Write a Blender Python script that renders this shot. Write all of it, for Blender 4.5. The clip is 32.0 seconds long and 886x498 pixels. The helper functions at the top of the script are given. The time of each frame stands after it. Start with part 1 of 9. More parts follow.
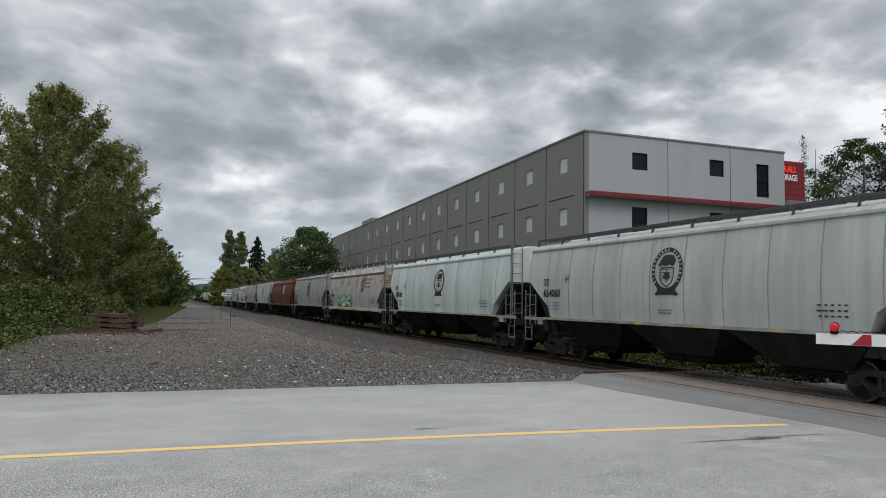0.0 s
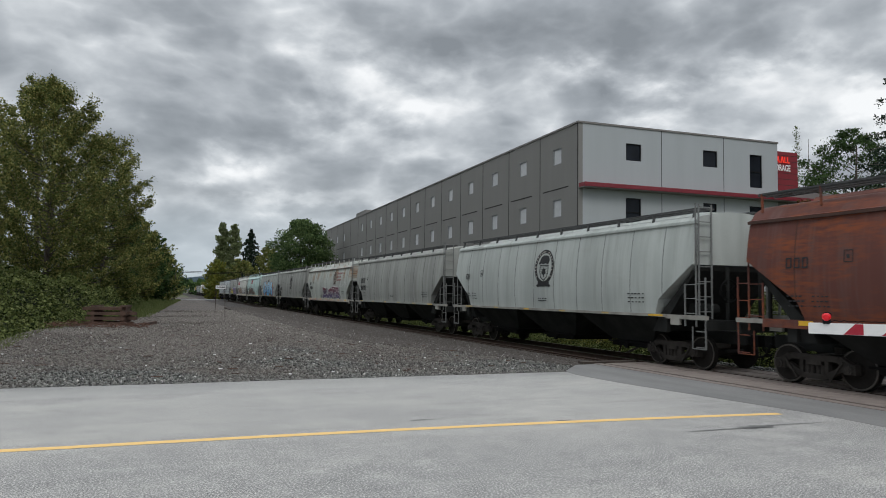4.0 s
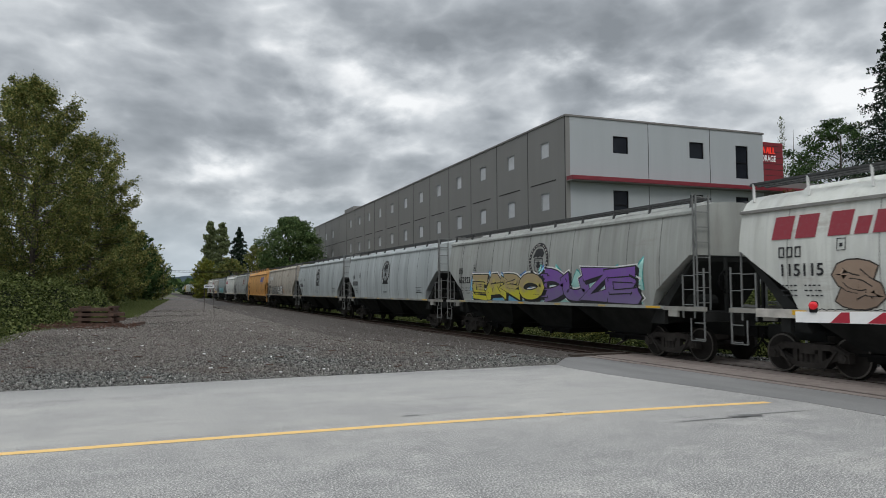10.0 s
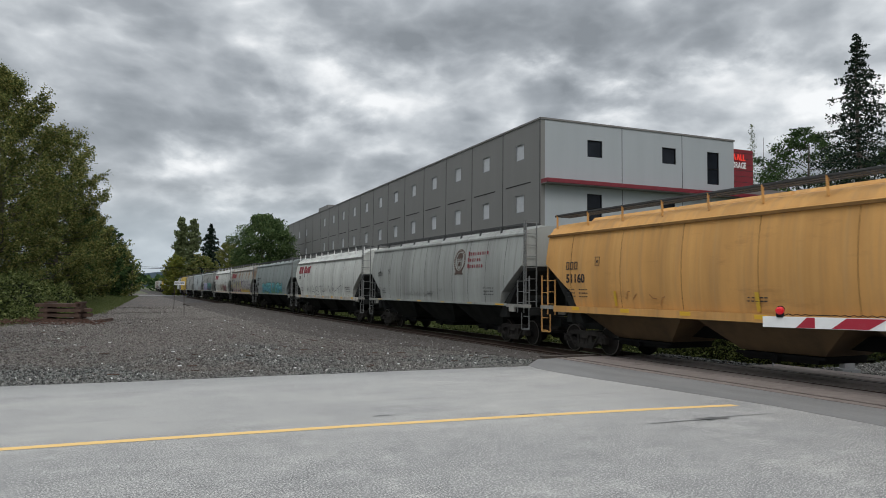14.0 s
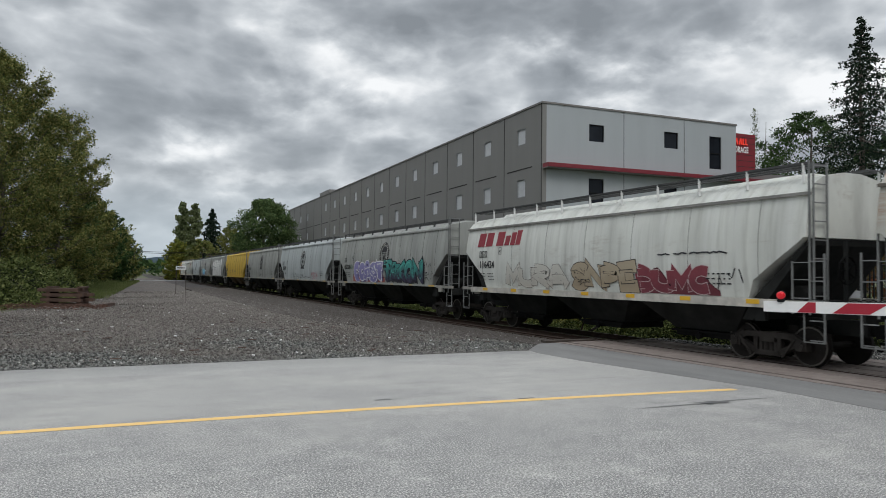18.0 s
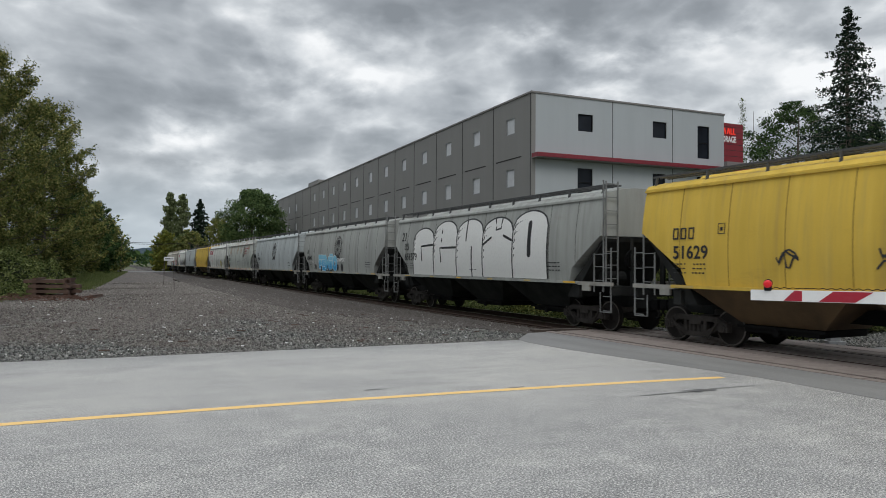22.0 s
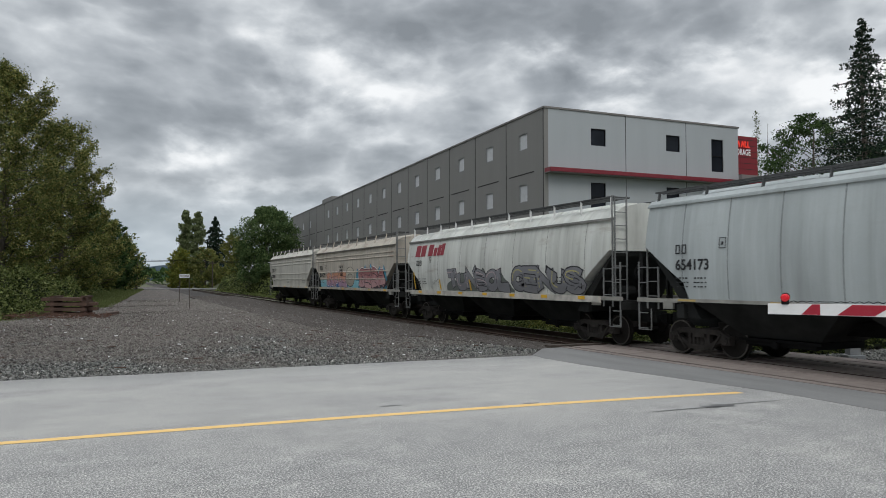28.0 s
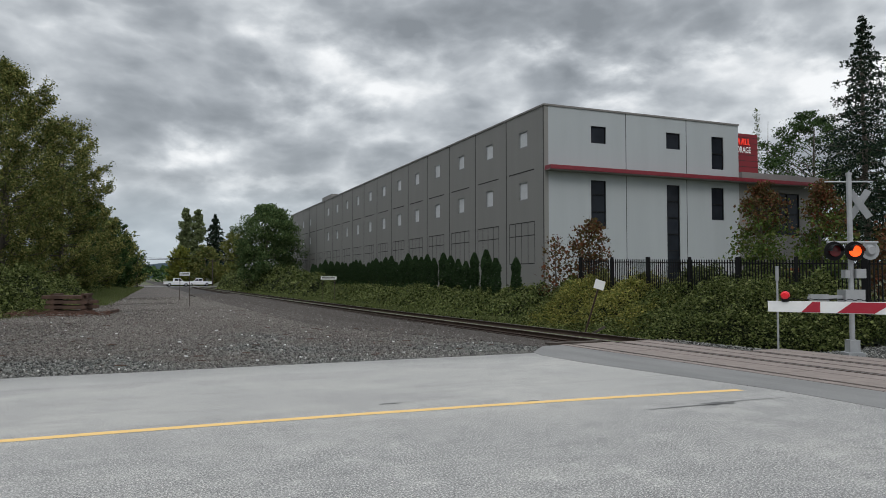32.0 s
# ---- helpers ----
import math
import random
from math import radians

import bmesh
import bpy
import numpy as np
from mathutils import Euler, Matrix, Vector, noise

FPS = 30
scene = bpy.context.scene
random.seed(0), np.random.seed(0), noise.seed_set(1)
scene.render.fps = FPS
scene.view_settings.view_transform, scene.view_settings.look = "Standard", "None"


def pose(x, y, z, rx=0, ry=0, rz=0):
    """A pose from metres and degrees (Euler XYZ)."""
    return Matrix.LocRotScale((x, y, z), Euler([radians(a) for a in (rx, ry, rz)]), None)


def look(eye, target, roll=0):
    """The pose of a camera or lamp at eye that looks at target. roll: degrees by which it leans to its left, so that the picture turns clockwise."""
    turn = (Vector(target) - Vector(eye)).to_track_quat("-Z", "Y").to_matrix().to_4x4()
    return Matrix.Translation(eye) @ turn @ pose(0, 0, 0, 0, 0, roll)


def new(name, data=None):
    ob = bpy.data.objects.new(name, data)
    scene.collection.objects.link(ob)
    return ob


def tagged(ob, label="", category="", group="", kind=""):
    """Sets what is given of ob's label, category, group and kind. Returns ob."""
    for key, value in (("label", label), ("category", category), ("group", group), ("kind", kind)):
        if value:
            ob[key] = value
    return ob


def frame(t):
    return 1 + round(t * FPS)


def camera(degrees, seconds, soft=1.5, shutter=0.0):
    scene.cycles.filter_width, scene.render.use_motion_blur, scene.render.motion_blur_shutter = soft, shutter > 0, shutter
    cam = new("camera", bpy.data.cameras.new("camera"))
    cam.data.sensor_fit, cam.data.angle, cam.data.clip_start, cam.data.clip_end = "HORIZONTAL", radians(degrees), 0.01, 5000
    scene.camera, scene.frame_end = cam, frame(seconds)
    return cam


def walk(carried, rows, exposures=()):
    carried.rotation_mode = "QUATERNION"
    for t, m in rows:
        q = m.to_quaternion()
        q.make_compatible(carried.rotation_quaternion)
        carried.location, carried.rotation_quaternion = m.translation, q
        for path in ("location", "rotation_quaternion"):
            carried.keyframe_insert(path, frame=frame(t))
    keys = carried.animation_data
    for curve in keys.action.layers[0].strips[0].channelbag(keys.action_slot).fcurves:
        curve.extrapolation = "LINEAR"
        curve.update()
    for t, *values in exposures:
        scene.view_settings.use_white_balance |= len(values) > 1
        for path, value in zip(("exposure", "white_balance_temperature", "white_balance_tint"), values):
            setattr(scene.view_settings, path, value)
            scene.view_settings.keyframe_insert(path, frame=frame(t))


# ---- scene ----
EYE = (0.0, 0.0, 1.98)
# The tracks run along y; the camera stands on the road beside them and turns a little.
HEADING = 26.5
TURNS = [
    (0, -3.141, 4.318, 1.026),
    (0.5, -3.181, 4.093, 0.915),
    (1, -3.186, 3.979, 0.742),
    (1.5, -3.142, 3.878, 0.749),
    (2, -3.080, 3.846, 0.731),
    (2.5, -2.964, 3.849, 0.733),
    (3, -2.850, 3.850, 0.714),
    (3.5, -2.728, 3.794, 0.762),
    (5.5, -2.404, 3.104, 0.608),
    (6, -2.382, 2.968, 0.459),
    (6.5, -2.386, 2.854, 0.377),
    (7, -2.384, 2.801, 0.328),
    (7.5, -2.350, 2.817, 0.240),
    (8, -2.279, 2.909, 0.112),
    (8.5, -2.254, 3.011, 0.014),
    (9, -2.193, 3.131, -0.202),
    (9.5, -2.037, 3.166, -0.297),
    (10, -1.773, 3.269, -0.215),
    (10.5, -1.469, 3.397, -0.054),
    (11, -1.121, 3.470, 0.193),
    (11.5, -0.784, 3.455, 0.332),
    (12, -0.489, 3.394, 0.391),
    (12.5, -0.163, 3.359, 0.382),
    (13, 0.091, 3.366, 0.459),
    (13.5, 0.253, 3.353, 0.556),
    (14, 0.329, 3.306, 0.592),
    (14.5, 0.305, 3.082, 0.656),
    (16.5, -0.027, 1.974, 0.654),
    (17, -0.012, 1.960, 0.547),
    (17.5, 0.085, 2.027, 0.590),
    (18, 0.242, 2.069, 0.591),
    (18.5, 0.447, 2.083, 0.517),
    (19, 0.668, 2.106, 0.450),
    (19.5, 0.832, 2.142, 0.414),
    (20, 0.948, 2.131, 0.320),
    (20.5, 0.966, 1.994, 0.319),
    (21, 0.995, 1.731, 0.278),
    (21.5, 1.058, 1.440, 0.329),
    (22, 1.112, 1.266, 0.395),
    (22.5, 1.146, 1.284, 0.364),
    (23, 1.140, 1.467, 0.322),
    (23.5, 1.075, 1.695, 0.176),
    (24, 0.914, 1.814, 0.085),
    (24.5, 0.599, 1.808, -0.040),
    (25, 0.218, 1.717, -0.124),
    (25.5, -0.193, 1.644, -0.201),
    (27.5, -0.201, 2.365, -0.117),
    (28, 0.006, 2.522, 0.029),
    (28.5, 0.113, 2.604, 0.111),
    (29, 0.195, 2.655, 0.154),
    (29.5, 0.213, 2.653, 0.117),
    (30, 0.174, 2.601, 0.071),
    (30.5, 0.116, 2.544, 0.007),
    (31, 0.033, 2.450, -0.001),
    (31.5, 0.003, 2.377, -0.017),
    (32, 0.000, 2.336, 0.000),
]


def aim(turn, tilt, roll):
    return pose(*EYE, 0, 0, -(HEADING + turn)) @ pose(0, 0, 0, 90 + tilt) @ pose(0, 0, 0, 0, 0, roll)


cam = camera(64.2, 32.0, soft=0.9, shutter=0.06)
walk(cam, [(t, aim(a, b, c)) for t, a, b, c in TURNS])

# ---------------------------------------------------------------- world and light
SUN_EL, SUN_AZ = 48, 200
world = bpy.data.worlds.new("overcast_sky")
scene.world = world
world.use_nodes = True


class Nodes:
    """A short way to write node trees."""

    def __init__(self, tree):
        self.tree = tree

    def add(self, kind, **values):
        n = self.tree.nodes.new(kind)
        for k, v in values.items():
            if k in n.inputs:
                n.inputs[k].default_value = v
        return n

    def link(self, a, b):
        self.tree.links.new(a, b)
        return b

    def math(self, op, a, b=None, c=None):
        n = self.tree.nodes.new("ShaderNodeMath")
        n.operation = op
        for i, v in enumerate((a, b, c)):
            if v is None:
                continue
            if isinstance(v, (int, float)):
                n.inputs[i].default_value = v
            else:
                self.link(v, n.inputs[i])
        return n.outputs[0]

    def noise(self, vec, scale, detail=4, rough=0.55, dist=0.0):
        n = self.tree.nodes.new("ShaderNodeTexNoise")
        n.inputs["Scale"].default_value = scale
        n.inputs["Detail"].default_value = detail
        n.inputs["Roughness"].default_value = rough
        n.inputs["Distortion"].default_value = dist
        if vec is not None:
            self.link(vec, n.inputs["Vector"])
        return n.outputs["Fac"]

    def ramp(self, fac, stops):
        n = self.tree.nodes.new("ShaderNodeValToRGB")
        e = n.color_ramp.elements
        while len(e) < len(stops):
            e.new(0.5)
        for el, (p, c) in zip(e, stops):
            el.position = p
            el.color = (*c, 1) if len(c) == 3 else c
        self.link(fac, n.inputs[0])
        return n.outputs[0]

    def mix(self, fac, a, b, blend="MIX"):
        n = self.tree.nodes.new("ShaderNodeMix")
        n.data_type = "RGBA"
        n.blend_type = blend
        for sock, v in ((n.inputs[0], fac), (n.inputs[6], a), (n.inputs[7], b)):
            if isinstance(v, (int, float)):
                sock.default_value = v
            elif isinstance(v, tuple):
                sock.default_value = (*v, 1) if len(v) == 3 else v
            else:
                self.link(v, sock)
        return n.outputs[2]

    def mapping(self, vec, scale=(1, 1, 1), loc=(0, 0, 0), rot=(0, 0, 0)):
        n = self.tree.nodes.new("ShaderNodeMapping")
        n.inputs["Scale"].default_value = scale
        n.inputs["Location"].default_value = loc
        n.inputs["Rotation"].default_value = rot
        self.link(vec, n.inputs["Vector"])
        return n.outputs[0]


def build_sky():
    n = Nodes(world.node_tree)
    bg = world.node_tree.nodes["Background"]
    sky = n.add("ShaderNodeTexSky")
    sky.sky_type = "NISHITA"
    sky.sun_disc = False
    sky.sun_elevation, sky.sun_rotation = radians(SUN_EL), radians(SUN_AZ)
    tc = n.add("ShaderNodeTexCoord").outputs["Generated"]
    sep = n.add("ShaderNodeSeparateXYZ")
    n.link(tc, sep.inputs[0])
    up = n.math("MAXIMUM", sep.outputs[2], 0.0)
    # lumps of cloud: rounded masses with bright creases between them, flatter towards the horizon
    wn = n.add("ShaderNodeTexNoise", Scale=4.0, Detail=3.0)
    n.link(tc, wn.inputs["Vector"])
    wv = n.add("ShaderNodeVectorMath")
    wv.operation = "MULTIPLY_ADD"
    n.link(wn.outputs["Color"], wv.inputs[0])
    wv.inputs[1].default_value = (0.05, 0.05, 0.05)
    n.link(tc, wv.inputs[2])
    puff = n.mapping(wv.outputs[0], (1, 1, 1.9), (2.2, 0.3, 0.5))
    big = n.noise(puff, 3.2, 5, 0.5)
    fine = n.noise(puff, 9.0, 8, 0.52)
    lumps = None
    for sc, k in ((6.0, 0.55), (13.0, 0.30), (28.0, 0.12)):
        b1 = n.math("MULTIPLY", n.math("ABSOLUTE", n.math("SUBTRACT", n.noise(n.mapping(puff, (1, 1, 1), (sc, 1, 3)), sc, 1, 0.4), 0.5)), 2.0 * k)
        lumps = b1 if lumps is None else n.math("ADD", lumps, b1)
    both = n.math("ADD", n.math("ADD", n.math("MULTIPLY", big, 0.44), n.math("MULTIPLY", fine, 0.38)), 0.172)
    both = n.math("SUBTRACT", both, n.math("MULTIPLY", lumps, 0.42))
    # the breaks and the heavy masses of the cloud deck: azimuth, height, widths, weight
    ragged = n.math("SUBTRACT", n.noise(puff, 5.5, 6, 0.55), 0.5)
    torn = n.math("SUBTRACT", n.noise(n.mapping(puff, (1, 1, 1), (9, 4, 2)), 5.5, 6, 0.55), 0.5)
    az = n.math("ADD", n.math("MULTIPLY", n.math("ARCTAN2", sep.outputs[0], sep.outputs[1]), 57.3), n.math("MULTIPLY", ragged, 34.0))
    el = n.math("ADD", n.math("MULTIPLY", n.math("ARCSINE", sep.outputs[2]), 57.3), n.math("MULTIPLY", torn, 15.0))
    for a, e, ra, re, k in ((20.0, 16.2, 5.6, 2.6, 0.11), (52.0, 11.5, 10.0, 4.0, 0.12), (41.0, 12.5, 7.0, 2.2, 0.07), (37.5, 16.2, 6.0, 1.7, 0.12), (46.0, 15.8, 4.5, 1.6, 0.08), (57, 13.5, 6.0, 2.2, 0.10), (4.3, 9.7, 4.5, 1.1, 0.10), (20.0, 11.4, 7.0, 1.5, 0.08), (-3.0, 15.9, 5.5, 2.2, 0.06), (13.0, 6.4, 8.0, 1.3, 0.12), (28.0, 8.5, 9.0, 1.5, 0.05),
                             (29.0, 17.6, 5.5, 2.3, -0.055), (10.0, 18.4, 8.0, 2.2, -0.035), (48.0, 19.6, 10.0, 1.4, -0.05), (50.0, 15.0, 9.0, 3.6, 0.07), (13.0, 14.6, 5.0, 3.0, -0.05), (36.0, 20.0, 5.0, 2.0, -0.025), (10.4, 12.8, 6.5, 1.5, -0.05), (31.0, 21.0, 14.0, 1.6, -0.035), (28.4, 13.0, 5.5, 1.3, -0.02)):
        da = n.math("DIVIDE", n.math("SUBTRACT", az, a), ra)
        de = n.math("DIVIDE", n.math("SUBTRACT", el, e), re)
        d2 = n.math("ADD", n.math("MULTIPLY", da, da), n.math("MULTIPLY", de, de))
        both = n.math("ADD", both, n.math("MULTIPLY", n.math("POWER", 0.3679, d2), k * 1.12))
    cloud = n.ramp(both, [(0.34, (0.222, 0.242, 0.262)), (0.44, (0.308, 0.333, 0.358)), (0.52, (0.415, 0.443, 0.47)), (0.60, (0.575, 0.605, 0.63)), (0.70, (0.86, 0.875, 0.885))])
    hz = n.ramp(up, [(0.0, (0.8, 0.8, 0.8)), (0.045, (0.6, 0.6, 0.6)), (0.13, (0.0, 0.0, 0.0))])
    low = n.mix(hz, cloud, (0.40, 0.475, 0.545))
    clear = n.mix(1.0, sky.outputs[0], (0.1, 0.1, 0.1), "MULTIPLY")
    # an overcast sky is brightest overhead
    lift = n.math("ADD", n.math("MULTIPLY", n.math("MAXIMUM", n.math("SUBTRACT", up, 0.36), 0.0), 2.9), 1.0)
    full = n.mix(0.95, clear, low)
    vm = n.add("ShaderNodeVectorMath")
    vm.operation = "SCALE"
    n.link(full, vm.inputs[0])
    n.link(lift, vm.inputs["Scale"])
    n.link(vm.outputs[0], bg.inputs[0])
    bg.inputs[1].default_value = 1.12


build_sky()
sun = new("sun", bpy.data.lights.new("sun", "SUN"))
sun.data.energy, sun.data.angle, sun.data.color = 0.8, radians(25), (1.0, 0.97, 0.93)
sun.matrix_world = look((0, 0, 0), (-math.sin(radians(SUN_AZ)), -math.cos(radians(SUN_AZ)), -math.tan(radians(SUN_EL))))
scene.view_settings.exposure = 0.0


# ---------------------------------------------------------------- tools
def bm_new():
    return bmesh.new()


def box(bm, x0, x1, y0, y1, z0, z1):
    v = [bm.verts.new(p) for p in ((x0, y0, z0), (x1, y0, z0), (x1, y1, z0), (x0, y1, z0), (x0, y0, z1), (x1, y0, z1), (x1, y1, z1), (x0, y1, z1))]
    for f in ((0, 3, 2, 1), (4, 5, 6, 7), (0, 1, 5, 4), (1, 2, 6, 5), (2, 3, 7, 6), (3, 0, 4, 7)):
        bm.faces.new([v[i] for i in f])
    return v


def hexa(bm, low, high):
    """A block from its four lower and four upper corners, both counter-clockwise from above."""
    v = [bm.verts.new(p) for p in (*low, *high)]
    for f in ((0, 3, 2, 1), (4, 5, 6, 7), (0, 1, 5, 4), (1, 2, 6, 5), (2, 3, 7, 6), (3, 0, 4, 7)):
        bm.faces.new([v[i] for i in f])


def rod(bm, a, b, r, n=6, r2=None):
    a, b = Vector(a), Vector(b)
    d = (b - a).normalized()
    s = d.orthogonal().normalized()
    u = d.cross(s)
    r2 = r if r2 is None else r2
    lo, hi = [], []
    for i in range(n):
        w = s * math.cos(2 * math.pi * i / n) + u * math.sin(2 * math.pi * i / n)
        lo.append(bm.verts.new(a + w * r))
        hi.append(bm.verts.new(b + w * r2))
    for i in range(n):
        bm.faces.new((lo[i], lo[(i + 1) % n], hi[(i + 1) % n], hi[i]))
    bm.faces.new(lo[::-1])
    bm.faces.new(hi)


def bar(bm, a, b, w, h):
    """A square bar from a to b, w wide and h high."""
    a, b = Vector(a), Vector(b)
    d = (b - a).normalized()
    ref = Vector((0, 0, 1)) if abs(d.z) < 0.9 else Vector((1, 0, 0))
    s = d.cross(ref).normalized() * (w / 2)
    u = s.cross(d).normalized() * (h / 2)
    lo = [a - s - u, a + s - u, a + s + u, a - s + u]
    v = [bm.verts.new(p) for p in lo + [p + (b - a) for p in lo]]
    for f in ((0, 1, 2, 3), (7, 6, 5, 4), (0, 4, 5, 1), (1, 5, 6, 2), (2, 6, 7, 3), (3, 7, 4, 0)):
        bm.faces.new([v[i] for i in f])


def slab(bm, pts, depth):
    """A flat outline with thickness, depth a vector."""
    d = Vector(depth)
    lo = [bm.verts.new(p) for p in pts]
    hi = [bm.verts.new(Vector(p) + d) for p in pts]
    n = len(pts)
    bm.faces.new(lo[::-1])
    bm.faces.new(hi)
    for i in range(n):
        bm.faces.new((lo[i], lo[(i + 1) % n], hi[(i + 1) % n], hi[i]))


def ring(bm, c, r0, r1, y0, y1, n=20, sz=1.0):
    """A flat ring round the y axis; sz stretches it upwards."""
    vs = []
    for i in range(n):
        a = 2 * math.pi * i / n
        for r in (r0, r1):
            for y in (y0, y1):
                vs.append(bm.verts.new((c[0] + r * math.cos(a), y, c[1] + r * math.sin(a) * sz)))
    for i in range(n):
        p, q = 4 * i, 4 * ((i + 1) % n)
        for a, b in ((0, 1), (1, 3), (3, 2), (2, 0)):
            bm.faces.new((vs[p + a], vs[p + b], vs[q + b], vs[q + a]))


def done(bm, name, material, smooth=False):
    bmesh.ops.recalc_face_normals(bm, faces=bm.faces)
    me = bpy.data.meshes.new(name)
    bm.to_mesh(me)
    bm.free()
    me.materials.append(material)
    if smooth:
        for p in me.polygons:
            p.use_smooth = True
    return me


def part(name, bm, material, parent, label="", smooth=False):
    ob = new(name, done(bm, name, material, smooth))
    ob.parent = parent
    if label:
        tagged(ob, label)
    return ob


def thing(name, m, label, category, group="", kind="", data=None):
    ob = new(name, data)
    ob.matrix_basis = m
    return tagged(ob, label, category, group, kind)


def from_arrays(name, verts, faces, material):
    me = bpy.data.meshes.new(name)
    verts, faces = np.asarray(verts, np.float32), np.asarray(faces, np.int32)
    k = faces.shape[1]
    me.vertices.add(len(verts))
    me.vertices.foreach_set("co", verts.ravel())
    me.loops.add(faces.size)
    me.loops.foreach_set("vertex_index", faces.ravel())
    me.polygons.add(len(faces))
    me.polygons.foreach_set("loop_start", np.arange(0, faces.size, k, dtype=np.int32))
    me.polygons.foreach_set("loop_total", np.full(len(faces), k, np.int32))
    me.update(calc_edges=True)
    me.materials.append(material)
    return me


def leaf_mesh(name, centres, size, material, rng, droop=0.3, jitter=0.35, level=0.0):
    """Small folded leaves: two triangles each, turned at random, at the given places."""
    n = len(centres)
    a = rng.normal(size=(n, 3))
    a[:, 2] = (a[:, 2] - droop) * (1 - level)
    a /= np.linalg.norm(a, axis=1)[:, None]
    up = rng.normal(size=(n, 3)) * (1 - 0.6 * level) + np.array((0, 0, 2.2 * level))
    b = np.cross(a, up)
    b /= np.linalg.norm(b, axis=1)[:, None] + 1e-9
    s = size * (1 + jitter * rng.normal(size=(n, 1))).clip(0.4, 2.0)
    c = np.cross(a, b)
    p0 = centres - a * s * 0.55
    p1 = centres + b * s * 0.36 + c * s * 0.10
    p2 = centres + a * s * 0.55
    p3 = centres - b * s * 0.36 + c * s * 0.10
    verts = np.stack([p0, p1, p2, p3], 1).reshape(-1, 3)
    i = np.arange(n)[:, None] * 4
    return from_arrays(name, verts, np.concatenate([i + [0, 1, 2], i + [0, 2, 3]], 1).reshape(-1, 3), material)


def off(s):
    """How far the line of the track swings aside, s metres up the line."""
    return 0.025 * ((s - 44) + math.sqrt((s - 44) ** 2 + 42 ** 2))


TRACK_X = 14.75


def on_track(s, side=0.0, z=0.0):
    d = 0.05
    h = math.atan2(off(s + d) - off(s - d), 2 * d)
    return Vector((TRACK_X + off(s) + side * math.cos(h), s - side * math.sin(h), z)), h


# ---------------------------------------------------------------- materials
def material(name, rough=0.7, metal=0.0):
    m = bpy.data.materials.new(name)
    m.use_nodes = True
    n = Nodes(m.node_tree)
    b = m.node_tree.nodes["Principled BSDF"]
    b.inputs["Roughness"].default_value = rough
    b.inputs["Metallic"].default_value = metal
    return m, n, b


def coords(n, kind="Object"):
    return n.add("ShaderNodeTexCoord").outputs[kind]


def bump(n, b, height, strength, dist=0.01):
    k = n.add("ShaderNodeBump", Strength=strength, Distance=dist)
    n.link(height, k.inputs["Height"])
    n.link(k.outputs[0], b.inputs["Normal"])


def plain(name, colour, rough=0.6, metal=0.0, vary=0.18, scale=3.0, fine=40.0, relief=0.1):
    """Painted, rusty or weathered stuff: a colour with stains and grain."""
    m, n, b = material(name, rough, metal)
    co = coords(n)
    big, small = n.noise(co, scale, 4), n.noise(co, fine, 3)
    dark = tuple(c * (1 - vary) for c in colour)
    light = tuple(min(1, c * (1 + vary)) for c in colour)
    c1 = n.ramp(big, [(0.3, dark), (0.7, light)])
    c2 = n.mix(n.math("MULTIPLY", small, 0.35), c1, tuple(c * 0.7 for c in colour))
    n.link(c2, b.inputs["Base Color"])
    n.link(n.math("ADD", n.math("MULTIPLY", small, 0.2), rough - 0.1), b.inputs["Roughness"])
    if max(colour) < 0.06:
        b.inputs["Specular IOR Level"].default_value = 0.1
    if relief:
        bump(n, b, small, relief)
    return m


def leafy(name, colours, rough=0.6):
    """Leaves: each one its own shade out of a few."""
    m, n, b = material(name, rough)
    geo = n.add("ShaderNodeNewGeometry")
    rnd = geo.outputs["Random Per Island"]
    stops = [(i / max(1, len(colours) - 1), c) for i, c in enumerate(colours)]
    base = n.ramp(rnd, stops)
    patch = n.noise(coords(n), 0.45, 3)
    n.link(n.mix(n.math("MULTIPLY", patch, 0.5), base, colours[0]), b.inputs["Base Color"])
    b.inputs["Specular IOR Level"].default_value = 0.05
    tr = n.add("ShaderNodeBsdfTranslucent")
    n.link(base, tr.inputs[0])
    mx = n.add("ShaderNodeMixShader")
    mx.inputs[0].default_value = 0.16
    n.link(b.outputs[0], mx.inputs[1])
    n.link(tr.outputs[0], mx.inputs[2])
    n.link(mx.outputs[0], m.node_tree.nodes["Material Output"].inputs[0])
    return m


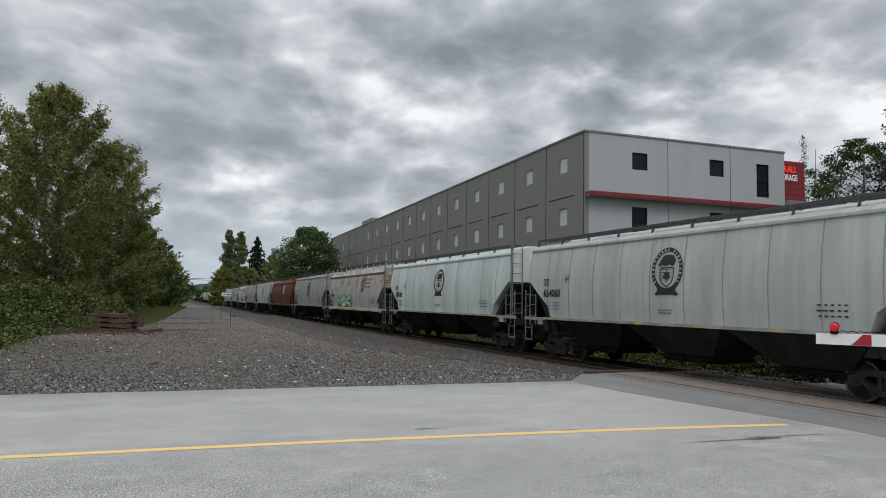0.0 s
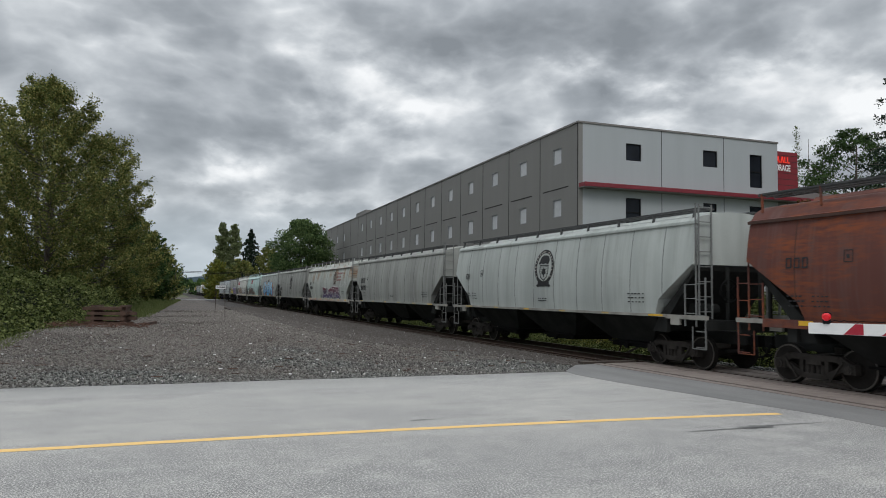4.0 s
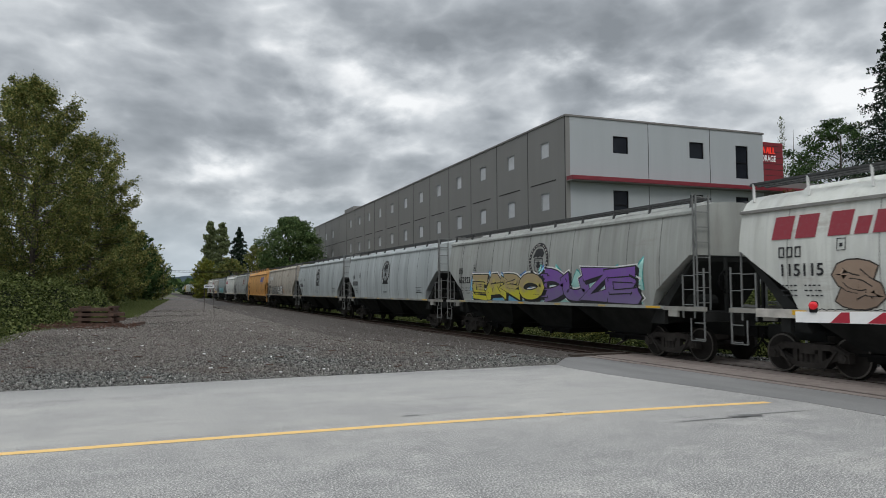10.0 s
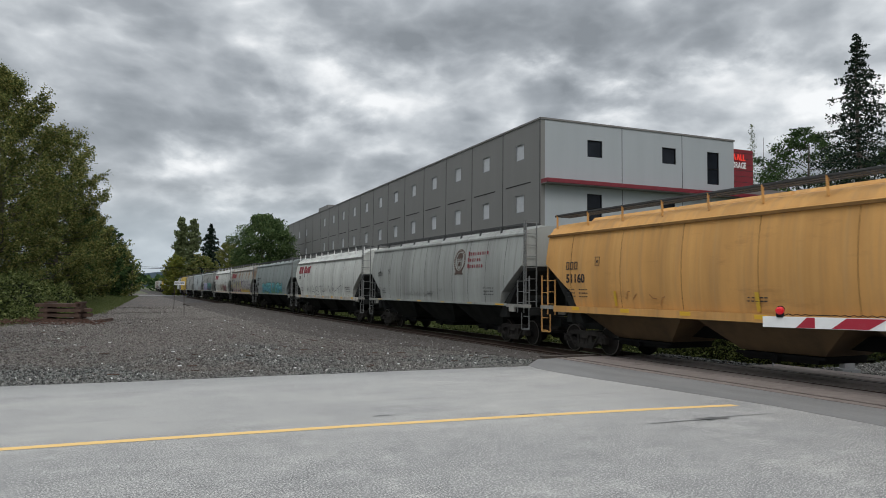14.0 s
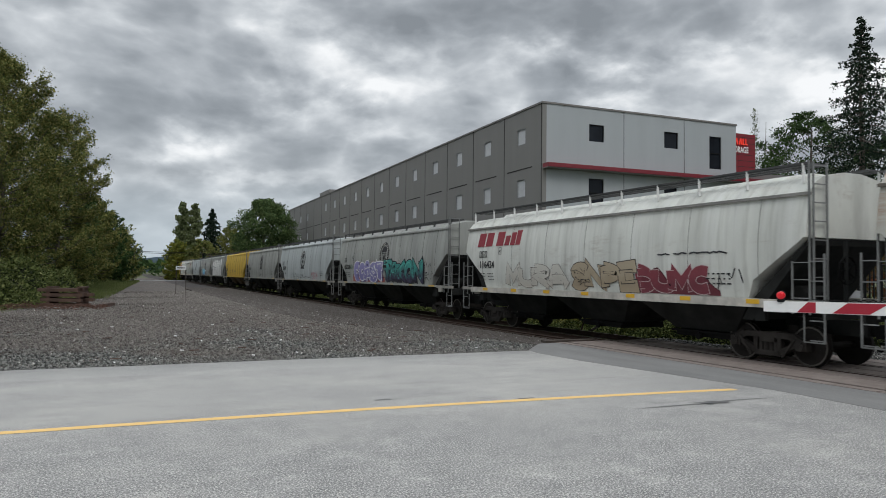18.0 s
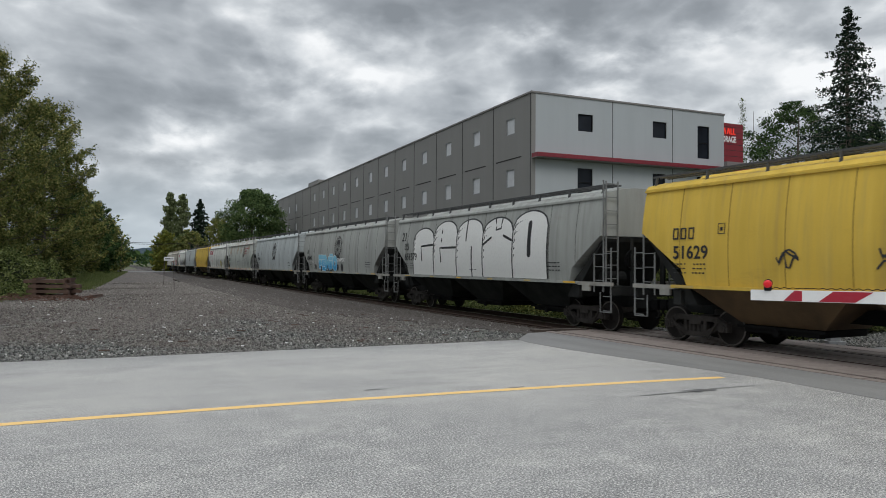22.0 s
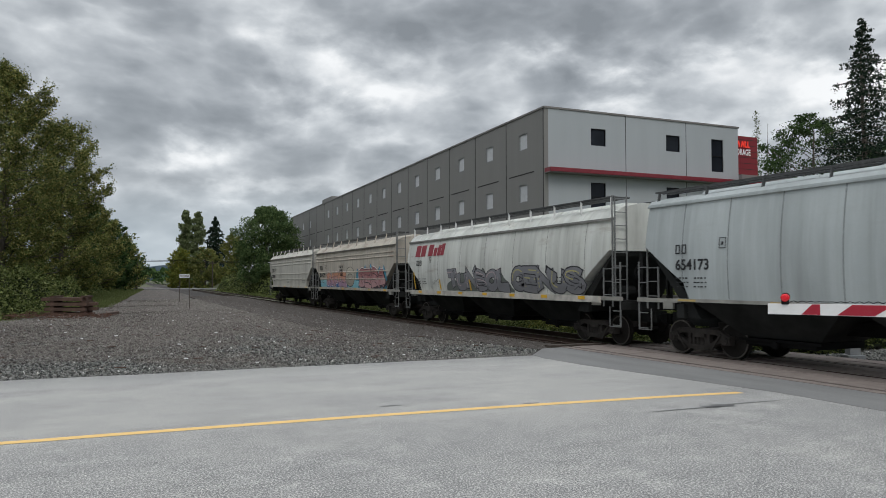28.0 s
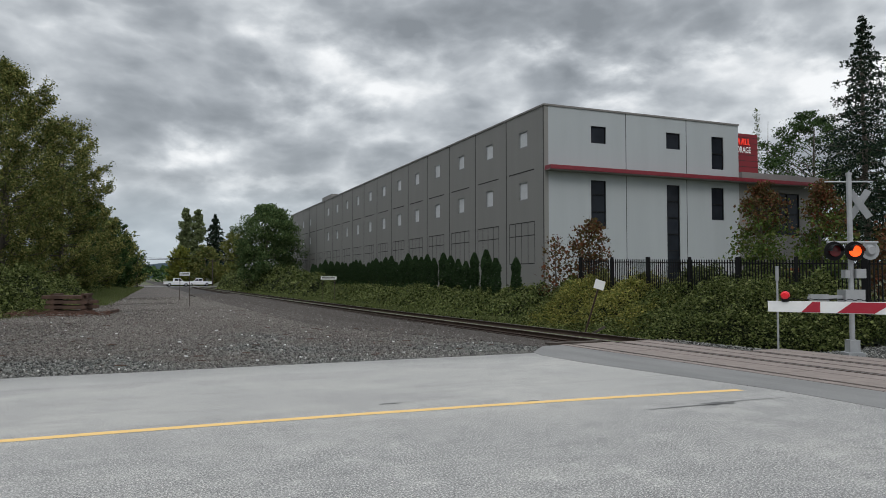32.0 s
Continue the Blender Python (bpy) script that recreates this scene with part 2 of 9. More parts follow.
def car_paint(name, colour, rust=0.25, streak=0.5, grime=(0.16, 0.15, 0.13), rusty=(0.16, 0.065, 0.028), panels=False):
    """Weathered railcar paint: rain streaks down the sides, rust blooms high up, dust low down."""
    m, n, b = material(name, 0.55)
    co = coords(n)
    info = n.add("ShaderNodeObjectInfo").outputs["Random"]
    shift = n.add("ShaderNodeVectorMath")
    shift.operation = "ADD"
    n.link(co, shift.inputs[0])
    cx = n.add("ShaderNodeCombineXYZ")
    n.link(n.math("MULTIPLY", info, 60.0), cx.inputs[0])
    n.link(cx.outputs[0], shift.inputs[1])
    v = shift.outputs[0]
    lines = n.noise(n.mapping(v, (3.2, 1.0, 0.22)), 1.3, 5, 0.62)
    broad = n.noise(n.mapping(v, (0.6, 0.6, 0.5)), 1.0, 4)
    fine = n.noise(v, 30.0, 3)
    base = n.ramp(broad, [(0.3, tuple(c * 0.88 for c in colour)), (0.7, tuple(min(1, c * 1.06) for c in colour))])
    sheet = n.noise(n.mapping(v, (1.1, 1.0, 0.10), (5, 0, 2)), 1.0, 3, 0.5)
    base = n.mix(n.ramp(sheet, [(0.36, (0.55, 0.55, 0.55)), (0.52, (0, 0, 0))]), base, tuple(c * 0.72 for c in colour))
    base = n.mix(n.ramp(sheet, [(0.52, (0, 0, 0)), (0.68, (0.5, 0.5, 0.5))]), base, tuple(min(0.9, c * 1.16) for c in colour))
    stk = n.ramp(lines, [(0.49, (0, 0, 0)), (0.78, (1, 1, 1))])
    c1 = n.mix(n.math("MULTIPLY", stk, streak), base, grime)
    blot = n.noise(n.mapping(v, (0.35, 1.0, 0.9), (0, 0, 7.3)), 1.3, 6, 0.65)
    rs = n.ramp(blot, [(0.60 - rust * 0.28, (0, 0, 0)), (0.70 - rust * 0.22, (1, 1, 1))])
    chalk = n.ramp(n.noise(n.mapping(v, (4.5, 1.0, 0.16), (3, 0, 5)), 1.0, 5, 0.6), [(0.50, (0, 0, 0)), (0.72, (0.5, 0.5, 0.5))])
    c1 = n.mix(n.math("MULTIPLY", chalk, 0.45), c1, tuple(min(0.85, c * 1.35 + 0.05) for c in colour))
    speck = n.math("MULTIPLY", rs, n.ramp(n.noise(n.mapping(v, (0.8, 1, 5)), 3.0, 5), [(0.35, (0, 0, 0)), (0.6, (1, 1, 1))]))
    if panels:
        # rust that bleeds out of the middle of each side panel, in short level streaks
        sp = n.add("ShaderNodeSeparateXYZ")
        n.link(co, sp.inputs[0])
        wob = n.math("MULTIPLY", n.noise(v, 1.1, 4, 0.6), 0.9)
        zz = n.math("ABSOLUTE", n.math("SUBTRACT", n.math("ADD", sp.outputs[2], wob), 3.85))
        some = n.ramp(n.noise(n.mapping(v, (0.42, 0.0, 0.35)), 1.0, 2), [(0.40, (0, 0, 0)), (0.56, (1, 1, 1))])
        high = n.math("MULTIPLY", n.ramp(zz, [(0.14, (1, 1, 1)), (0.62, (0, 0, 0))]), some)
        xx = n.math("COSINE", n.math("MULTIPLY", n.math("ADD", sp.outputs[0], 1.065), 2.95))
        centre = n.ramp(n.math("ADD", xx, n.math("MULTIPLY", n.noise(n.mapping(v, (1, 1, 2.2)), 2.3, 5, 0.7), 1.5)), [(0.65, (0, 0, 0)), (1.25, (1, 1, 1))])
        level = n.ramp(n.noise(n.mapping(v, (0.7, 1, 9)), 1.6, 5, 0.6), [(0.40, (0, 0, 0)), (0.58, (1, 1, 1))])
        haze = n.math("MULTIPLY", n.math("MULTIPLY", high, centre), 0.35)
        c1 = n.mix(haze, c1, (0.40, 0.24, 0.11))
        speck = n.math("MULTIPLY", n.math("MULTIPLY", high, centre), level)
        # the sloping roof edge rusts in long stains
        edge = n.math("MULTIPLY", n.ramp(n.math("SUBTRACT", sp.outputs[2], 3.0), [(0.84, (0, 0, 0)), (0.88, (1, 1, 1))]), n.ramp(n.noise(n.mapping(v, (0.5, 1, 1.5)), 1.6, 6, 0.7), [(0.50, (0, 0, 0)), (0.66, (0.8, 0.8, 0.8))]))
        speck = n.math("MAXIMUM", speck, edge)
    c2 = n.mix(n.math("MULTIPLY", speck, min(1.0, rust * 1.9)), c1, rusty)
    c3 = n.mix(n.math("MULTIPLY", fine, 0.12), c2, (0.1, 0.1, 0.1))
    n.link(c3, b.inputs["Base Color"])
    n.link(n.math("ADD", n.math("MULTIPLY", broad, 0.25), 0.5), b.inputs["Roughness"])
    b.inputs["Specular IOR Level"].default_value = 0.10
    bump(n, b, n.noise(n.mapping(v, (1.2, 1, 0.8)), 1.5, 3), 0.25, 0.02)
    return m


def flat_paint(name, colour, rough=0.55, worn=0.25):
    m, n, b = material(name, rough)
    w = n.noise(coords(n), 14.0, 5)
    n.link(n.mix(n.math("MULTIPLY", n.ramp(w, [(0.5, (0, 0, 0)), (0.75, (1, 1, 1))]), worn), colour, tuple(c * 0.6 + 0.08 for c in colour)), b.inputs["Base Color"])
    return m


def glow(name, colour, strength):
    m, n, b = material(name, 0.3)
    b.inputs["Base Color"].default_value = (*colour, 1)
    b.inputs["Emission Color"].default_value = (*colour, 1)
    b.inputs["Emission Strength"].default_value = strength
    return m


def concrete_road():
    """Pale worn paving: smooth and streaked by tyres on the far lane, darker bare aggregate nearer by."""
    m, n, b = material("road_concrete", 0.85)
    co = coords(n)
    sep = n.add("ShaderNodeSeparateXYZ")
    n.link(co, sep.inputs[0])
    big = n.noise(n.mapping(co, (0.22, 0.34, 1)), 1.0, 5, 0.6)
    line = n.math("ADD", n.math("ADD", sep.outputs[1], n.math("MULTIPLY", sep.outputs[0], 0.07)), n.math("MULTIPLY", big, 2.2))
    coarse = n.ramp(n.math("MULTIPLY", line, 0.05), [(0.44, (1, 1, 1)), (0.60, (0.0, 0.0, 0.0))])
    lanes = n.noise(n.mapping(co, (0.07, 1.6, 1), (2, 5, 0), (0, 0, 0.06)), 1.0, 6, 0.65, 0.15)
    blot = n.noise(n.mapping(co, (0.45, 0.6, 1), (7, 1, 0)), 1.0, 7, 0.68)
    mid = n.noise(n.mapping(co, (1, 1.2, 1), (4, 8, 0)), 1.7, 9, 0.80)
    grit = n.noise(co, 46.0, 3, 0.8)
    fine = n.noise(co, 30.0, 4, 0.9)
    c = n.ramp(big, [(0.30, (0.30, 0.293, 0.281)), (0.5, (0.352, 0.343, 0.325)), (0.70, (0.43, 0.416, 0.386))])
    c = n.mix(n.math("MULTIPLY", coarse, 0.75), c, (0.245, 0.24, 0.234))
    c = n.mix(n.ramp(lanes, [(0.50, (0, 0, 0)), (0.66, (0.34, 0.34, 0.34))]), c, (0.225, 0.22, 0.213))
    c = n.mix(n.ramp(blot, [(0.50, (0, 0, 0)), (0.66, (0.40, 0.40, 0.40))]), c, (0.19, 0.187, 0.188))
    c = n.mix(n.ramp(blot, [(0.32, (0.4, 0.4, 0.4)), (0.46, (0, 0, 0))]), c, (0.45, 0.435, 0.40))
    tyre = n.noise(n.mapping(co, (0.022, 2.6, 1), (1, 3, 0), (0, 0, 0.075)), 1.0, 4, 0.6)
    c = n.mix(n.ramp(tyre, [(0.60, (0, 0, 0)), (0.66, (0.42, 0.42, 0.42))]), c, (0.16, 0.158, 0.155))
    patchy = n.math("ADD", n.math("MULTIPLY", coarse, 0.6), 0.3)
    c = n.mix(n.math("MULTIPLY", n.ramp(mid, [(0.38, (0.8, 0.8, 0.8)), (0.50, (0, 0, 0))]), patchy), c, (0.175, 0.174, 0.17))
    c = n.mix(n.math("MULTIPLY", n.ramp(mid, [(0.54, (0, 0, 0)), (0.68, (0.8, 0.8, 0.8))]), patchy), c, (0.52, 0.505, 0.47))
    amount = n.math("ADD", n.math("MULTIPLY", coarse, 0.36), 0.50)
    c = n.mix(n.math("MULTIPLY", n.ramp(grit, [(0.40, (1, 1, 1)), (0.47, (0, 0, 0))]), amount), c, (0.07, 0.07, 0.068))
    c = n.mix(n.math("MULTIPLY", n.ramp(grit, [(0.54, (0, 0, 0)), (0.61, (1, 1, 1))]), amount), c, (0.72, 0.70, 0.655))
    c = n.mix(n.math("MULTIPLY", n.ramp(fine, [(0.60, (0, 0, 0)), (0.64, (1, 1, 1))]), amount), c, (0.70, 0.68, 0.63))
    c = n.mix(n.ramp(n.noise(co, 5.0, 3, 0.85), [(0.70, (0, 0, 0)), (0.73, (0.8, 0.8, 0.8))]), c, (0.08, 0.078, 0.075))
    n.link(c, b.inputs["Base Color"])
    bump(n, b, grit, 0.12, 0.004)
    return m


def asphalt(name, lo, hi):
    m, n, b = material(name, 0.85)
    co = coords(n)
    big, grit = n.noise(n.mapping(co, (1.4, 0.3, 1)), 0.8, 5), n.noise(co, 60.0, 3, 0.7)
    c = n.ramp(big, [(0.35, (lo * 1.02, lo, lo * 0.97)), (0.65, (hi * 1.02, hi, hi * 0.965))])
    c = n.mix(n.ramp(grit, [(0.45, (0.4, 0.4, 0.4)), (0.65, (0, 0, 0))]), c, (lo * 0.6,) * 3)
    n.link(c, b.inputs["Base Color"])
    bump(n, b, grit, 0.3, 0.005)
    return m


def gravel(name, tones, scale, mud=(0.115, 0.090, 0.076), fleck=(0.28, 0.265, 0.245)):
    """Crushed stone: cells of several greys and browns, darker towards the gaps between."""
    m, n, b = material(name, 0.9)
    co = coords(n)
    vor = n.add("ShaderNodeTexVoronoi", Scale=scale)
    n.link(co, vor.inputs["Vector"])
    sep = n.add("ShaderNodeSeparateColor")
    n.link(vor.outputs["Color"], sep.inputs[0])
    stops = [(i / max(1, len(tones) - 1), c) for i, c in enumerate(tones)]
    c = n.ramp(sep.outputs[0], stops)
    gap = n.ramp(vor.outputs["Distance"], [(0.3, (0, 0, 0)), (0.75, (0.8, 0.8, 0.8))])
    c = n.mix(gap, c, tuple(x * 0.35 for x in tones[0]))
    dirt = n.noise(n.mapping(co, (0.25, 0.25, 1)), 1.0, 5, 0.6)
    c = n.mix(n.ramp(dirt, [(0.38, (0, 0, 0)), (0.60, (0.7, 0.7, 0.7))]), c, mud)
    pale = n.noise(co, 6.0, 3, 0.9)
    c = n.mix(n.ramp(pale, [(0.63, (0, 0, 0)), (0.71, (0.6, 0.6, 0.6))]), c, fleck)
    twig = n.noise(n.mapping(co, (0.5, 2.5, 1), (3, 9, 0)), 2.2, 5, 0.7)
    c = n.mix(n.ramp(twig, [(0.58, (0, 0, 0)), (0.70, (0.6, 0.6, 0.6))]), c, (0.05, 0.038, 0.03))
    n.link(c, b.inputs["Base Color"])
    bump(n, b, n.math("SUBTRACT", 1.0, vor.outputs["Distance"]), 0.9, 0.03)
    return m


def wall_paint(name, colour):
    m, n, b = material(name, 0.75)
    co = coords(n)
    stains = n.noise(n.mapping(co, (1.2, 1.2, 0.12)), 0.8, 5, 0.6)
    fine = n.noise(co, 22.0, 3)
    c = n.ramp(stains, [(0.3, tuple(x * 0.955 for x in colour)), (0.7, tuple(min(1, x * 1.03) for x in colour))])
    n.link(n.mix(n.math("MULTIPLY", fine, 0.12), c, tuple(x * 0.7 for x in colour)), b.inputs["Base Color"])
    bump(n, b, fine, 0.08, 0.01)
    return m


def glass_dark(name, colour=(0.012, 0.014, 0.018)):
    m, n, b = material(name, 0.06)
    n.link(n.ramp(n.noise(coords(n), 0.6, 2), [(0.3, colour), (0.7, tuple(c * 1.8 for c in colour))]), b.inputs["Base Color"])
    b.inputs["Specular IOR Level"].default_value = 0.13
    return m


def stone_mat(name="crushed_stone", k=1.0, brown=0.0):
    m, n, b = material(name, 0.85)
    rnd = n.add("ShaderNodeNewGeometry").outputs["Random Per Island"]
    co = coords(n)
    sep = n.add("ShaderNodeSeparateXYZ")
    n.link(co, sep.inputs[0])
    grey = n.ramp(rnd, [(0.0, tuple(c * k for c in (0.02, 0.02, 0.019))), (0.3, tuple(c * k for c in (0.07, 0.072, 0.066))), (0.65, tuple(c * k for c in (0.19, 0.193, 0.177))), (0.975, tuple(c * k for c in (0.255, 0.25, 0.23))), (1.0, (0.55, 0.53, 0.50))])
    # browner with dirt away from the road's edge
    dirt = n.math("ADD", n.math("MULTIPLY", sep.outputs[1], 0.022), n.math("MULTIPLY", n.noise(n.mapping(co, (0.3, 0.3, 0.3)), 1.0, 4), 0.9))
    c = n.mix(n.ramp(dirt, [(0.78 - brown, (0.6 * brown,) * 3), (1.0 - brown, (0.5, 0.5, 0.5))]), grey, tuple(c * (0.4 + 0.6 * k) for c in (0.15, 0.118, 0.10)))
    n.link(c, b.inputs["Base Color"])
    return m


M = dict(
    stone=stone_mat(k=0.88),
    stone_dark=stone_mat("ballast_stone", 0.32, 0.5),
    road=concrete_road(),
    asphalt=asphalt("crossing_asphalt", 0.18, 0.245),
    far_road=asphalt("far_asphalt", 0.20, 0.27),
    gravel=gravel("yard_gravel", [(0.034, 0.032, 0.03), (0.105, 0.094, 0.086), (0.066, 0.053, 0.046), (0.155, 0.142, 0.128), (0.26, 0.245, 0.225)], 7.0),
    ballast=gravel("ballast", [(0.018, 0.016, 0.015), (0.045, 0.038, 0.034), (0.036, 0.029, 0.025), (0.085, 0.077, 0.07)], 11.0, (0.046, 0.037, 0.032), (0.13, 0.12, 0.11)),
    soil=plain("soil_and_grass", (0.085, 0.095, 0.04), 0.95, vary=0.35, scale=0.4, fine=6.0, relief=0.4),
    grass=leafy("grass_blades", [(0.085, 0.11, 0.038), (0.125, 0.155, 0.055), (0.18, 0.185, 0.085)]),
    yellow_line=flat_paint("road_paint_yellow", (0.80, 0.525, 0.19), 0.75, 0.4),
    tar=plain("tar_patch", (0.13, 0.128, 0.125), 0.8, relief=0.2),
    rail=plain("rail_steel", (0.05, 0.034, 0.027), 0.7, 0.1, 0.25),
    rail_top=plain("polished_rail", (0.22, 0.20, 0.19), 0.38, 0.9, 0.1),
    tie=plain("creosoted_timber", (0.07, 0.055, 0.045), 0.9, vary=0.35, fine=25, relief=0.4),
    rusty=plain("rusty_steel", (0.13, 0.065, 0.04), 0.85, 0.2, 0.35, relief=0.3),
    panel=plain("crossing_panel_concrete", (0.232, 0.191, 0.170), 0.85, vary=0.2, fine=50, relief=0.2),
    rubber=plain("black_rubber", (0.014, 0.013, 0.013), 0.8, vary=0.25),
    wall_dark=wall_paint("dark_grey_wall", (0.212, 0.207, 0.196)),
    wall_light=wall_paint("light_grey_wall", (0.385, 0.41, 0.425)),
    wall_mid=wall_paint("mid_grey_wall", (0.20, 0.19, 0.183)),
    joint=plain("panel_joint", (0.055, 0.053, 0.05), 0.9),
    red_trim=plain("red_metal_trim", (0.20, 0.015, 0.026), 0.45, vary=0.12),
    red_wall=wall_paint("red_wall", (0.22, 0.017, 0.026)),
    white=flat_paint("white_enamel", (0.75, 0.75, 0.74), 0.45, 0.2),
    sign_red=glow("lit_sign_red", (0.9, 0.05, 0.03), 0.3),
    sign_white=glow("lit_sign_white", (0.8, 0.8, 0.8), 0.1),
    pane_white=plain("blind_window_panel", (0.55, 0.56, 0.57), 0.35, vary=0.08, relief=0),
    glass=glass_dark("dark_window_glass"),
    black=plain("black_paint", (0.012, 0.012, 0.013), 0.5, vary=0.3),
    galv=plain("galvanised_steel", (0.42, 0.43, 0.44), 0.5, 0.55, 0.15),
    alu=plain("aluminium_grey", (0.35, 0.36, 0.37), 0.5, 0.4, 0.12),
    lamp_on=glow("red_lamp_lit", (0.62, 0.006, 0.015), 0.12),
    lamp_amber=glow("red_lamp_bright", (1.0, 0.085, 0.012), 1.6),
    lamp_off=plain("red_lamp_dark", (0.10, 0.01, 0.012), 0.2, relief=0),
    stripe_red=flat_paint("reflective_red", (0.34, 0.010, 0.028), 0.4, 0.2),
    bark=plain("bark", (0.10, 0.085, 0.07), 0.95, vary=0.35, scale=1.5, fine=14, relief=0.6),
    # underframe black, deepened for the shade beneath the cars
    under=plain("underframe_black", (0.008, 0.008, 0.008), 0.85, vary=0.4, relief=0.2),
    truck=plain("truck_casting", (0.05, 0.045, 0.041), 0.85, 0.2, 0.4, relief=0.3),
    wheel=plain("wheel_steel", (0.03, 0.027, 0.025), 0.7, 0.4, 0.3),
    tread=plain("bright_wheel_rim", (0.12, 0.11, 0.10), 0.45, 0.7, 0.25),
    # ladder grey lowered to carry the shade at the car ends
    ladder=plain("weathered_shaded_ladder_steel", (0.20, 0.205, 0.20), 0.6, 0.2, 0.25),
    reflector_faded=flat_paint("faded_yellow_reflector", (0.50, 0.36, 0.12), 0.5, 0.5),
    sill_dull=plain("dull_sill_paint", (0.30, 0.29, 0.26), 0.7, vary=0.35, scale=2.0, fine=18),
    sill_white=plain("stained_white_sill", (0.52, 0.49, 0.44), 0.6, vary=0.35, scale=2.5, fine=14),
    grate=plain("dull_steel_grating", (0.075, 0.077, 0.077), 0.7, 0.2, 0.25),
    reflector=flat_paint("yellow_reflector", (0.72, 0.42, 0.03), 0.4, 0.2),
    reflector_white=flat_paint("white_reflector", (0.7, 0.7, 0.68), 0.4, 0.25),
    mark=flat_paint("black_stencil", (0.018, 0.018, 0.02), 0.6, 0.15),
    brand_red=flat_paint("faded_red_paint", (0.27, 0.028, 0.042), 0.6, 0.3),
    brand_blue=flat_paint("blue_paint", (0.07, 0.085, 0.26), 0.6, 0.25),
    leaf_left=leafy("cottonwood_leaves", [(0.056, 0.078, 0.026), (0.108, 0.137, 0.042), (0.165, 0.188, 0.06), (0.27, 0.265, 0.088), (0.44, 0.39, 0.13)]),
    leaf_dark=leafy("maple_leaves", [(0.025, 0.046, 0.019), (0.055, 0.098, 0.032), (0.095, 0.150, 0.050)]),
    leaf_yellow=leafy("yellowing_leaves", [(0.10, 0.135, 0.035), (0.19, 0.20, 0.04), (0.32, 0.29, 0.06)]),
    leaf_maple=leafy("broad_green_leaves", [(0.036, 0.062, 0.026), (0.07, 0.115, 0.042), (0.12, 0.175, 0.065), (0.17, 0.22, 0.09)]),
    leaf_olive=leafy("olive_leaves", [(0.09, 0.11, 0.035), (0.17, 0.18, 0.05), (0.26, 0.25, 0.075)]),
    leaf_pop=leafy("poplar_leaves", [(0.09, 0.112, 0.055), (0.155, 0.185, 0.085), (0.23, 0.26, 0.13)]),
    leaf_conifer=leafy("fir_needles", [(0.008, 0.016, 0.011), (0.024, 0.040, 0.026), (0.045, 0.066, 0.040)]),
    leaf_cedar=leafy("cedar_hedge_leaves", [(0.022, 0.040, 0.019), (0.034, 0.065, 0.026), (0.054, 0.090, 0.034)]),
    # the near-black leaf tone paints the shaded gaps of the brambles
    leaf_bush=leafy("bramble_leaves", [(0.012, 0.020, 0.006), (0.052, 0.073, 0.022), (0.118, 0.147, 0.044), (0.18, 0.21, 0.07), (0.28, 0.30, 0.125)]),
    leaf_bush_yellow=leafy("yellow_bramble_leaves", [(0.06, 0.068, 0.018), (0.16, 0.18, 0.045), (0.28, 0.275, 0.07), (0.40, 0.34, 0.10)]),
    leaf_autumn=leafy("autumn_leaves", [(0.085, 0.034, 0.024), (0.075, 0.078, 0.028), (0.165, 0.058, 0.030), (0.06, 0.082, 0.028)]),
    leaf_autumn_green=leafy("turning_leaves", [(0.05, 0.085, 0.024), (0.09, 0.14, 0.034), (0.12, 0.165, 0.042), (0.15, 0.15, 0.045), (0.09, 0.14, 0.036)]),
    car_white=plain("white_car_paint", (0.78, 0.79, 0.80), 0.3, vary=0.05, relief=0),
)


# ---------------------------------------------------------------- ground, road and tracks
def smooth01(t):
    t = min(1.0, max(0.0, t))
    return t * t * (3 - 2 * t)


def ground_z(x, y):
    """Level yard; a bank beyond the tracks up to the building, a low bank on the bushes' side."""
    c = TRACK_X + off(y)
    z = -0.16
    z -= 0.34 * smooth01((x - c - 1.7) / 0.9) * smooth01((y - 12.0) / 4.0)
    z += 1.50 * smooth01((x - c - 3.2) / 4.2) * smooth01((y - 12.0) / 6.0)
    edge = yard_edge(y)
    z += 0.9 * smooth01((edge - x - 1.0) / 5.0) * smooth01((y - 19) / 6.0)
    return z


def yard_edge(y):
    """Where the gravel yard ends against the bushes."""
    pts = ((-200, -4.5), (38, -4.3), (45, -3.0), (58, 0.6), (100, 4.0), (170, 10.0), (400, 24.0))
    for (a, u), (b, v) in zip(pts, pts[1:]):
        if y <= b:
            return u + (v - u) * (y - a) / (b - a)
    return pts[-1][1]


def grid_sheet(name, xs, ys, zf, mat):
    nx, ny = len(xs), len(ys)
    verts = [(x, y, zf(x, y)) for y in ys for x in xs]
    faces = [(j * nx + i, j * nx + i + 1, (j + 1) * nx + i + 1, (j + 1) * nx + i) for j in range(ny - 1) for i in range(nx - 1)]
    me = from_arrays(name, verts, faces, mat)
    for p in me.polygons:
        p.use_smooth = True
    return me


gx = [-2500, -900, -300, -120, -60, -40] + list(np.arange(-30, 46, 1.5)) + [50, 60, 80, 120, 300, 900, 2500]
gy = [-2500, -900, -300, -120, -60, -30] + list(np.arange(-20, 120, 2.0)) + [125, 135, 150, 165, 180, 200, 240, 300, 500, 1000, 2500]
tagged(new("ground", grid_sheet("ground", gx, gy, ground_z, M["soil"])), "grassy soil running to the horizon", "ground", kind="structure")


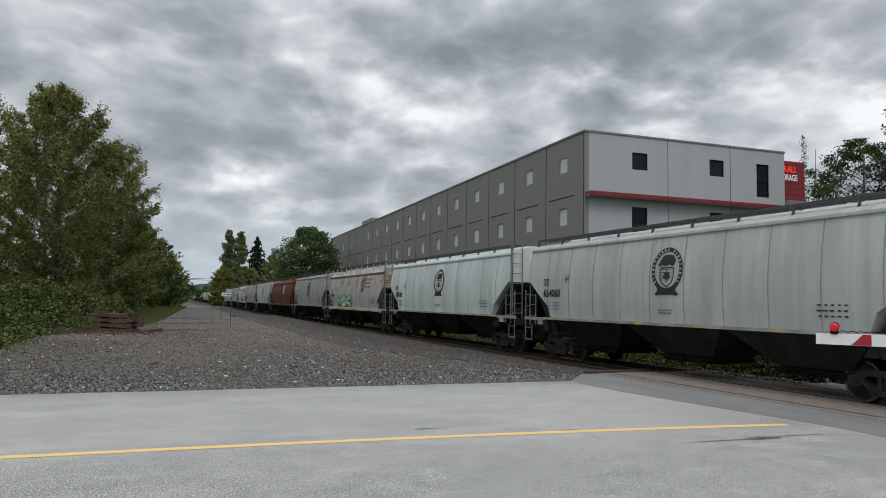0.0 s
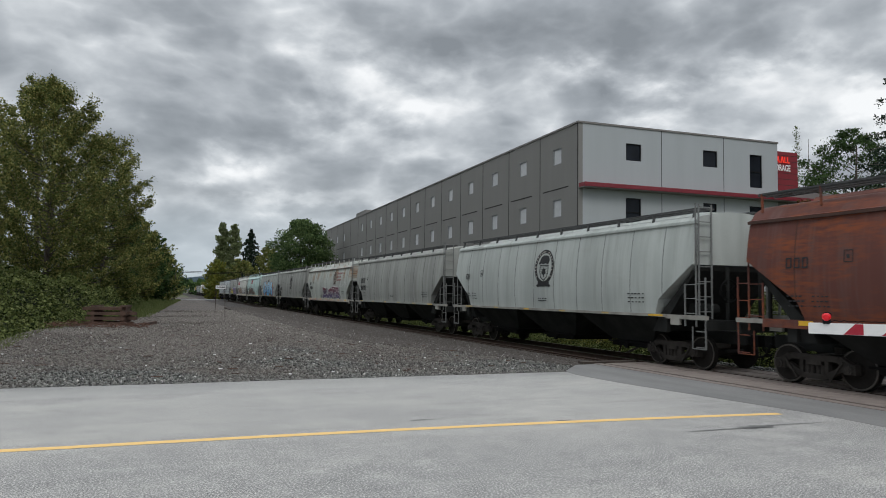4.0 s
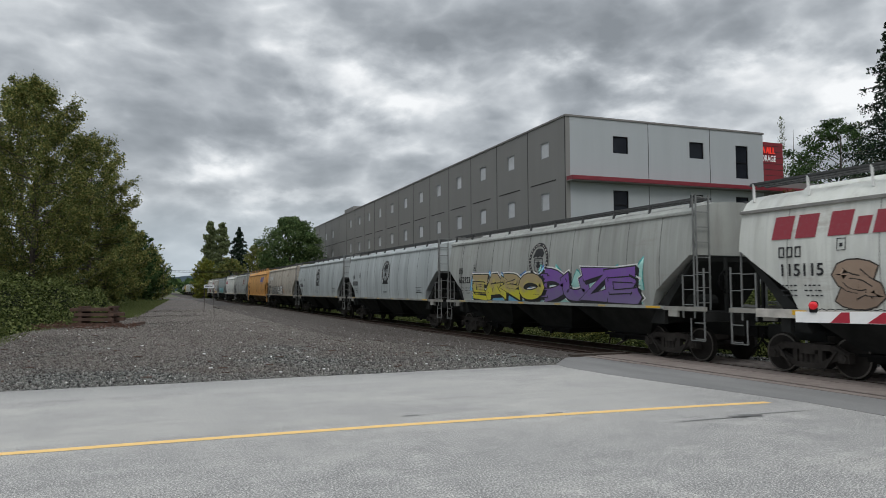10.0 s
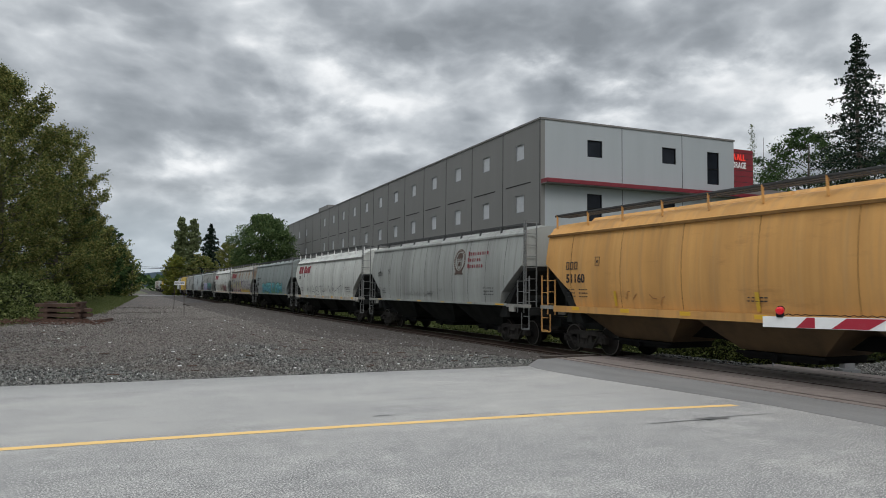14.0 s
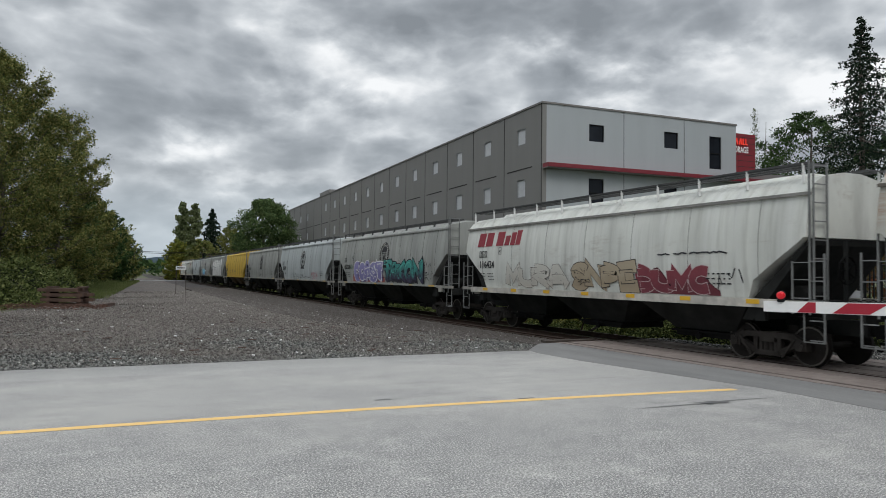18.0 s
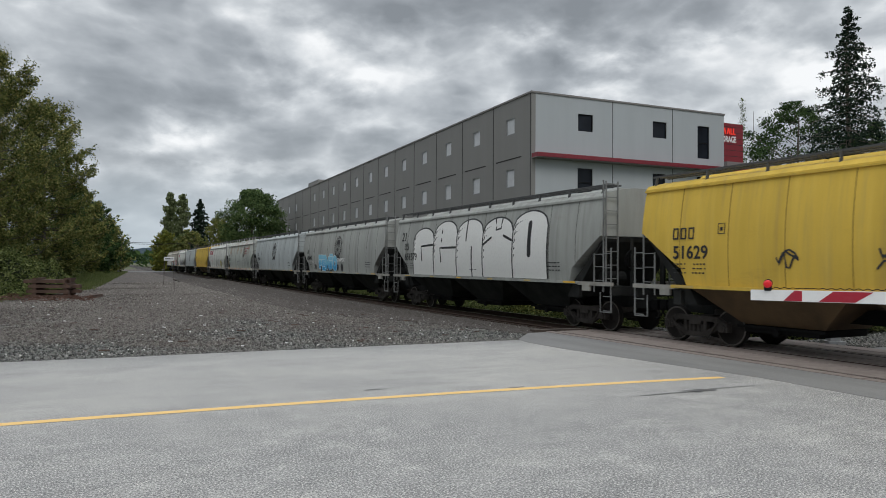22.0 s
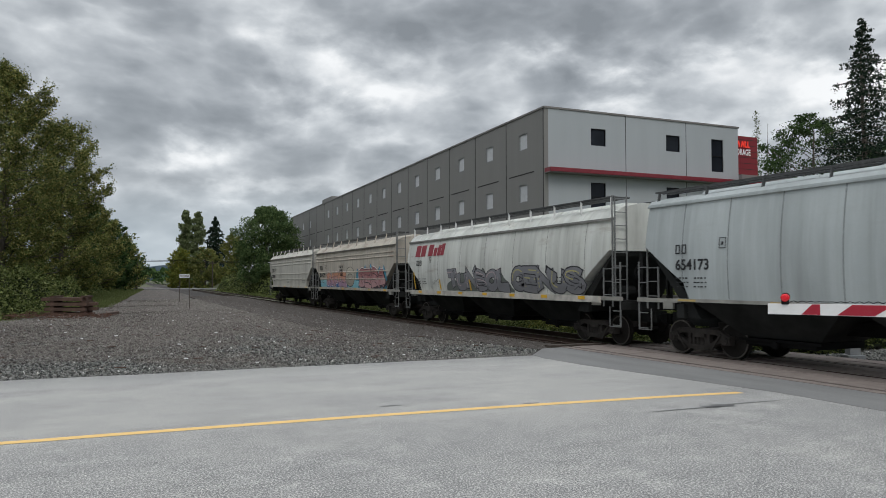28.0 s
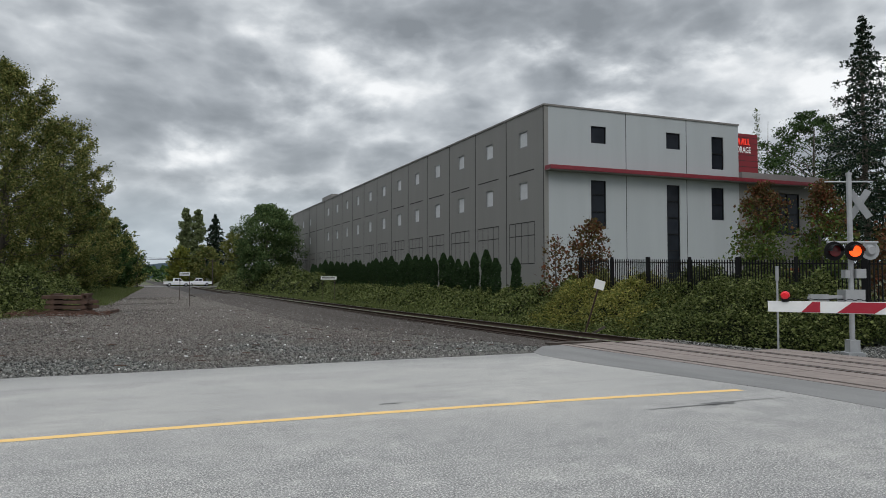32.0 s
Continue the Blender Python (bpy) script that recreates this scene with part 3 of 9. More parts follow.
def build_yard():
    ys = list(np.arange(13.0, 60, 1.5)) + list(np.arange(60, 240, 6.0))
    us = [0, 0.06, 0.15, 0.3, 0.45, 0.6, 0.75, 0.88, 1.0]
    rng = random.Random(4)
    verts, faces = [], []
    for y in ys:
        a, b = yard_edge(y) - 0.8, TRACK_X + off(y) - 3.3 - 2.6 * smooth01((y - 20) / 14)
        for u in us:
            x = a + (b - a) * u
            z = -0.10 + 0.05 * noise.noise((x * 0.25, y * 0.2, 0)) + 0.02 * noise.noise((x * 1.3, y * 1.1, 3))
            if u == 0:
                z -= 0.25
            verts.append((x, y, z))
    k = len(us)
    for j in range(len(ys) - 1):
        for i in range(k - 1):
            faces.append((j * k + i, j * k + i + 1, (j + 1) * k + i + 1, (j + 1) * k + i))
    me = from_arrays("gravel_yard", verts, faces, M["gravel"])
    for p in me.polygons:
        p.use_smooth = True
    tagged(new("gravel_yard", me), "grey crushed-stone yard between road and tracks", "gravel", kind="structure")


build_yard()


def build_ballast():
    ys = list(np.arange(-60, 160, 2.0)) + list(np.arange(160, 700, 10.0))
    prof = ((-7.2, -0.2), (-6.2, -0.115), (-4.4, -0.105), (-3.6, -0.09), (-2.2, -0.07), (-1.55, -0.17), (1.55, -0.17), (2.0, -0.24), (2.6, -0.44), (3.4, -0.60))
    verts, faces = [], []
    for y in ys:
        for d, z in prof:
            p, _ = on_track(y, d)
            verts.append((p.x, p.y, z + 0.03 * noise.noise((p.x * 0.8, p.y * 0.7, 1))))
    k = len(prof)
    for j in range(len(ys) - 1):
        for i in range(k - 1):
            faces.append((j * k + i, j * k + i + 1, (j + 1) * k + i + 1, (j + 1) * k + i))
    tagged(new("ballast", from_arrays("ballast", verts, faces, M["ballast"])), "brown-grey stone ballast under the track", "ballast", kind="structure")


build_ballast()


def build_road():
    # far edge of the paving, slightly wavy
    rng = random.Random(8)
    pts = []
    for i in range(60):
        x = -45 + i * (56.6 / 59)
        pts.append((x, 16.35 - 0.055 * (x + 1.6) + 0.10 * noise.noise((x * 0.5, 0, 2)) + rng.uniform(-0.03, 0.03)))
    verts, faces = [], []
    rows = 24
    for x, y in pts:
        for j in range(rows + 1):
            yy = -22 + (y + 22) * j / rows
            verts.append((x, yy, 0.0))
    k = rows + 1
    for i in range(len(pts) - 1):
        for j in range(rows):
            faces.append((i * k + j, (i + 1) * k + j, (i + 1) * k + j + 1, i * k + j + 1))
    top = len(verts)
    # a skirt closes the slab at its far edge
    for x, y in pts:
        verts.append((x, y + 0.05, -0.16))
    for i in range(len(pts) - 1):
        faces.append((i * k + rows, (i + 1) * k + rows, top + i + 1, top + i))
    tagged(new("road", from_arrays("road", verts, faces, M["road"])), "worn pale concrete road surface", "road", kind="structure")
    bm = bm_new()
    rim = [tuple(on_track(q, -2.88, -0.16)[0]) for q in (-22, -8, 0, 6, 10, 13, 15.25, 17.1)]
    slab(bm, [(11.75, 17.1, -0.16), (10.55, 15.80, -0.16), (10.35, 15.1, -0.16), (10.35, 13.4, -0.16), (10.9, 8.6, -0.16), (10.75, 6.0, -0.16), (10.6, -22, -0.16)] + rim, (0, 0, 0.166))
    tagged(new("crossing_apron", done(bm, "crossing_apron", M["asphalt"])), "darker asphalt apron before the crossing", "road", kind="structure")
    bm = bm_new()
    slab(bm, [(17.35, 10.6, -0.3), (17.35, -22, -0.3), (60, -22, -0.3), (60, 6.0, -0.3)], (0, 0, 0.3))
    tagged(new("road_beyond", done(bm, "road_beyond", M["asphalt"])), "asphalt road beyond the tracks", "road", kind="structure")
    bm = bm_new()
    slab(bm, [(-190, 157.6, -0.16), (190, 170.3, -0.16), (190, 178.3, -0.16), (-190, 165.6, -0.16)], (0, 0, 0.19))
    tagged(new("far_road", done(bm, "far_road", M["far_road"])), "grey cross road at the far crossing", "road", kind="structure")
    # the yellow line
    bm = bm_new()
    a, b = Vector((-40, 11.9, 0)), Vector((10.3, 8.9, 0))
    n = 60
    lo, hi = [], []
    for i in range(n + 1):
        p = a.lerp(b, i / n)
        p.y = 10.07 - 0.062 * p.x - 0.0050 * p.x * abs(p.x) + 0.012 * noise.noise((p.x, 0, 0))
        if p.x < -12:
            p.y = 10.07 + 0.744 + 0.72 + 0.18 * (-12 - p.x)
        w = 0.088 + 0.008 * noise.noise((p.x * 3, 1, 0))
        lo.append((p.x, p.y - w, 0.004))
        hi.append((p.x, p.y + w, 0.004))
    va, vb = [bm.verts.new(p) for p in lo], [bm.verts.new(p) for p in hi]
    for i in range(n):
        bm.faces.new((va[i], va[i + 1], vb[i + 1], vb[i]))
    tagged(new("yellow_line", done(bm, "yellow_line", M["yellow_line"])), "worn yellow painted line on the road", "road marking", kind="structure")
    # tar smears and cracks
    for cx, cy, rx, ry, seed in ((8.9, 8.1, 0.32, 0.12, 1), (8.3, 8.12, 0.8, 0.03, 4), (9.6, 8.1, 0.7, 0.02, 6), (4.25, 10.4, 0.16, 0.05, 2), (6.4, 9.62, 0.16, 0.03, 3)):
        bm = bm_new()
        rng = random.Random(seed)
        m = 26
        ang = math.radians(-6)
        c = []
        for i in range(m):
            t = 2 * math.pi * i / m
            k2 = 1 + rng.uniform(-0.35, 0.35)
            x, y = rx * k2 * math.cos(t), ry * k2 * math.sin(t)
            c.append(bm.verts.new((cx + x * math.cos(ang) - y * math.sin(ang), cy + x * math.sin(ang) + y * math.cos(ang), 0.004)))
        bm.faces.new(c)
        tagged(new("tar_smear", done(bm, "tar_smear", M["tar"])), "dark tar smear on the concrete", "stain", kind="structure")


build_road()

RAIL_OUT = 0.7525


def rail_mesh(side, s0, s1, step, lift=0.0, shiny=True):
    """A rail: foot, web and head, swept along the line."""
    prof = ((-0.07, -0.17), (0.07, -0.17), (0.07, -0.155), (0.012, -0.14), (0.012, -0.045), (0.036, -0.035), (0.036, 0.0), (-0.036, 0.0), (-0.036, -0.035), (-0.012, -0.045), (-0.012, -0.14), (-0.07, -0.155))
    verts, faces = [], []
    s, k, j = s0, len(prof), 0
    while s <= s1 + 1e-6:
        for d, z in prof:
            p, _ = on_track(s, side + d)
            verts.append((p.x, p.y, z + lift))
        if j:
            for i in range(k):
                a, b = (j - 1) * k + i, (j - 1) * k + (i + 1) % k
                faces.append((a, b, b + k, a + k))
        j += 1
        s += step if s < 150 else step * 5
    me = from_arrays("rail", verts, faces, M["rail"])
    if shiny:
        me.materials.append(M["rail_top"])
        for p in me.polygons:
            if p.index % k == 6:
                p.material_index = 1
    return me


def build_track():
    track = thing("railway_track", pose(0, 0, 0), "single railway track on timber ties", "railway track", kind="structure")
    for side in (-RAIL_OUT, RAIL_OUT):
        r = new("rail", rail_mesh(side, -120, 680, 2.0))
        r.parent = track
    bm = bm_new()
    box(bm, -1.3, 1.3, -0.115, 0.115, -0.33, -0.165)
    tie_me = done(bm, "tie", M["tie"])
    rng = random.Random(3)
    s = 17.95
    for _ in range(250):
        p, h = on_track(s, rng.uniform(-0.04, 0.04))
        t = new("tie", tie_me)
        t.parent = track
        t.matrix_basis = pose(p.x, p.y, rng.uniform(-0.01, 0.012), 0, 0, -math.degrees(h) + rng.uniform(-1, 1))
        s += 0.53
    # spare rails lie beside the ties, up to the crossing
    for d, lift in ((-1.86, 0.02), (-2.08, -0.01)):
        r = new("loose_rail", rail_mesh(d, 17.8, 150, 2.0, lift, False))
        tagged(r, "rusty spare rail lying beside the track", "rail", "spare rails")
    # crossing panels between and beside the rails
    for name, a, b in (("edge_panel", -2.78, -2.52), ("field_panel", -2.36, -1.47), ("field_panel", -1.45, -0.90), ("gauge_panel", -0.60, -0.03), ("gauge_panel", 0.03, 0.60), ("field_panel", 0.90, 1.45), ("field_panel", 1.5, 2.1)):
        s = 13.6 if a > 0.7 else 17.3
        while s > -16:
            p, h = on_track(s - 1.2, (a + b) / 2)
            bm = bm_new()
            w = (b - a) / 2
            box(bm, -w, w, -1.19, 1.19, -0.2, 0.0)
            o = new(name, done(bm, name, M["panel"]))
            o.parent = track
            o.matrix_basis = pose(p.x, p.y, rng.uniform(-0.004, 0.004), 0, 0, -math.degrees(h))
            s -= 2.4
    for a, b, z in ((-2.878, -2.782, -0.012), (-2.518, -2.362, -0.02), (-0.898, -0.79, -0.03), (-0.715, -0.602, -0.05), (-0.028, 0.028, -0.03), (0.602, 0.715, -0.05), (0.79, 0.898, -0.03), (1.452, 1.498, -0.03)):
        bm = bm_new()
        lo = []
        for s in np.arange(-16, 17.4, 2.2):
            lo.append((on_track(s, a, z)[0], on_track(s, b, z)[0]))
        for (p, q), (p2, q2) in zip(lo, lo[1:]):
            hexa(bm, [p - Vector((0, 0, 0.1)), q - Vector((0, 0, 0.1)), q2 - Vector((0, 0, 0.1)), p2 - Vector((0, 0, 0.1))], [p, q, q2, p2])
        o = new("flangeway_filler", done(bm, "flangeway_filler", M["rubber"]))
        o.parent = track
    bm = bm_new()
    p, h = on_track(17.6, -1.9)
    box(bm, -1.1, 0.75, -0.14, 0.14, -0.22, 0.03)
    t = thing("end_timber", pose(p.x, p.y, 0.0, 0, 0, -4), "weathered timber at the end of the crossing", "timber", data=done(bm, "end_timber", M["tie"]))


build_track()

# ---------------------------------------------------------------- storage building
B_TURN = 4.0
B_AT = Vector((26.2, 37.81, 0))
B_M = Matrix.Translation(B_AT) @ Matrix.Rotation(radians(-B_TURN), 4, "Z")


def hole_wall(bm, u0, u1, z0, z1, holes, put, t):
    """A wall in the plane u, z with rectangular openings through it, t thick."""
    us = sorted({u0, u1, *[h[0] for h in holes], *[h[1] for h in holes]})
    zs = sorted({z0, z1, *[h[2] for h in holes], *[h[3] for h in holes]})
    inside = lambda u, z: any(h[0] < u < h[1] and h[2] < z < h[3] for h in holes)
    grid = {}

    def v(i, j, k):
        if (i, j, k) not in grid:
            grid[i, j, k] = bm.verts.new(put(us[i], zs[j], k * t))
        return grid[i, j, k]

    solid = {(i, j): not inside((us[i] + us[i + 1]) / 2, (zs[j] + zs[j + 1]) / 2) for i in range(len(us) - 1) for j in range(len(zs) - 1)}
    for (i, j), s in solid.items():
        if not s:
            continue
        for k in (0, 1):
            q = [v(i, j, k), v(i + 1, j, k), v(i + 1, j + 1, k), v(i, j + 1, k)]
            bm.faces.new(q if k == 0 else q[::-1])
        for di, dj, e in ((-1, 0, ((i, j), (i, j + 1))), (1, 0, ((i + 1, j), (i + 1, j + 1))), (0, -1, ((i, j), (i + 1, j))), (0, 1, ((i, j + 1), (i + 1, j + 1)))):
            if not solid.get((i + di, j + dj), False):
                (a, b), (c, d) = e
                bm.faces.new((v(a, b, 0), v(c, d, 0), v(c, d, 1), v(a, b, 1)))


def build_storage():
    hall = thing("storage_building", B_M, "long three-storey grey storage building with red trim", "building")
    # local x runs along the light front, local y along the dark long side; the corner is the origin
    base = 0.6
    wins = []
    for k in range(13):
        y = 2.24 + 5.22 * k
        if y > 64:
            break
        wins += [(y, y + 1.16, 10.9, 12.0), (y, y + 1.16, 7.3, 8.5)]
    wins += [(72.0, 73.2, 10.3, 11.4), (77.5, 78.7, 10.3, 11.4), (83.0, 84.2, 10.3, 11.4), (72.0, 73.2, 7.3, 8.4), (77.5, 78.7, 7.3, 8.4)]
    long_wins = wins
    bm = bm_new()
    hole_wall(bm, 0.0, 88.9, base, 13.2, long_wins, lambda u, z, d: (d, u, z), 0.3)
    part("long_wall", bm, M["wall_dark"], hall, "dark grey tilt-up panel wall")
    front = [(3.6, 4.8, 11.0, 12.15), (9.87, 11.1, 11.05, 12.2), (13.96, 15.08, 9.85, 12.22), (3.57, 4.77, 5.25, 8.5), (9.86, 11.0, 1.6, 8.5), (13.89, 15.05, 6.15, 8.5)]
    bm = bm_new()
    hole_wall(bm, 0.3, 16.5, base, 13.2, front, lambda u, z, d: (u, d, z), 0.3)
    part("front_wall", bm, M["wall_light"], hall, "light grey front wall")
    bm = bm_new()
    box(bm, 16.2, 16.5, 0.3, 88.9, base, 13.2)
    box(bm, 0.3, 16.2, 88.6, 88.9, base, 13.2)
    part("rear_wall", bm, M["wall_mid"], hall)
    bm = bm_new()
    box(bm, 0.3, 16.2, 0.3, 88.6, 12.7, 12.9)
    part("roof", bm, M["wall_mid"], hall)
    bm = bm_new()
    box(bm, 0.3, 16.2, 0.3, 88.6, 4.6, 4.8)
    box(bm, 0.3, 16.2, 0.3, 88.6, 9.0, 9.2)
    part("storey_floor", bm, M["wall_mid"], hall)
    bm = bm_new()
    box(bm, -0.06, 0.36, -0.06, 88.96, 13.2, 13.32)
    box(bm, 0.36, 16.56, -0.06, 0.36, 13.2, 13.32)
    part("parapet_cap", bm, M["wall_mid"], hall, "thin grey metal parapet cap")
    bm = bm_new()
    box(bm, 1.0, 7.0, 62.5, 68.6, 12.9, 14.35)
    part("stair_head", bm, M["wall_dark"], hall, "dark roof box over the stairs")
    # joints of the long side
    def strip(name, y0, y1, z0, z1, deep, front=False):
        key = (round(y1 - y0, 3), round(z1 - z0, 3), deep, front)
        if key not in shared:
            bm = bm_new()
            if front:
                box(bm, 0, y1 - y0, -deep, 0.0, 0, z1 - z0)
            else:
                box(bm, -deep, 0.0, 0, y1 - y0, 0, z1 - z0)
            shared[key] = done(bm, name, M["joint"])
        o = new(name, shared[key])
        o.parent = hall
        o.matrix_basis = pose(y0, 0, z0) if front else pose(0, y0, z0)

    shared = {}
    for k in range(17):
        y = 0.12 + 5.22 * k if k == 0 else 5.3 + 5.22 * (k - 1)
        if y < 88:
            strip("wall_joint", y - 0.035, y + 0.035, base, 13.2, 0.012)
    for k in range(17):
        a, b = 1.3 + 5.22 * k, 4.85 + 5.22 * k
        if b > 88:
            break
        strip("reveal", a, b, 9.17, 9.25, 0.012)
        for z in (5.7, 4.8, 2.9):
            strip("reveal", a, b, z, z + 0.06, 0.012)
        for i in range(5):
            y = a + (b - a) * i / 4
            strip("reveal", y - 0.02, y + 0.02, 2.96, 5.7, 0.010)
    for x in (6.42, 11.64):
        strip("wall_joint", x - 0.02, x + 0.02, base, 13.2, 0.01, True)
    # red canopy band along the front and round onto the low wing
    bm = bm_new()
    box(bm, 0.02, 25.4, -0.75, 0.0, 8.98, 9.24)
    part("canopy", bm, M["red_trim"], hall, "dark red projecting metal band")
    bm = bm_new()
    box(bm, 0.02, 25.4, -0.68, -0.02, 8.92, 8.976)
    part("soffit", bm, M["wall_mid"], hall)

    def window(holes, glass, on_front, depth, bars):
        for (a, b, c, d) in holes:
            fr, pane = bm_new(), bm_new()
            w = 0.05
            put = (lambda u0, u1, z0, z1, d0, d1, m: box(m, u0, u1, d0, d1, z0, z1)) if on_front else (lambda u0, u1, z0, z1, d0, d1, m: box(m, d0, d1, u0, u1, z0, z1))
            put(a, b, c, d, depth, depth + 0.02, pane)
            cuts = [c] + [z for z in np.arange(c + 1.15, d - 0.3, 1.15) if bars] + [d]
            holes_in = [(a + w, b - w, z0 + (w if i == 0 else 0.03), z1 - (w if i == len(cuts) - 2 else 0.03)) for i, (z0, z1) in enumerate(zip(cuts, cuts[1:]))]
            hole_wall(fr, a, b, c, d, holes_in, (lambda u, z, t: (u, depth - 0.06 + t, z)) if on_front else (lambda u, z, t: (depth - 0.06 + t, u, z)), 0.058)
            f = part("window", fr, M["black"] if glass == "glass" else M["alu"], hall, "dark framed window" if glass == "glass" else "blank white window panel")
            part("pane", pane, M[glass], f)

    window(long_wins, "pane_white", False, 0.09, False)
    window(front, "glass", True, 0.12, True)
    # low wing, set at the front's far end
    bm = bm_new()
    hole_wall(bm, 16.5, 25.0, base, 8.9, [(17.9, 22.6, 5.2, 8.4)], lambda u, z, d: (u, d + 0.02, z), 0.3)
    box(bm, 24.7, 25.0, 0.32, 14, base, 8.9)
    part("wing_wall", bm, M["wall_mid"], hall, "mid grey wall of the low wing")
    bm = bm_new()
    box(bm, 16.52, 24.9, -0.3, 14, 9.25, 9.75)
    part("wing_parapet", bm, M["wall_mid"], hall)
    fr, pane = bm_new(), bm_new()
    box(pane, 17.9, 22.6, 0.14, 0.16, 5.2, 8.4)
    for x in (17.9, 19.05, 20.2, 21.35, 22.54):
        box(fr, x, x + 0.06, 0.06, 0.138, 5.2, 8.4)
    for z in (5.2, 6.8, 8.34):
        box(fr, 17.96, 22.54, 0.07, 0.136, z, z + 0.06)
    f = part("window", fr, M["black"], hall, "wide dark glazed window")
    part("pane", pane, M["glass"], f)
    # red sign tower behind the corner
    bm = bm_new()
    box(bm, 16.56, 19.66, 1.2, 6.0, 9.75, 12.99)
    tower = part("sign_tower", bm, M["red_wall"], hall, "red tower carrying the lit sign")
    bm = bm_new()
    for z in (10.0, 10.45, 10.9, 11.35, 11.8, 12.25, 12.7):
        box(bm, 16.56, 19.66, 1.188, 1.2, z, z + 0.03)
    part("cladding_joint", bm, M["joint"], tower)
    bm = bm_new()
    for x in (17.55, 17.96):
        bm = bm_new()
        slab(bm, [(x, 1.12, 12.13), (x + 0.08, 1.12, 12.13), (x + 0.2, 1.12, 12.6), (x + 0.12, 1.12, 12.6)], (0, 0.06, 0))
        slab(bm, [(x + 0.24, 1.12, 12.13), (x + 0.32, 1.12, 12.13), (x + 0.2, 1.12, 12.6), (x + 0.12, 1.12, 12.6)], (0, 0.06, 0))
        part("sign_shape", bm, M["sign_red"], tower, "glowing red sign shape")
    for x in (18.32, 18.60):
        bm = bm_new()
        box(bm, x, x + 0.08, 1.12, 1.18, 12.13, 12.6)
        box(bm, x + 0.08, x + 0.22, 1.12, 1.18, 12.13, 12.21)
        part("sign_shape", bm, M["sign_red"], tower, "glowing red sign shape")
    o = word("STORAGE", 0.66, M["sign_white"], tower, (17.02, 1.17, 11.53), False, "white lit sign lettering", 0.012)
    o.matrix_basis = o.matrix_basis @ Matrix.Diagonal((0.66, 1, 1, 1))


def word(text, size, mat, parent, at, mirror, label="", fat=0.0, name="lettering", kind=""):
    """Letters as thin solid meshes, facing -y of the parent (or +y where mirror is set)."""
    cu = bpy.data.curves.new("lettering", "FONT")
    cu.body, cu.size, cu.extrude, cu.offset, cu.resolution_u = text, size, 0.004, fat, 3
    ob = bpy.data.objects.new("lettering", cu)
    scene.collection.objects.link(ob)
    me = bpy.data.meshes.new_from_object(ob.evaluated_get(bpy.context.evaluated_depsgraph_get()))
    bpy.data.objects.remove(ob)
    me.materials.clear()
    me.materials.append(mat)
    for v in me.vertices if kind else ():
        v.co.z += side_w(at[2] + v.co.y, kind) + 0.014 - at[1]
    o = tagged(new(name, me), kind="stuff")
    o.parent = parent
    o.matrix_basis = pose(*at, 90, 0, 180 if mirror else 0)
    if label:
        tagged(o, label)
    return o


build_storage()


def lay_stones(name, x, y, r, z, mat, label, rng):
    """Loose crushed stones: each a rough eight-sided lump."""
    n = len(x)
    base = np.array([(1, 0, 0), (0, 1, 0), (-1, 0, 0), (0, -1, 0), (0, 0, 0.8), (0, 0, -0.6)], float)
    v = base[None] * (1 + 0.35 * rng.normal(size=(n, 6, 1))).clip(0.5, 1.6) * r[:, None, None]
    a = rng.uniform(0, 6.28, n)
    c, s_ = np.cos(a)[:, None], np.sin(a)[:, None]
    v = np.stack([v[..., 0] * c - v[..., 1] * s_, v[..., 0] * s_ + v[..., 1] * c, v[..., 2]], -1) + np.stack([x, y, z + r * 0.3], 1)[:, None]
    f = np.array([(0, 1, 4), (1, 2, 4), (2, 3, 4), (3, 0, 4), (1, 0, 5), (2, 1, 5), (3, 2, 5), (0, 3, 5)])
    faces = (np.arange(n)[:, None, None] * 6 + f[None]).reshape(-1, 3)
    tagged(new(name, from_arrays(name, v.reshape(-1, 3), faces, mat)), label, "stones", kind="stuff")


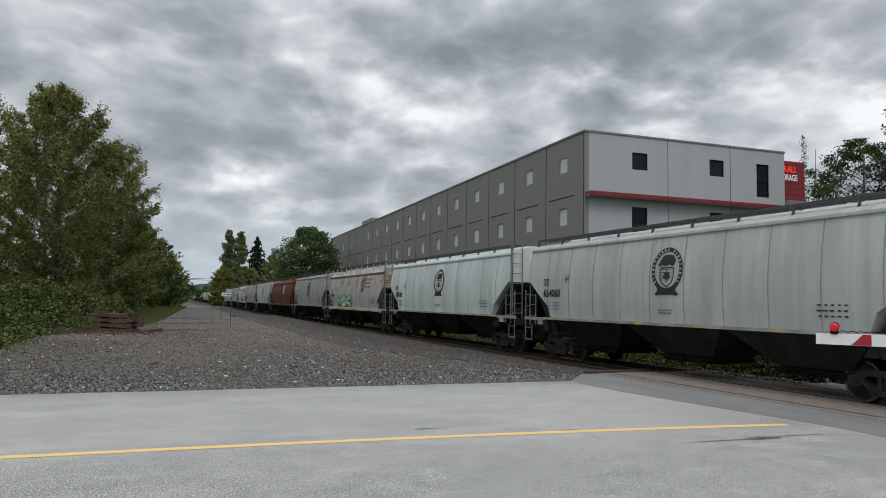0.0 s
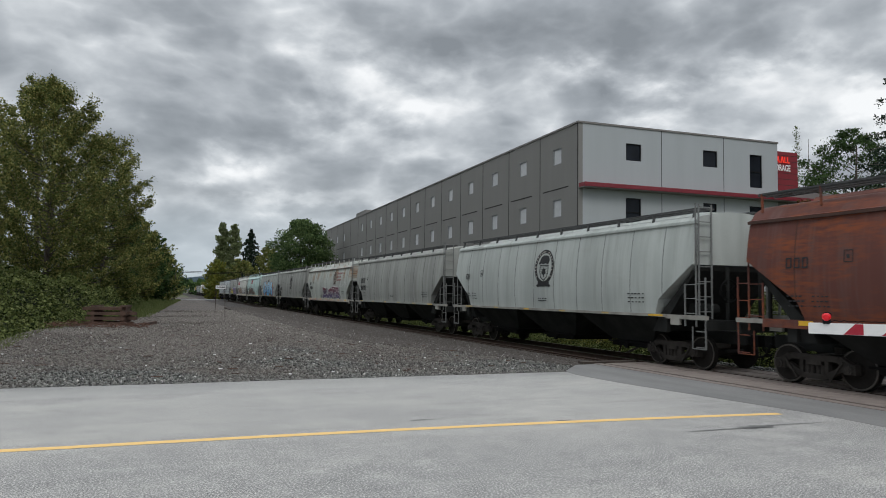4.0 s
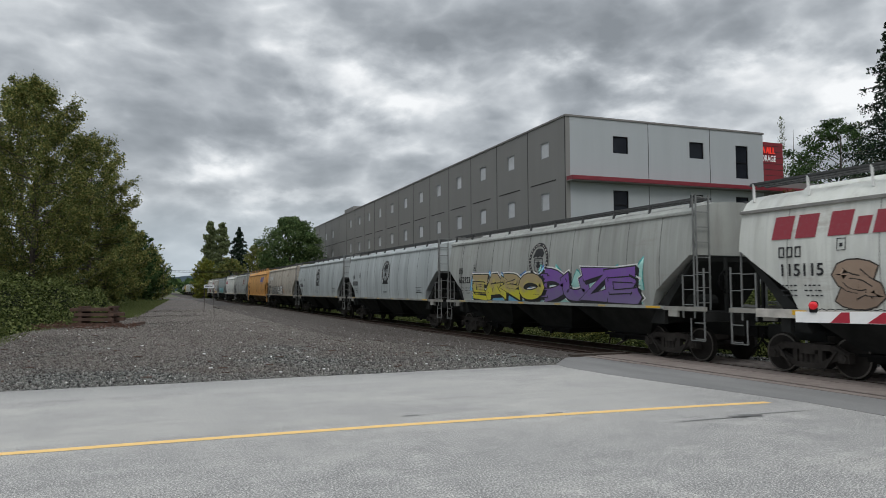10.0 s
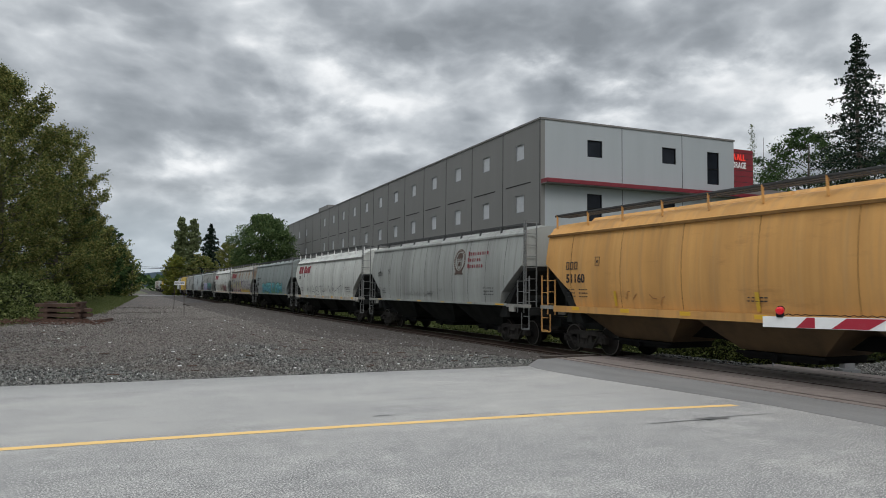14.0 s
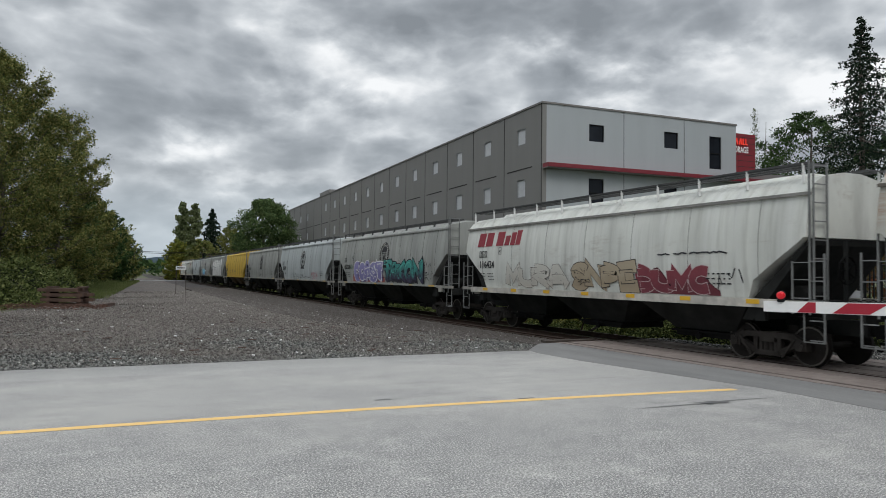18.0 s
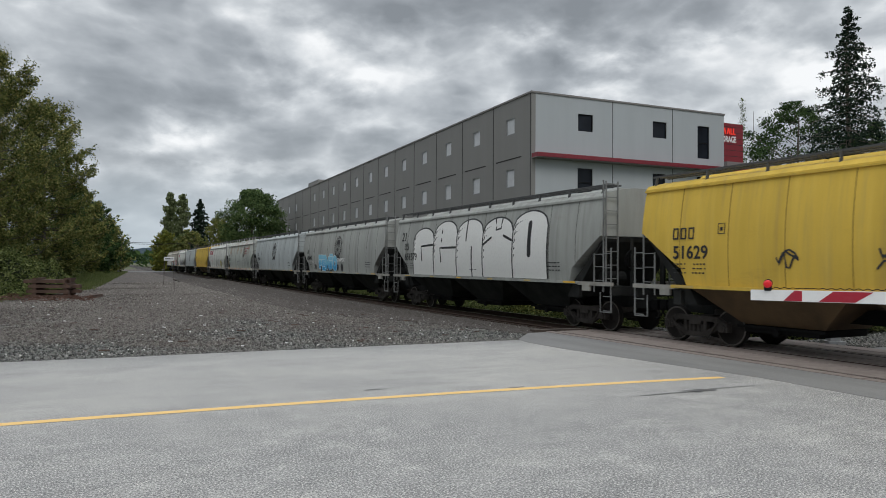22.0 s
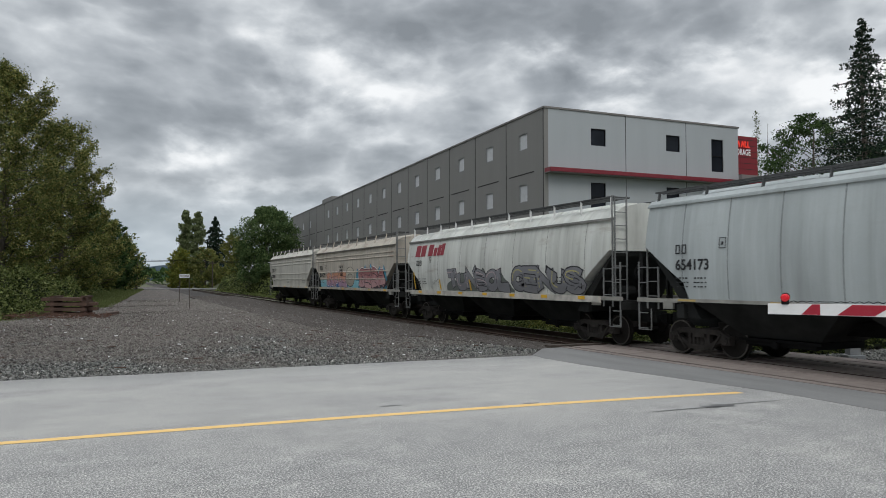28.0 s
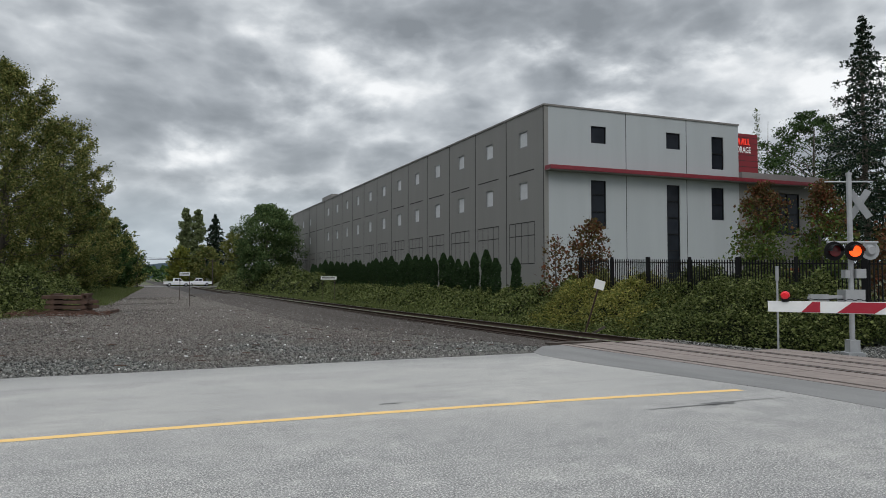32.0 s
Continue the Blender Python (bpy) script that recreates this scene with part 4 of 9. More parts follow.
def stones():
    """Loose stones, thickest along the road's edge and the track."""
    rng = np.random.default_rng(9)
    n = 120000
    y = 15.9 + 62 * rng.uniform(0, 1, n) ** 1.75
    u = rng.uniform(0, 1, n)
    x0 = np.array([yard_edge(b) - 0.5 for b in y])
    x1 = np.array([TRACK_X + off(b) - 3.1 - 2.2 * smooth01((b - 20) / 14) for b in y])
    x = x0 + (x1 - x0) * u
    keep = (y > 16.5 - 0.055 * (x + 1.6)) & (np.array([noise.noise((a * 0.22, b * 0.16, 4)) for a, b in zip(x, y)]) + 0.9 * u - 0.022 * (y - 16) + rng.normal(size=n) * 0.4 > -0.45)
    x, y = x[keep], y[keep]
    r = 0.019 + 0.024 * rng.uniform(0, 1, len(x)) ** 2 + 0.0009 * (y - 16)
    lay_stones("loose_stones", x, y, r, -0.085, M["stone"], "loose grey crushed stones", rng)
    # darker ballast stones on the shoulder of the track
    n = 60000
    y = 15.9 + 74 * rng.uniform(0, 1, n) ** 1.5
    wide = np.array([2.0 + 3.4 * smooth01((b - 17) / 14) for b in y])
    c = np.array([TRACK_X + off(b) for b in y])
    x = c - 1.45 - wide * rng.uniform(0, 1, n) ** 0.85
    far = y > 16.5
    x, y = x[far], y[far]
    r = 0.021 + 0.022 * rng.uniform(0, 1, len(x)) ** 2 + 0.0009 * (y - 16)
    lay_stones("ballast_stones", x, y, r, -0.075, M["stone_dark"], "dark brown-grey ballast stones", rng)
    # loose stones heaped round the far signal
    n = 11000
    x, y = rng.uniform(16.5, 22.5, n), rng.uniform(10.2, 17.5, n)
    ok = y > 10.75 - 0.108 * (x - 17.35)
    x, y = x[ok], y[ok]
    z = np.array([ground_z(a, b) for a, b in zip(x, y)]) + 0.10
    lay_stones("loose_stones", x, y, 0.02 + 0.03 * rng.uniform(0, 1, len(x)) ** 2, z, M["stone"], "loose grey stones round the signal mast", rng)
    gy2 = np.arange(9.2, 18.0, 0.35)
    tagged(new("gravel_verge", grid_sheet("gravel_verge", np.arange(16.5, 23.2, 0.4), gy2, lambda a, b: ground_z(a, b) + 0.09 + 0.03 * noise.noise((a, b, 0)), M["gravel"])), "grey gravel verge round the signal", "gravel", kind="structure")


stones()


# ---------------------------------------------------------------- the train
SPEED = 19.927
M["brand_brown"] = flat_paint("faded_brown_paint", (0.09, 0.055, 0.04), 0.6, 0.5)
# body colours: weathered greys, white, teal, tan, yellow, rust
PAINT = dict(
    grey=car_paint("railcar_grey", (0.455, 0.485, 0.46), 0.05, 0.35),
    pale=car_paint("railcar_pale_grey", (0.45, 0.485, 0.483), 0.03, 0.22),
    dull=car_paint("railcar_dull_grey", (0.36, 0.37, 0.345), 0.06, 0.55),
    old=car_paint("railcar_old_white", (0.50, 0.53, 0.49), 0.40, 0.5, rusty=(0.27, 0.12, 0.045), panels=True),
    white=car_paint("railcar_white", (0.66, 0.67, 0.62), 0.16, 0.4),
    teal=car_paint("railcar_mint", (0.52, 0.68, 0.65), 0.06, 0.3),
    tan=car_paint("railcar_tan", (0.50, 0.455, 0.385), 0.22, 0.6),
    orange=car_paint("railcar_orange", (0.66, 0.35, 0.115), 0.14, 0.35),
    light=car_paint("railcar_light_grey", (0.60, 0.66, 0.63), 0.03, 0.22),
    rusted=car_paint("railcar_rusted_white", (0.47, 0.475, 0.435), 0.60, 0.55, (0.16, 0.14, 0.11), (0.25, 0.105, 0.04), True),
    cream=car_paint("railcar_cream", (0.57, 0.55, 0.49), 0.12, 0.5),
    yellow=car_paint("railcar_yellow", (0.64, 0.43, 0.07), 0.08, 0.3),
    rust=car_paint("railcar_rust", (0.125, 0.05, 0.04), 0.50, 0.6, (0.15, 0.115, 0.105), (0.24, 0.07, 0.03)),
    blue=car_paint("railcar_blue_grey", (0.30, 0.335, 0.325), 0.06, 0.5),
)


def side_w(z, kind):
    """Half the body's width at a height: bellied, or nearly flat on the ribbed cars."""
    if kind == "round":
        return 1.60 - 0.22 * ((z - 2.5) / 1.5) ** 2
    if kind == "flat":
        return 1.60 - 0.19 * ((z - 2.35) / 1.6) ** 2
    return 1.60 - 0.07 * ((z - 2.6) / 1.5) ** 2


def hug(bm, kind, z):
    """Bend flat marks set at height z to the side's curve."""
    for v in bm.verts:
        v.co.y += side_w(v.co.z, kind) - side_w(z, kind)


def lower_edge(x, half):
    """The side's lower edge: cut up at both ends over the trucks."""
    d = half - abs(x)
    if d > 1.55:
        return 1.50
    if d > 1.38:
        return 1.50 + (1.55 - d) / 0.17 * 0.42
    if d > 0.06:
        return 1.92 + (1.38 - d) / 1.32 * 0.92
    return 2.86


def eave_z(kind):
    """Where the side meets the sloping edge of the roof."""
    return 4.0 if kind == "flat" else 3.80


def seams_of(half, kind):
    return [] if kind == "ribbed" else list(np.linspace(-half + 1.22, half - 1.36, 10 if kind == "flat" else 7))


def body_mesh(half, kind, paint):
    """The hopper body: sides drawn in a little at each seam, a sloping roof edge and a low roof."""
    seams = seams_of(half, kind)
    dent = 0.016 if kind == "flat" else 0.010
    st = {-half, half, *[q * (half - d) for q in (-1, 1) for d in (0.06, 0.4, 0.75, 1.1, 1.38, 1.42, 1.48, 1.55)]}
    for x in seams:
        st |= {round(x + d, 4) for d in (-0.30, -0.10, 0.0, 0.10, 0.30) if abs(x + d) < half - 0.01}
    st = sorted(st)
    bm = bm_new()
    rows = []
    top = eave_z(kind)
    for x in st:
        t = lower_edge(x, half)
        near = min([abs(x - q) for q in seams] or [9])
        pinch = dent * max(0.0, 1 - near / 0.30) ** 1.5
        sec = []
        for i in range(11):
            z = t + (top - t) * i / 10
            sec.append((side_w(z, kind) - pinch * math.sin(math.pi * min(1.0, max(0.0, (z - 1.5) / (top - 1.5)))) ** 0.5, z))
        w = side_w(top, kind)
        roof = [(w + 0.045, top + 0.01), (w + 0.04, top + 0.05), (w - 0.06, 4.15), (0.75, 4.28), (0.30, 4.33)] if kind == "flat" else [(w + 0.05, top), (w + 0.05, top + 0.05), (w - 0.02, top + 0.07), (w - 0.17, 4.06), (w - 0.42, 4.20), (0.30, 4.33)]
        sec = sec + roof
        rows.append([bm.verts.new((x, a, z)) for a, z in sec] + [bm.verts.new((x, -a, z)) for a, z in sec[::-1]])
    k = len(rows[0])
    for a, b in zip(rows, rows[1:]):
        for i in range(k):
            bm.faces.new((a[i], a[(i + 1) % k], b[(i + 1) % k], b[i]))
    bm.faces.new(rows[0])
    bm.faces.new(rows[-1][::-1])
    me = done(bm, "body", paint)
    for p in me.polygons:
        p.use_smooth = abs(p.normal.x) < 0.5
    me.set_sharp_from_angle(angle=radians(28))
    return me


def seam_mesh(x, sgn, half, kind, mat):
    """A weld seam down one side, straight up from the lower edge to the eave."""
    bm = bm_new()
    zs = np.linspace(lower_edge(x, half) + 0.02, eave_z(kind) - 0.02, 7)
    dent = 0.016 if kind == "flat" else 0.010
    wide = 0.011 if kind == "flat" else 0.008

    def at(z):
        return side_w(z, kind) - dent * math.sin(math.pi * min(1.0, max(0.0, (z - 1.5) / (eave_z(kind) - 1.5)))) ** 0.5
    for z0, z1 in zip(zs, zs[1:]):
        a, b = at(z0) * sgn, at(z1) * sgn
        e = 0.008 * sgn
        hexa(bm, [(-wide, a, z0), (wide, a, z0), (wide * 0.6, a + e, z0), (-wide * 0.6, a + e, z0)], [(-wide, b, z1), (wide, b, z1), (wide * 0.6, b + e, z1), (-wide * 0.6, b + e, z1)])
    return done(bm, "side_seam", mat)


def rib_mesh(z, sgn, half, kind, mat):
    bm = bm_new()
    d = 1.6 if z < 1.95 else 1.3 if z < 2.2 else 0.85 if z < 2.5 else 0.03
    w = side_w(z, kind) * sgn
    hexa(bm, [(-half + d, w, z - 0.04), (half - d, w, z - 0.04), (half - d, w + 0.032 * sgn, z - 0.018), (-half + d, w + 0.032 * sgn, z - 0.018)], [(-half + d, w, z + 0.04), (half - d, w, z + 0.04), (half - d, w + 0.032 * sgn, z + 0.018), (-half + d, w + 0.032 * sgn, z + 0.018)])
    return done(bm, "side_rib", mat)


# underbody colours: dirt, plus the shade below the sill painted in
DIRTY_SHADED_YELLOW = plain("dirty_shaded_yellow_underbody", (0.10, 0.062, 0.027), 0.8, vary=0.4, scale=1.2, relief=0.2)
SHADED_GRIME = plain("grimy_shaded_underbody", (0.027, 0.028, 0.027), 0.85, vary=0.4, scale=1.5, relief=0.2)
# darkened body paints: rib and eave shadow, with some dirt, put into the colour
SEAM_SHADE = {k: plain("shaded_seam_" + k, tuple(0.55 * q for q in c), 0.7, vary=0.25) for k, c in dict(grey=(0.25, 0.26, 0.245), pale=(0.30, 0.32, 0.31), dull=(0.17, 0.17, 0.16), old=(0.33, 0.31, 0.27), white=(0.42, 0.41, 0.38), teal=(0.28, 0.41, 0.40), tan=(0.27, 0.25, 0.21), orange=(0.36, 0.18, 0.04), yellow=(0.42, 0.27, 0.03), rust=(0.11, 0.05, 0.035), blue=(0.18, 0.21, 0.205), light=(0.34, 0.36, 0.35), rusted=(0.27, 0.24, 0.2), cream=(0.36, 0.33, 0.27)).items()}


def build_parts(half, kind, paint_name):
    """The pieces of one make of car, shared by all cars of that make, length and colour: name, mesh, place."""
    paint = PAINT[paint_name]
    P = []
    here = lambda x=0, y=0, z=0: pose(x, y, z)
    P.append(("body", body_mesh(half, kind, paint), here()))
    if kind == "ribbed":
        for z in (3.46, 3.24, 2.48, 2.04):
            for sgn in (-1, 1):
                P.append(("side_rib", rib_mesh(z, sgn, half, kind, paint), here()))
    else:
        made = {}
        for x in seams_of(half, kind):
            for sgn in (-1, 1):
                key = (round(lower_edge(x, half), 3), sgn)
                if key not in made:
                    made[key] = seam_mesh(x, sgn, half, kind, SEAM_SHADE[paint_name])
                P.append(("side_seam", made[key], here(x)))
    for sgn in (-1, 1):
        bm = bm_new()
        top = eave_z(kind)
        w = side_w(top, kind)
        y0, y1 = sorted((sgn * (w - 0.02), sgn * (w + (0.055 if kind == "flat" else 0.075))))
        box(bm, -half - 0.02, half + 0.02, y0, y1, top - 0.03, top + (0.012 if kind == "flat" else 0.035))
        P.append(("eave_rail", done(bm, "eave_rail", paint if kind == "flat" else SEAM_SHADE[paint_name]), here()))
    seg = (2 * half - 1.6) / 4
    bm = bm_new()
    hexa(bm, [(0.03, -0.32, 4.33), (seg - 0.03, -0.32, 4.33), (seg - 0.03, 0.32, 4.33), (0.03, 0.32, 4.33)], [(0.06, -0.22, 4.43), (seg - 0.06, -0.22, 4.43), (seg - 0.06, 0.22, 4.43), (0.06, 0.22, 4.43)])
    hatch = done(bm, "hatch_cover", paint)
    for i in range(4):
        P.append(("hatch_cover", hatch, here(-half + 0.8 + i * seg)))
    # running boards on brackets along both roof edges
    open_walk = kind == "round"
    bm = bm_new()
    zb = 4.38 if kind == "flat" else 4.46
    x = -half + 0.1
    while x < half - 0.1:
        box(bm, x, x + 0.05, -0.28, 0.28, zb, zb + 0.03)
        x += 0.16
    for dy in (-0.28, 0.0, 0.26):
        box(bm, -half + 0.1, half - 0.1, dy, dy + 0.025, zb - 0.012, zb + 0.035)
    board = done(bm, "running_board", M["grate"])
    bm = bm_new()
    if open_walk or kind == "ribbed":
        bar(bm, (0, 0.30 if kind == "round" else 0.40, 4.05), (0.03, 0.28, 4.50), 0.06, 0.03)
    else:
        bar(bm, (0, 0.31, 4.13), (0, 0.26, 4.38), 0.08, 0.03)
    brk = done(bm, "bracket", M["reflector_white"] if paint_name == "white" else paint if open_walk or kind == "ribbed" else M["grate"])
    for sgn in (-1, 1):
        P.append(("running_board", board, here(0, sgn * 1.0)))
        m = 11 if open_walk else 10
        for i in range(m):
            x = -half + 0.25 + (2 * half - 0.5) * i / (m - 1)
            P.append(("bracket", brk, pose(x, sgn * 1.0, 0, 0, 0, 0 if sgn > 0 else 180)))
        if open_walk:
            bm = bm_new()
            box(bm, -half + 0.15, half - 0.15, -0.02, 0.02, 4.48, 4.52)
            P.append(("handrail", done(bm, "handrail", paint if paint_name == "teal" else M["grate"]), here(0, sgn * 1.29)))
    # side sills with reflectors
    light = kind in ("flat", "round") and paint_name not in ("rust", "orange", "yellow", "tan", "dull", "blue")
    zl = 1.425 if kind == "flat" else 1.38 if kind == "ribbed" else 1.31
    for sgn in (-1, 1):
        bm = bm_new()
        y0, y1 = sorted((sgn * 1.53, sgn * 1.635))
        box(bm, -half + (0.5 if kind == "round" else 1.1), half - (0.5 if kind == "round" else 1.1), y0, y1, zl, 1.505)
        P.append(("side_sill", done(bm, "side_sill", (M["sill_white"] if kind == "round" else M["sill_dull"]) if light else paint), here()))
    cnt = 6 if kind != "round" else 7
    for i in range(cnt):
        for sgn in (-1, 1):
            x = -half + 1.15 + (2 * half - 3.0) * i / (cnt - 1)
            w = 0.6 if i in (0, cnt - 1) and kind == "flat" else 0.36
            bm = bm_new()
            y0, y1 = sorted((sgn * 1.63, sgn * 1.640))
            box(bm, 0, w, y0, y1, max(zl + 0.015, 1.385), 1.49)
            P.append(("reflector", done(bm, "reflector", M["reflector"] if kind == "round" or i % 3 == 0 else M["reflector_faded"]), here(x)))
    if paint_name in ("old", "rusted"):
        for sgn in (-1, 1):
            bm = bm_new()
            y0, y1 = sorted((sgn * 1.636, sgn * 1.641))
            x = -half + 1.9
            while x < half - 1.6:
                box(bm, x, x + 0.21, y0, y1, 1.345, 1.375)
                x += 0.42
            P.append(("red_strip", done(bm, "red_strip", M["brand_red"]), here()))
    # hoppers below the sill, with their gates
    hl = (2 * half - 3.0) / 3
    bm = bm_new()
    hexa(bm, [(hl * 0.26, -0.78, 0.60), (hl * 0.74, -0.78, 0.60), (hl * 0.74, 0.78, 0.60), (hl * 0.26, 0.78, 0.60)], [(0, -1.50, 1.5), (hl, -1.50, 1.5), (hl, 1.50, 1.5), (0, 1.50, 1.5)])
    hop = done(bm, "hopper", DIRTY_SHADED_YELLOW if paint_name in ("yellow", "orange") else SHADED_GRIME)
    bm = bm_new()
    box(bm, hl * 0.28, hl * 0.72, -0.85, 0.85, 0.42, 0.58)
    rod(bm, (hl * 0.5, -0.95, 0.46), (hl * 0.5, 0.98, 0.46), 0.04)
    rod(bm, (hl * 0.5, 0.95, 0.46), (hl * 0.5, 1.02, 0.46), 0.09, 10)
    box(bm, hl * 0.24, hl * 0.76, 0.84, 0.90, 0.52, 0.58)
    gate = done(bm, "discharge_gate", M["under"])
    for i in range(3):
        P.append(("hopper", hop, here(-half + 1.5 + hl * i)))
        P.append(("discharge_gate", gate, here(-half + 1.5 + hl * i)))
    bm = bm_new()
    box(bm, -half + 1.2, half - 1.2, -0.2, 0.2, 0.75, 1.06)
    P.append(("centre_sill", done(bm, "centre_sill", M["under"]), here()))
    # at both ends: slope sheet, end frame, coupler, ladders
    for sgn in (-1, 1):
        turn = pose(0, 0, 0, 0, 0, 0 if sgn > 0 else 180)
        bm = bm_new()
        pts = [(half - 0.03, 2.84), (half - 1.5, 1.5), (half - 1.8, 1.0), (half - 1.5, 1.0), (half - 0.08, 2.7)]
        slab(bm, [(x, -1.42, z) for x, z in pts], (0, 2.84, 0))
        P.append(("slope_sheet", done(bm, "slope_sheet", SHADED_GRIME), turn))
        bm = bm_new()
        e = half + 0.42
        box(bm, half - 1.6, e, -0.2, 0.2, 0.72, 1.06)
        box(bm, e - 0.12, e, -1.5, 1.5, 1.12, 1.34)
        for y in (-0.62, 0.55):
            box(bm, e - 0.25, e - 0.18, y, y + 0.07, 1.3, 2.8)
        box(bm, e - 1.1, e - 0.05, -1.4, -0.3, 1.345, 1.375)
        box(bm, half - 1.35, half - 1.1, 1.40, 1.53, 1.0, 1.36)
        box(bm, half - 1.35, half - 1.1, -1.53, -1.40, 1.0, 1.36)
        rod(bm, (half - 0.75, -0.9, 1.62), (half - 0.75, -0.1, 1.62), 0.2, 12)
        P.append(("end_frame", done(bm, "end_frame", SHADED_GRIME), turn))
        for y in (-1.54, 1.44):
            bm = bm_new()
            box(bm, half - 1.15, e - 0.02, y, y + 0.1, 1.385, 1.495)
            P.append(("end_sill", done(bm, "end_sill", M["sill_dull"]), turn))
            bm = bm_new()
            box(bm, half - 0.95, half - 0.60, y + 0.01, y + 0.09, 1.22, 1.384)
            P.append(("jacking_pad", done(bm, "jacking_pad", M["sill_dull"]), turn))
        bm = bm_new()
        box(bm, e, e + 0.24, -0.09, 0.09, 0.76, 0.95)
        box(bm, e + 0.16, e + 0.40, -0.17, 0.12, 0.70, 1.0)
        P.append(("coupler", done(bm, "coupler", M["under"]), turn))
        bm = bm_new()
        for j in range(4):
            f = lambda t: (e + 0.02 + 0.36 * t, 0.32, 0.82 - 0.36 * math.sin(math.pi * t * 0.6))
            rod(bm, f(j / 4), f((j + 1) / 4), 0.03, 5)
        P.append(("air_hose", done(bm, "air_hose", M["under"]), turn))
        lad = M["ladder"] if paint_name not in ("rust", "orange") else paint
        for side in (-1, 1):
            y = side * 1.5
            x0, x1, x2 = half + 0.36, half + 0.02, half - 0.40
            full = sgn == -1
            bm = bm_new()
            for x, zt in ((x0, 2.5), (x1, 4.5 if full else 2.9), (x2, 2.35)):
                bar(bm, (x, y, 0.62 if x == x0 else 1.2), (x, y, zt), 0.035, 0.035)
            for z in (0.66, 1.08, 1.5, 1.92, 2.34):
                bar(bm, (x0, y, z), (x1, y, z), 0.026, 0.026)
            for z in (1.55, 1.95, 2.32):
                bar(bm, (x1, y, z), (x2, y, z), 0.022, 0.022)
            xb = x0 - 0.48
            bar(bm, (x0, y, 0.62), (xb, y, 0.62), 0.03, 0.025)
            bar(bm, (xb, y, 0.62), (xb, y, 1.2), 0.026, 0.026)
            P.append(("side_ladder", done(bm, "side_ladder", lad), turn))
        if sgn == -1:
            for side in (-1, 1):
                bm = bm_new()
                y = side * 1.46
                x = half + 0.09
                for dy in (0.0, 0.44):
                    bar(bm, (x, y - side * dy, 1.4), (x, y - side * dy, 4.48), 0.035, 0.035)
                z = 1.6
                while z < 4.5:
                    bar(bm, (x, y, z), (x, y - side * 0.44, z), 0.026, 0.026)
                    z += 0.40
                P.append(("end_ladder", done(bm, "end_ladder", lad), turn))
    bm = bm_new()
    x = -half - 0.22
    for i in range(18):
        a, b = 2 * math.pi * i / 18, 2 * math.pi * (i + 1) / 18
        rod(bm, (x, 0.55 + 0.30 * math.cos(a), 2.15 + 0.30 * math.sin(a)), (x, 0.55 + 0.30 * math.cos(b), 2.15 + 0.30 * math.sin(b)), 0.022, 5)
    for i in range(5):
        a = 2 * math.pi * i / 5
        rod(bm, (x, 0.55, 2.15), (x, 0.55 + 0.3 * math.cos(a), 2.15 + 0.3 * math.sin(a)), 0.015, 4)
    box(bm, x + 0.03, x + 0.13, 0.42, 0.68, 1.95, 2.32)
    P.append(("brake_wheel", done(bm, "brake_wheel", M["under"]), here()))
    return P


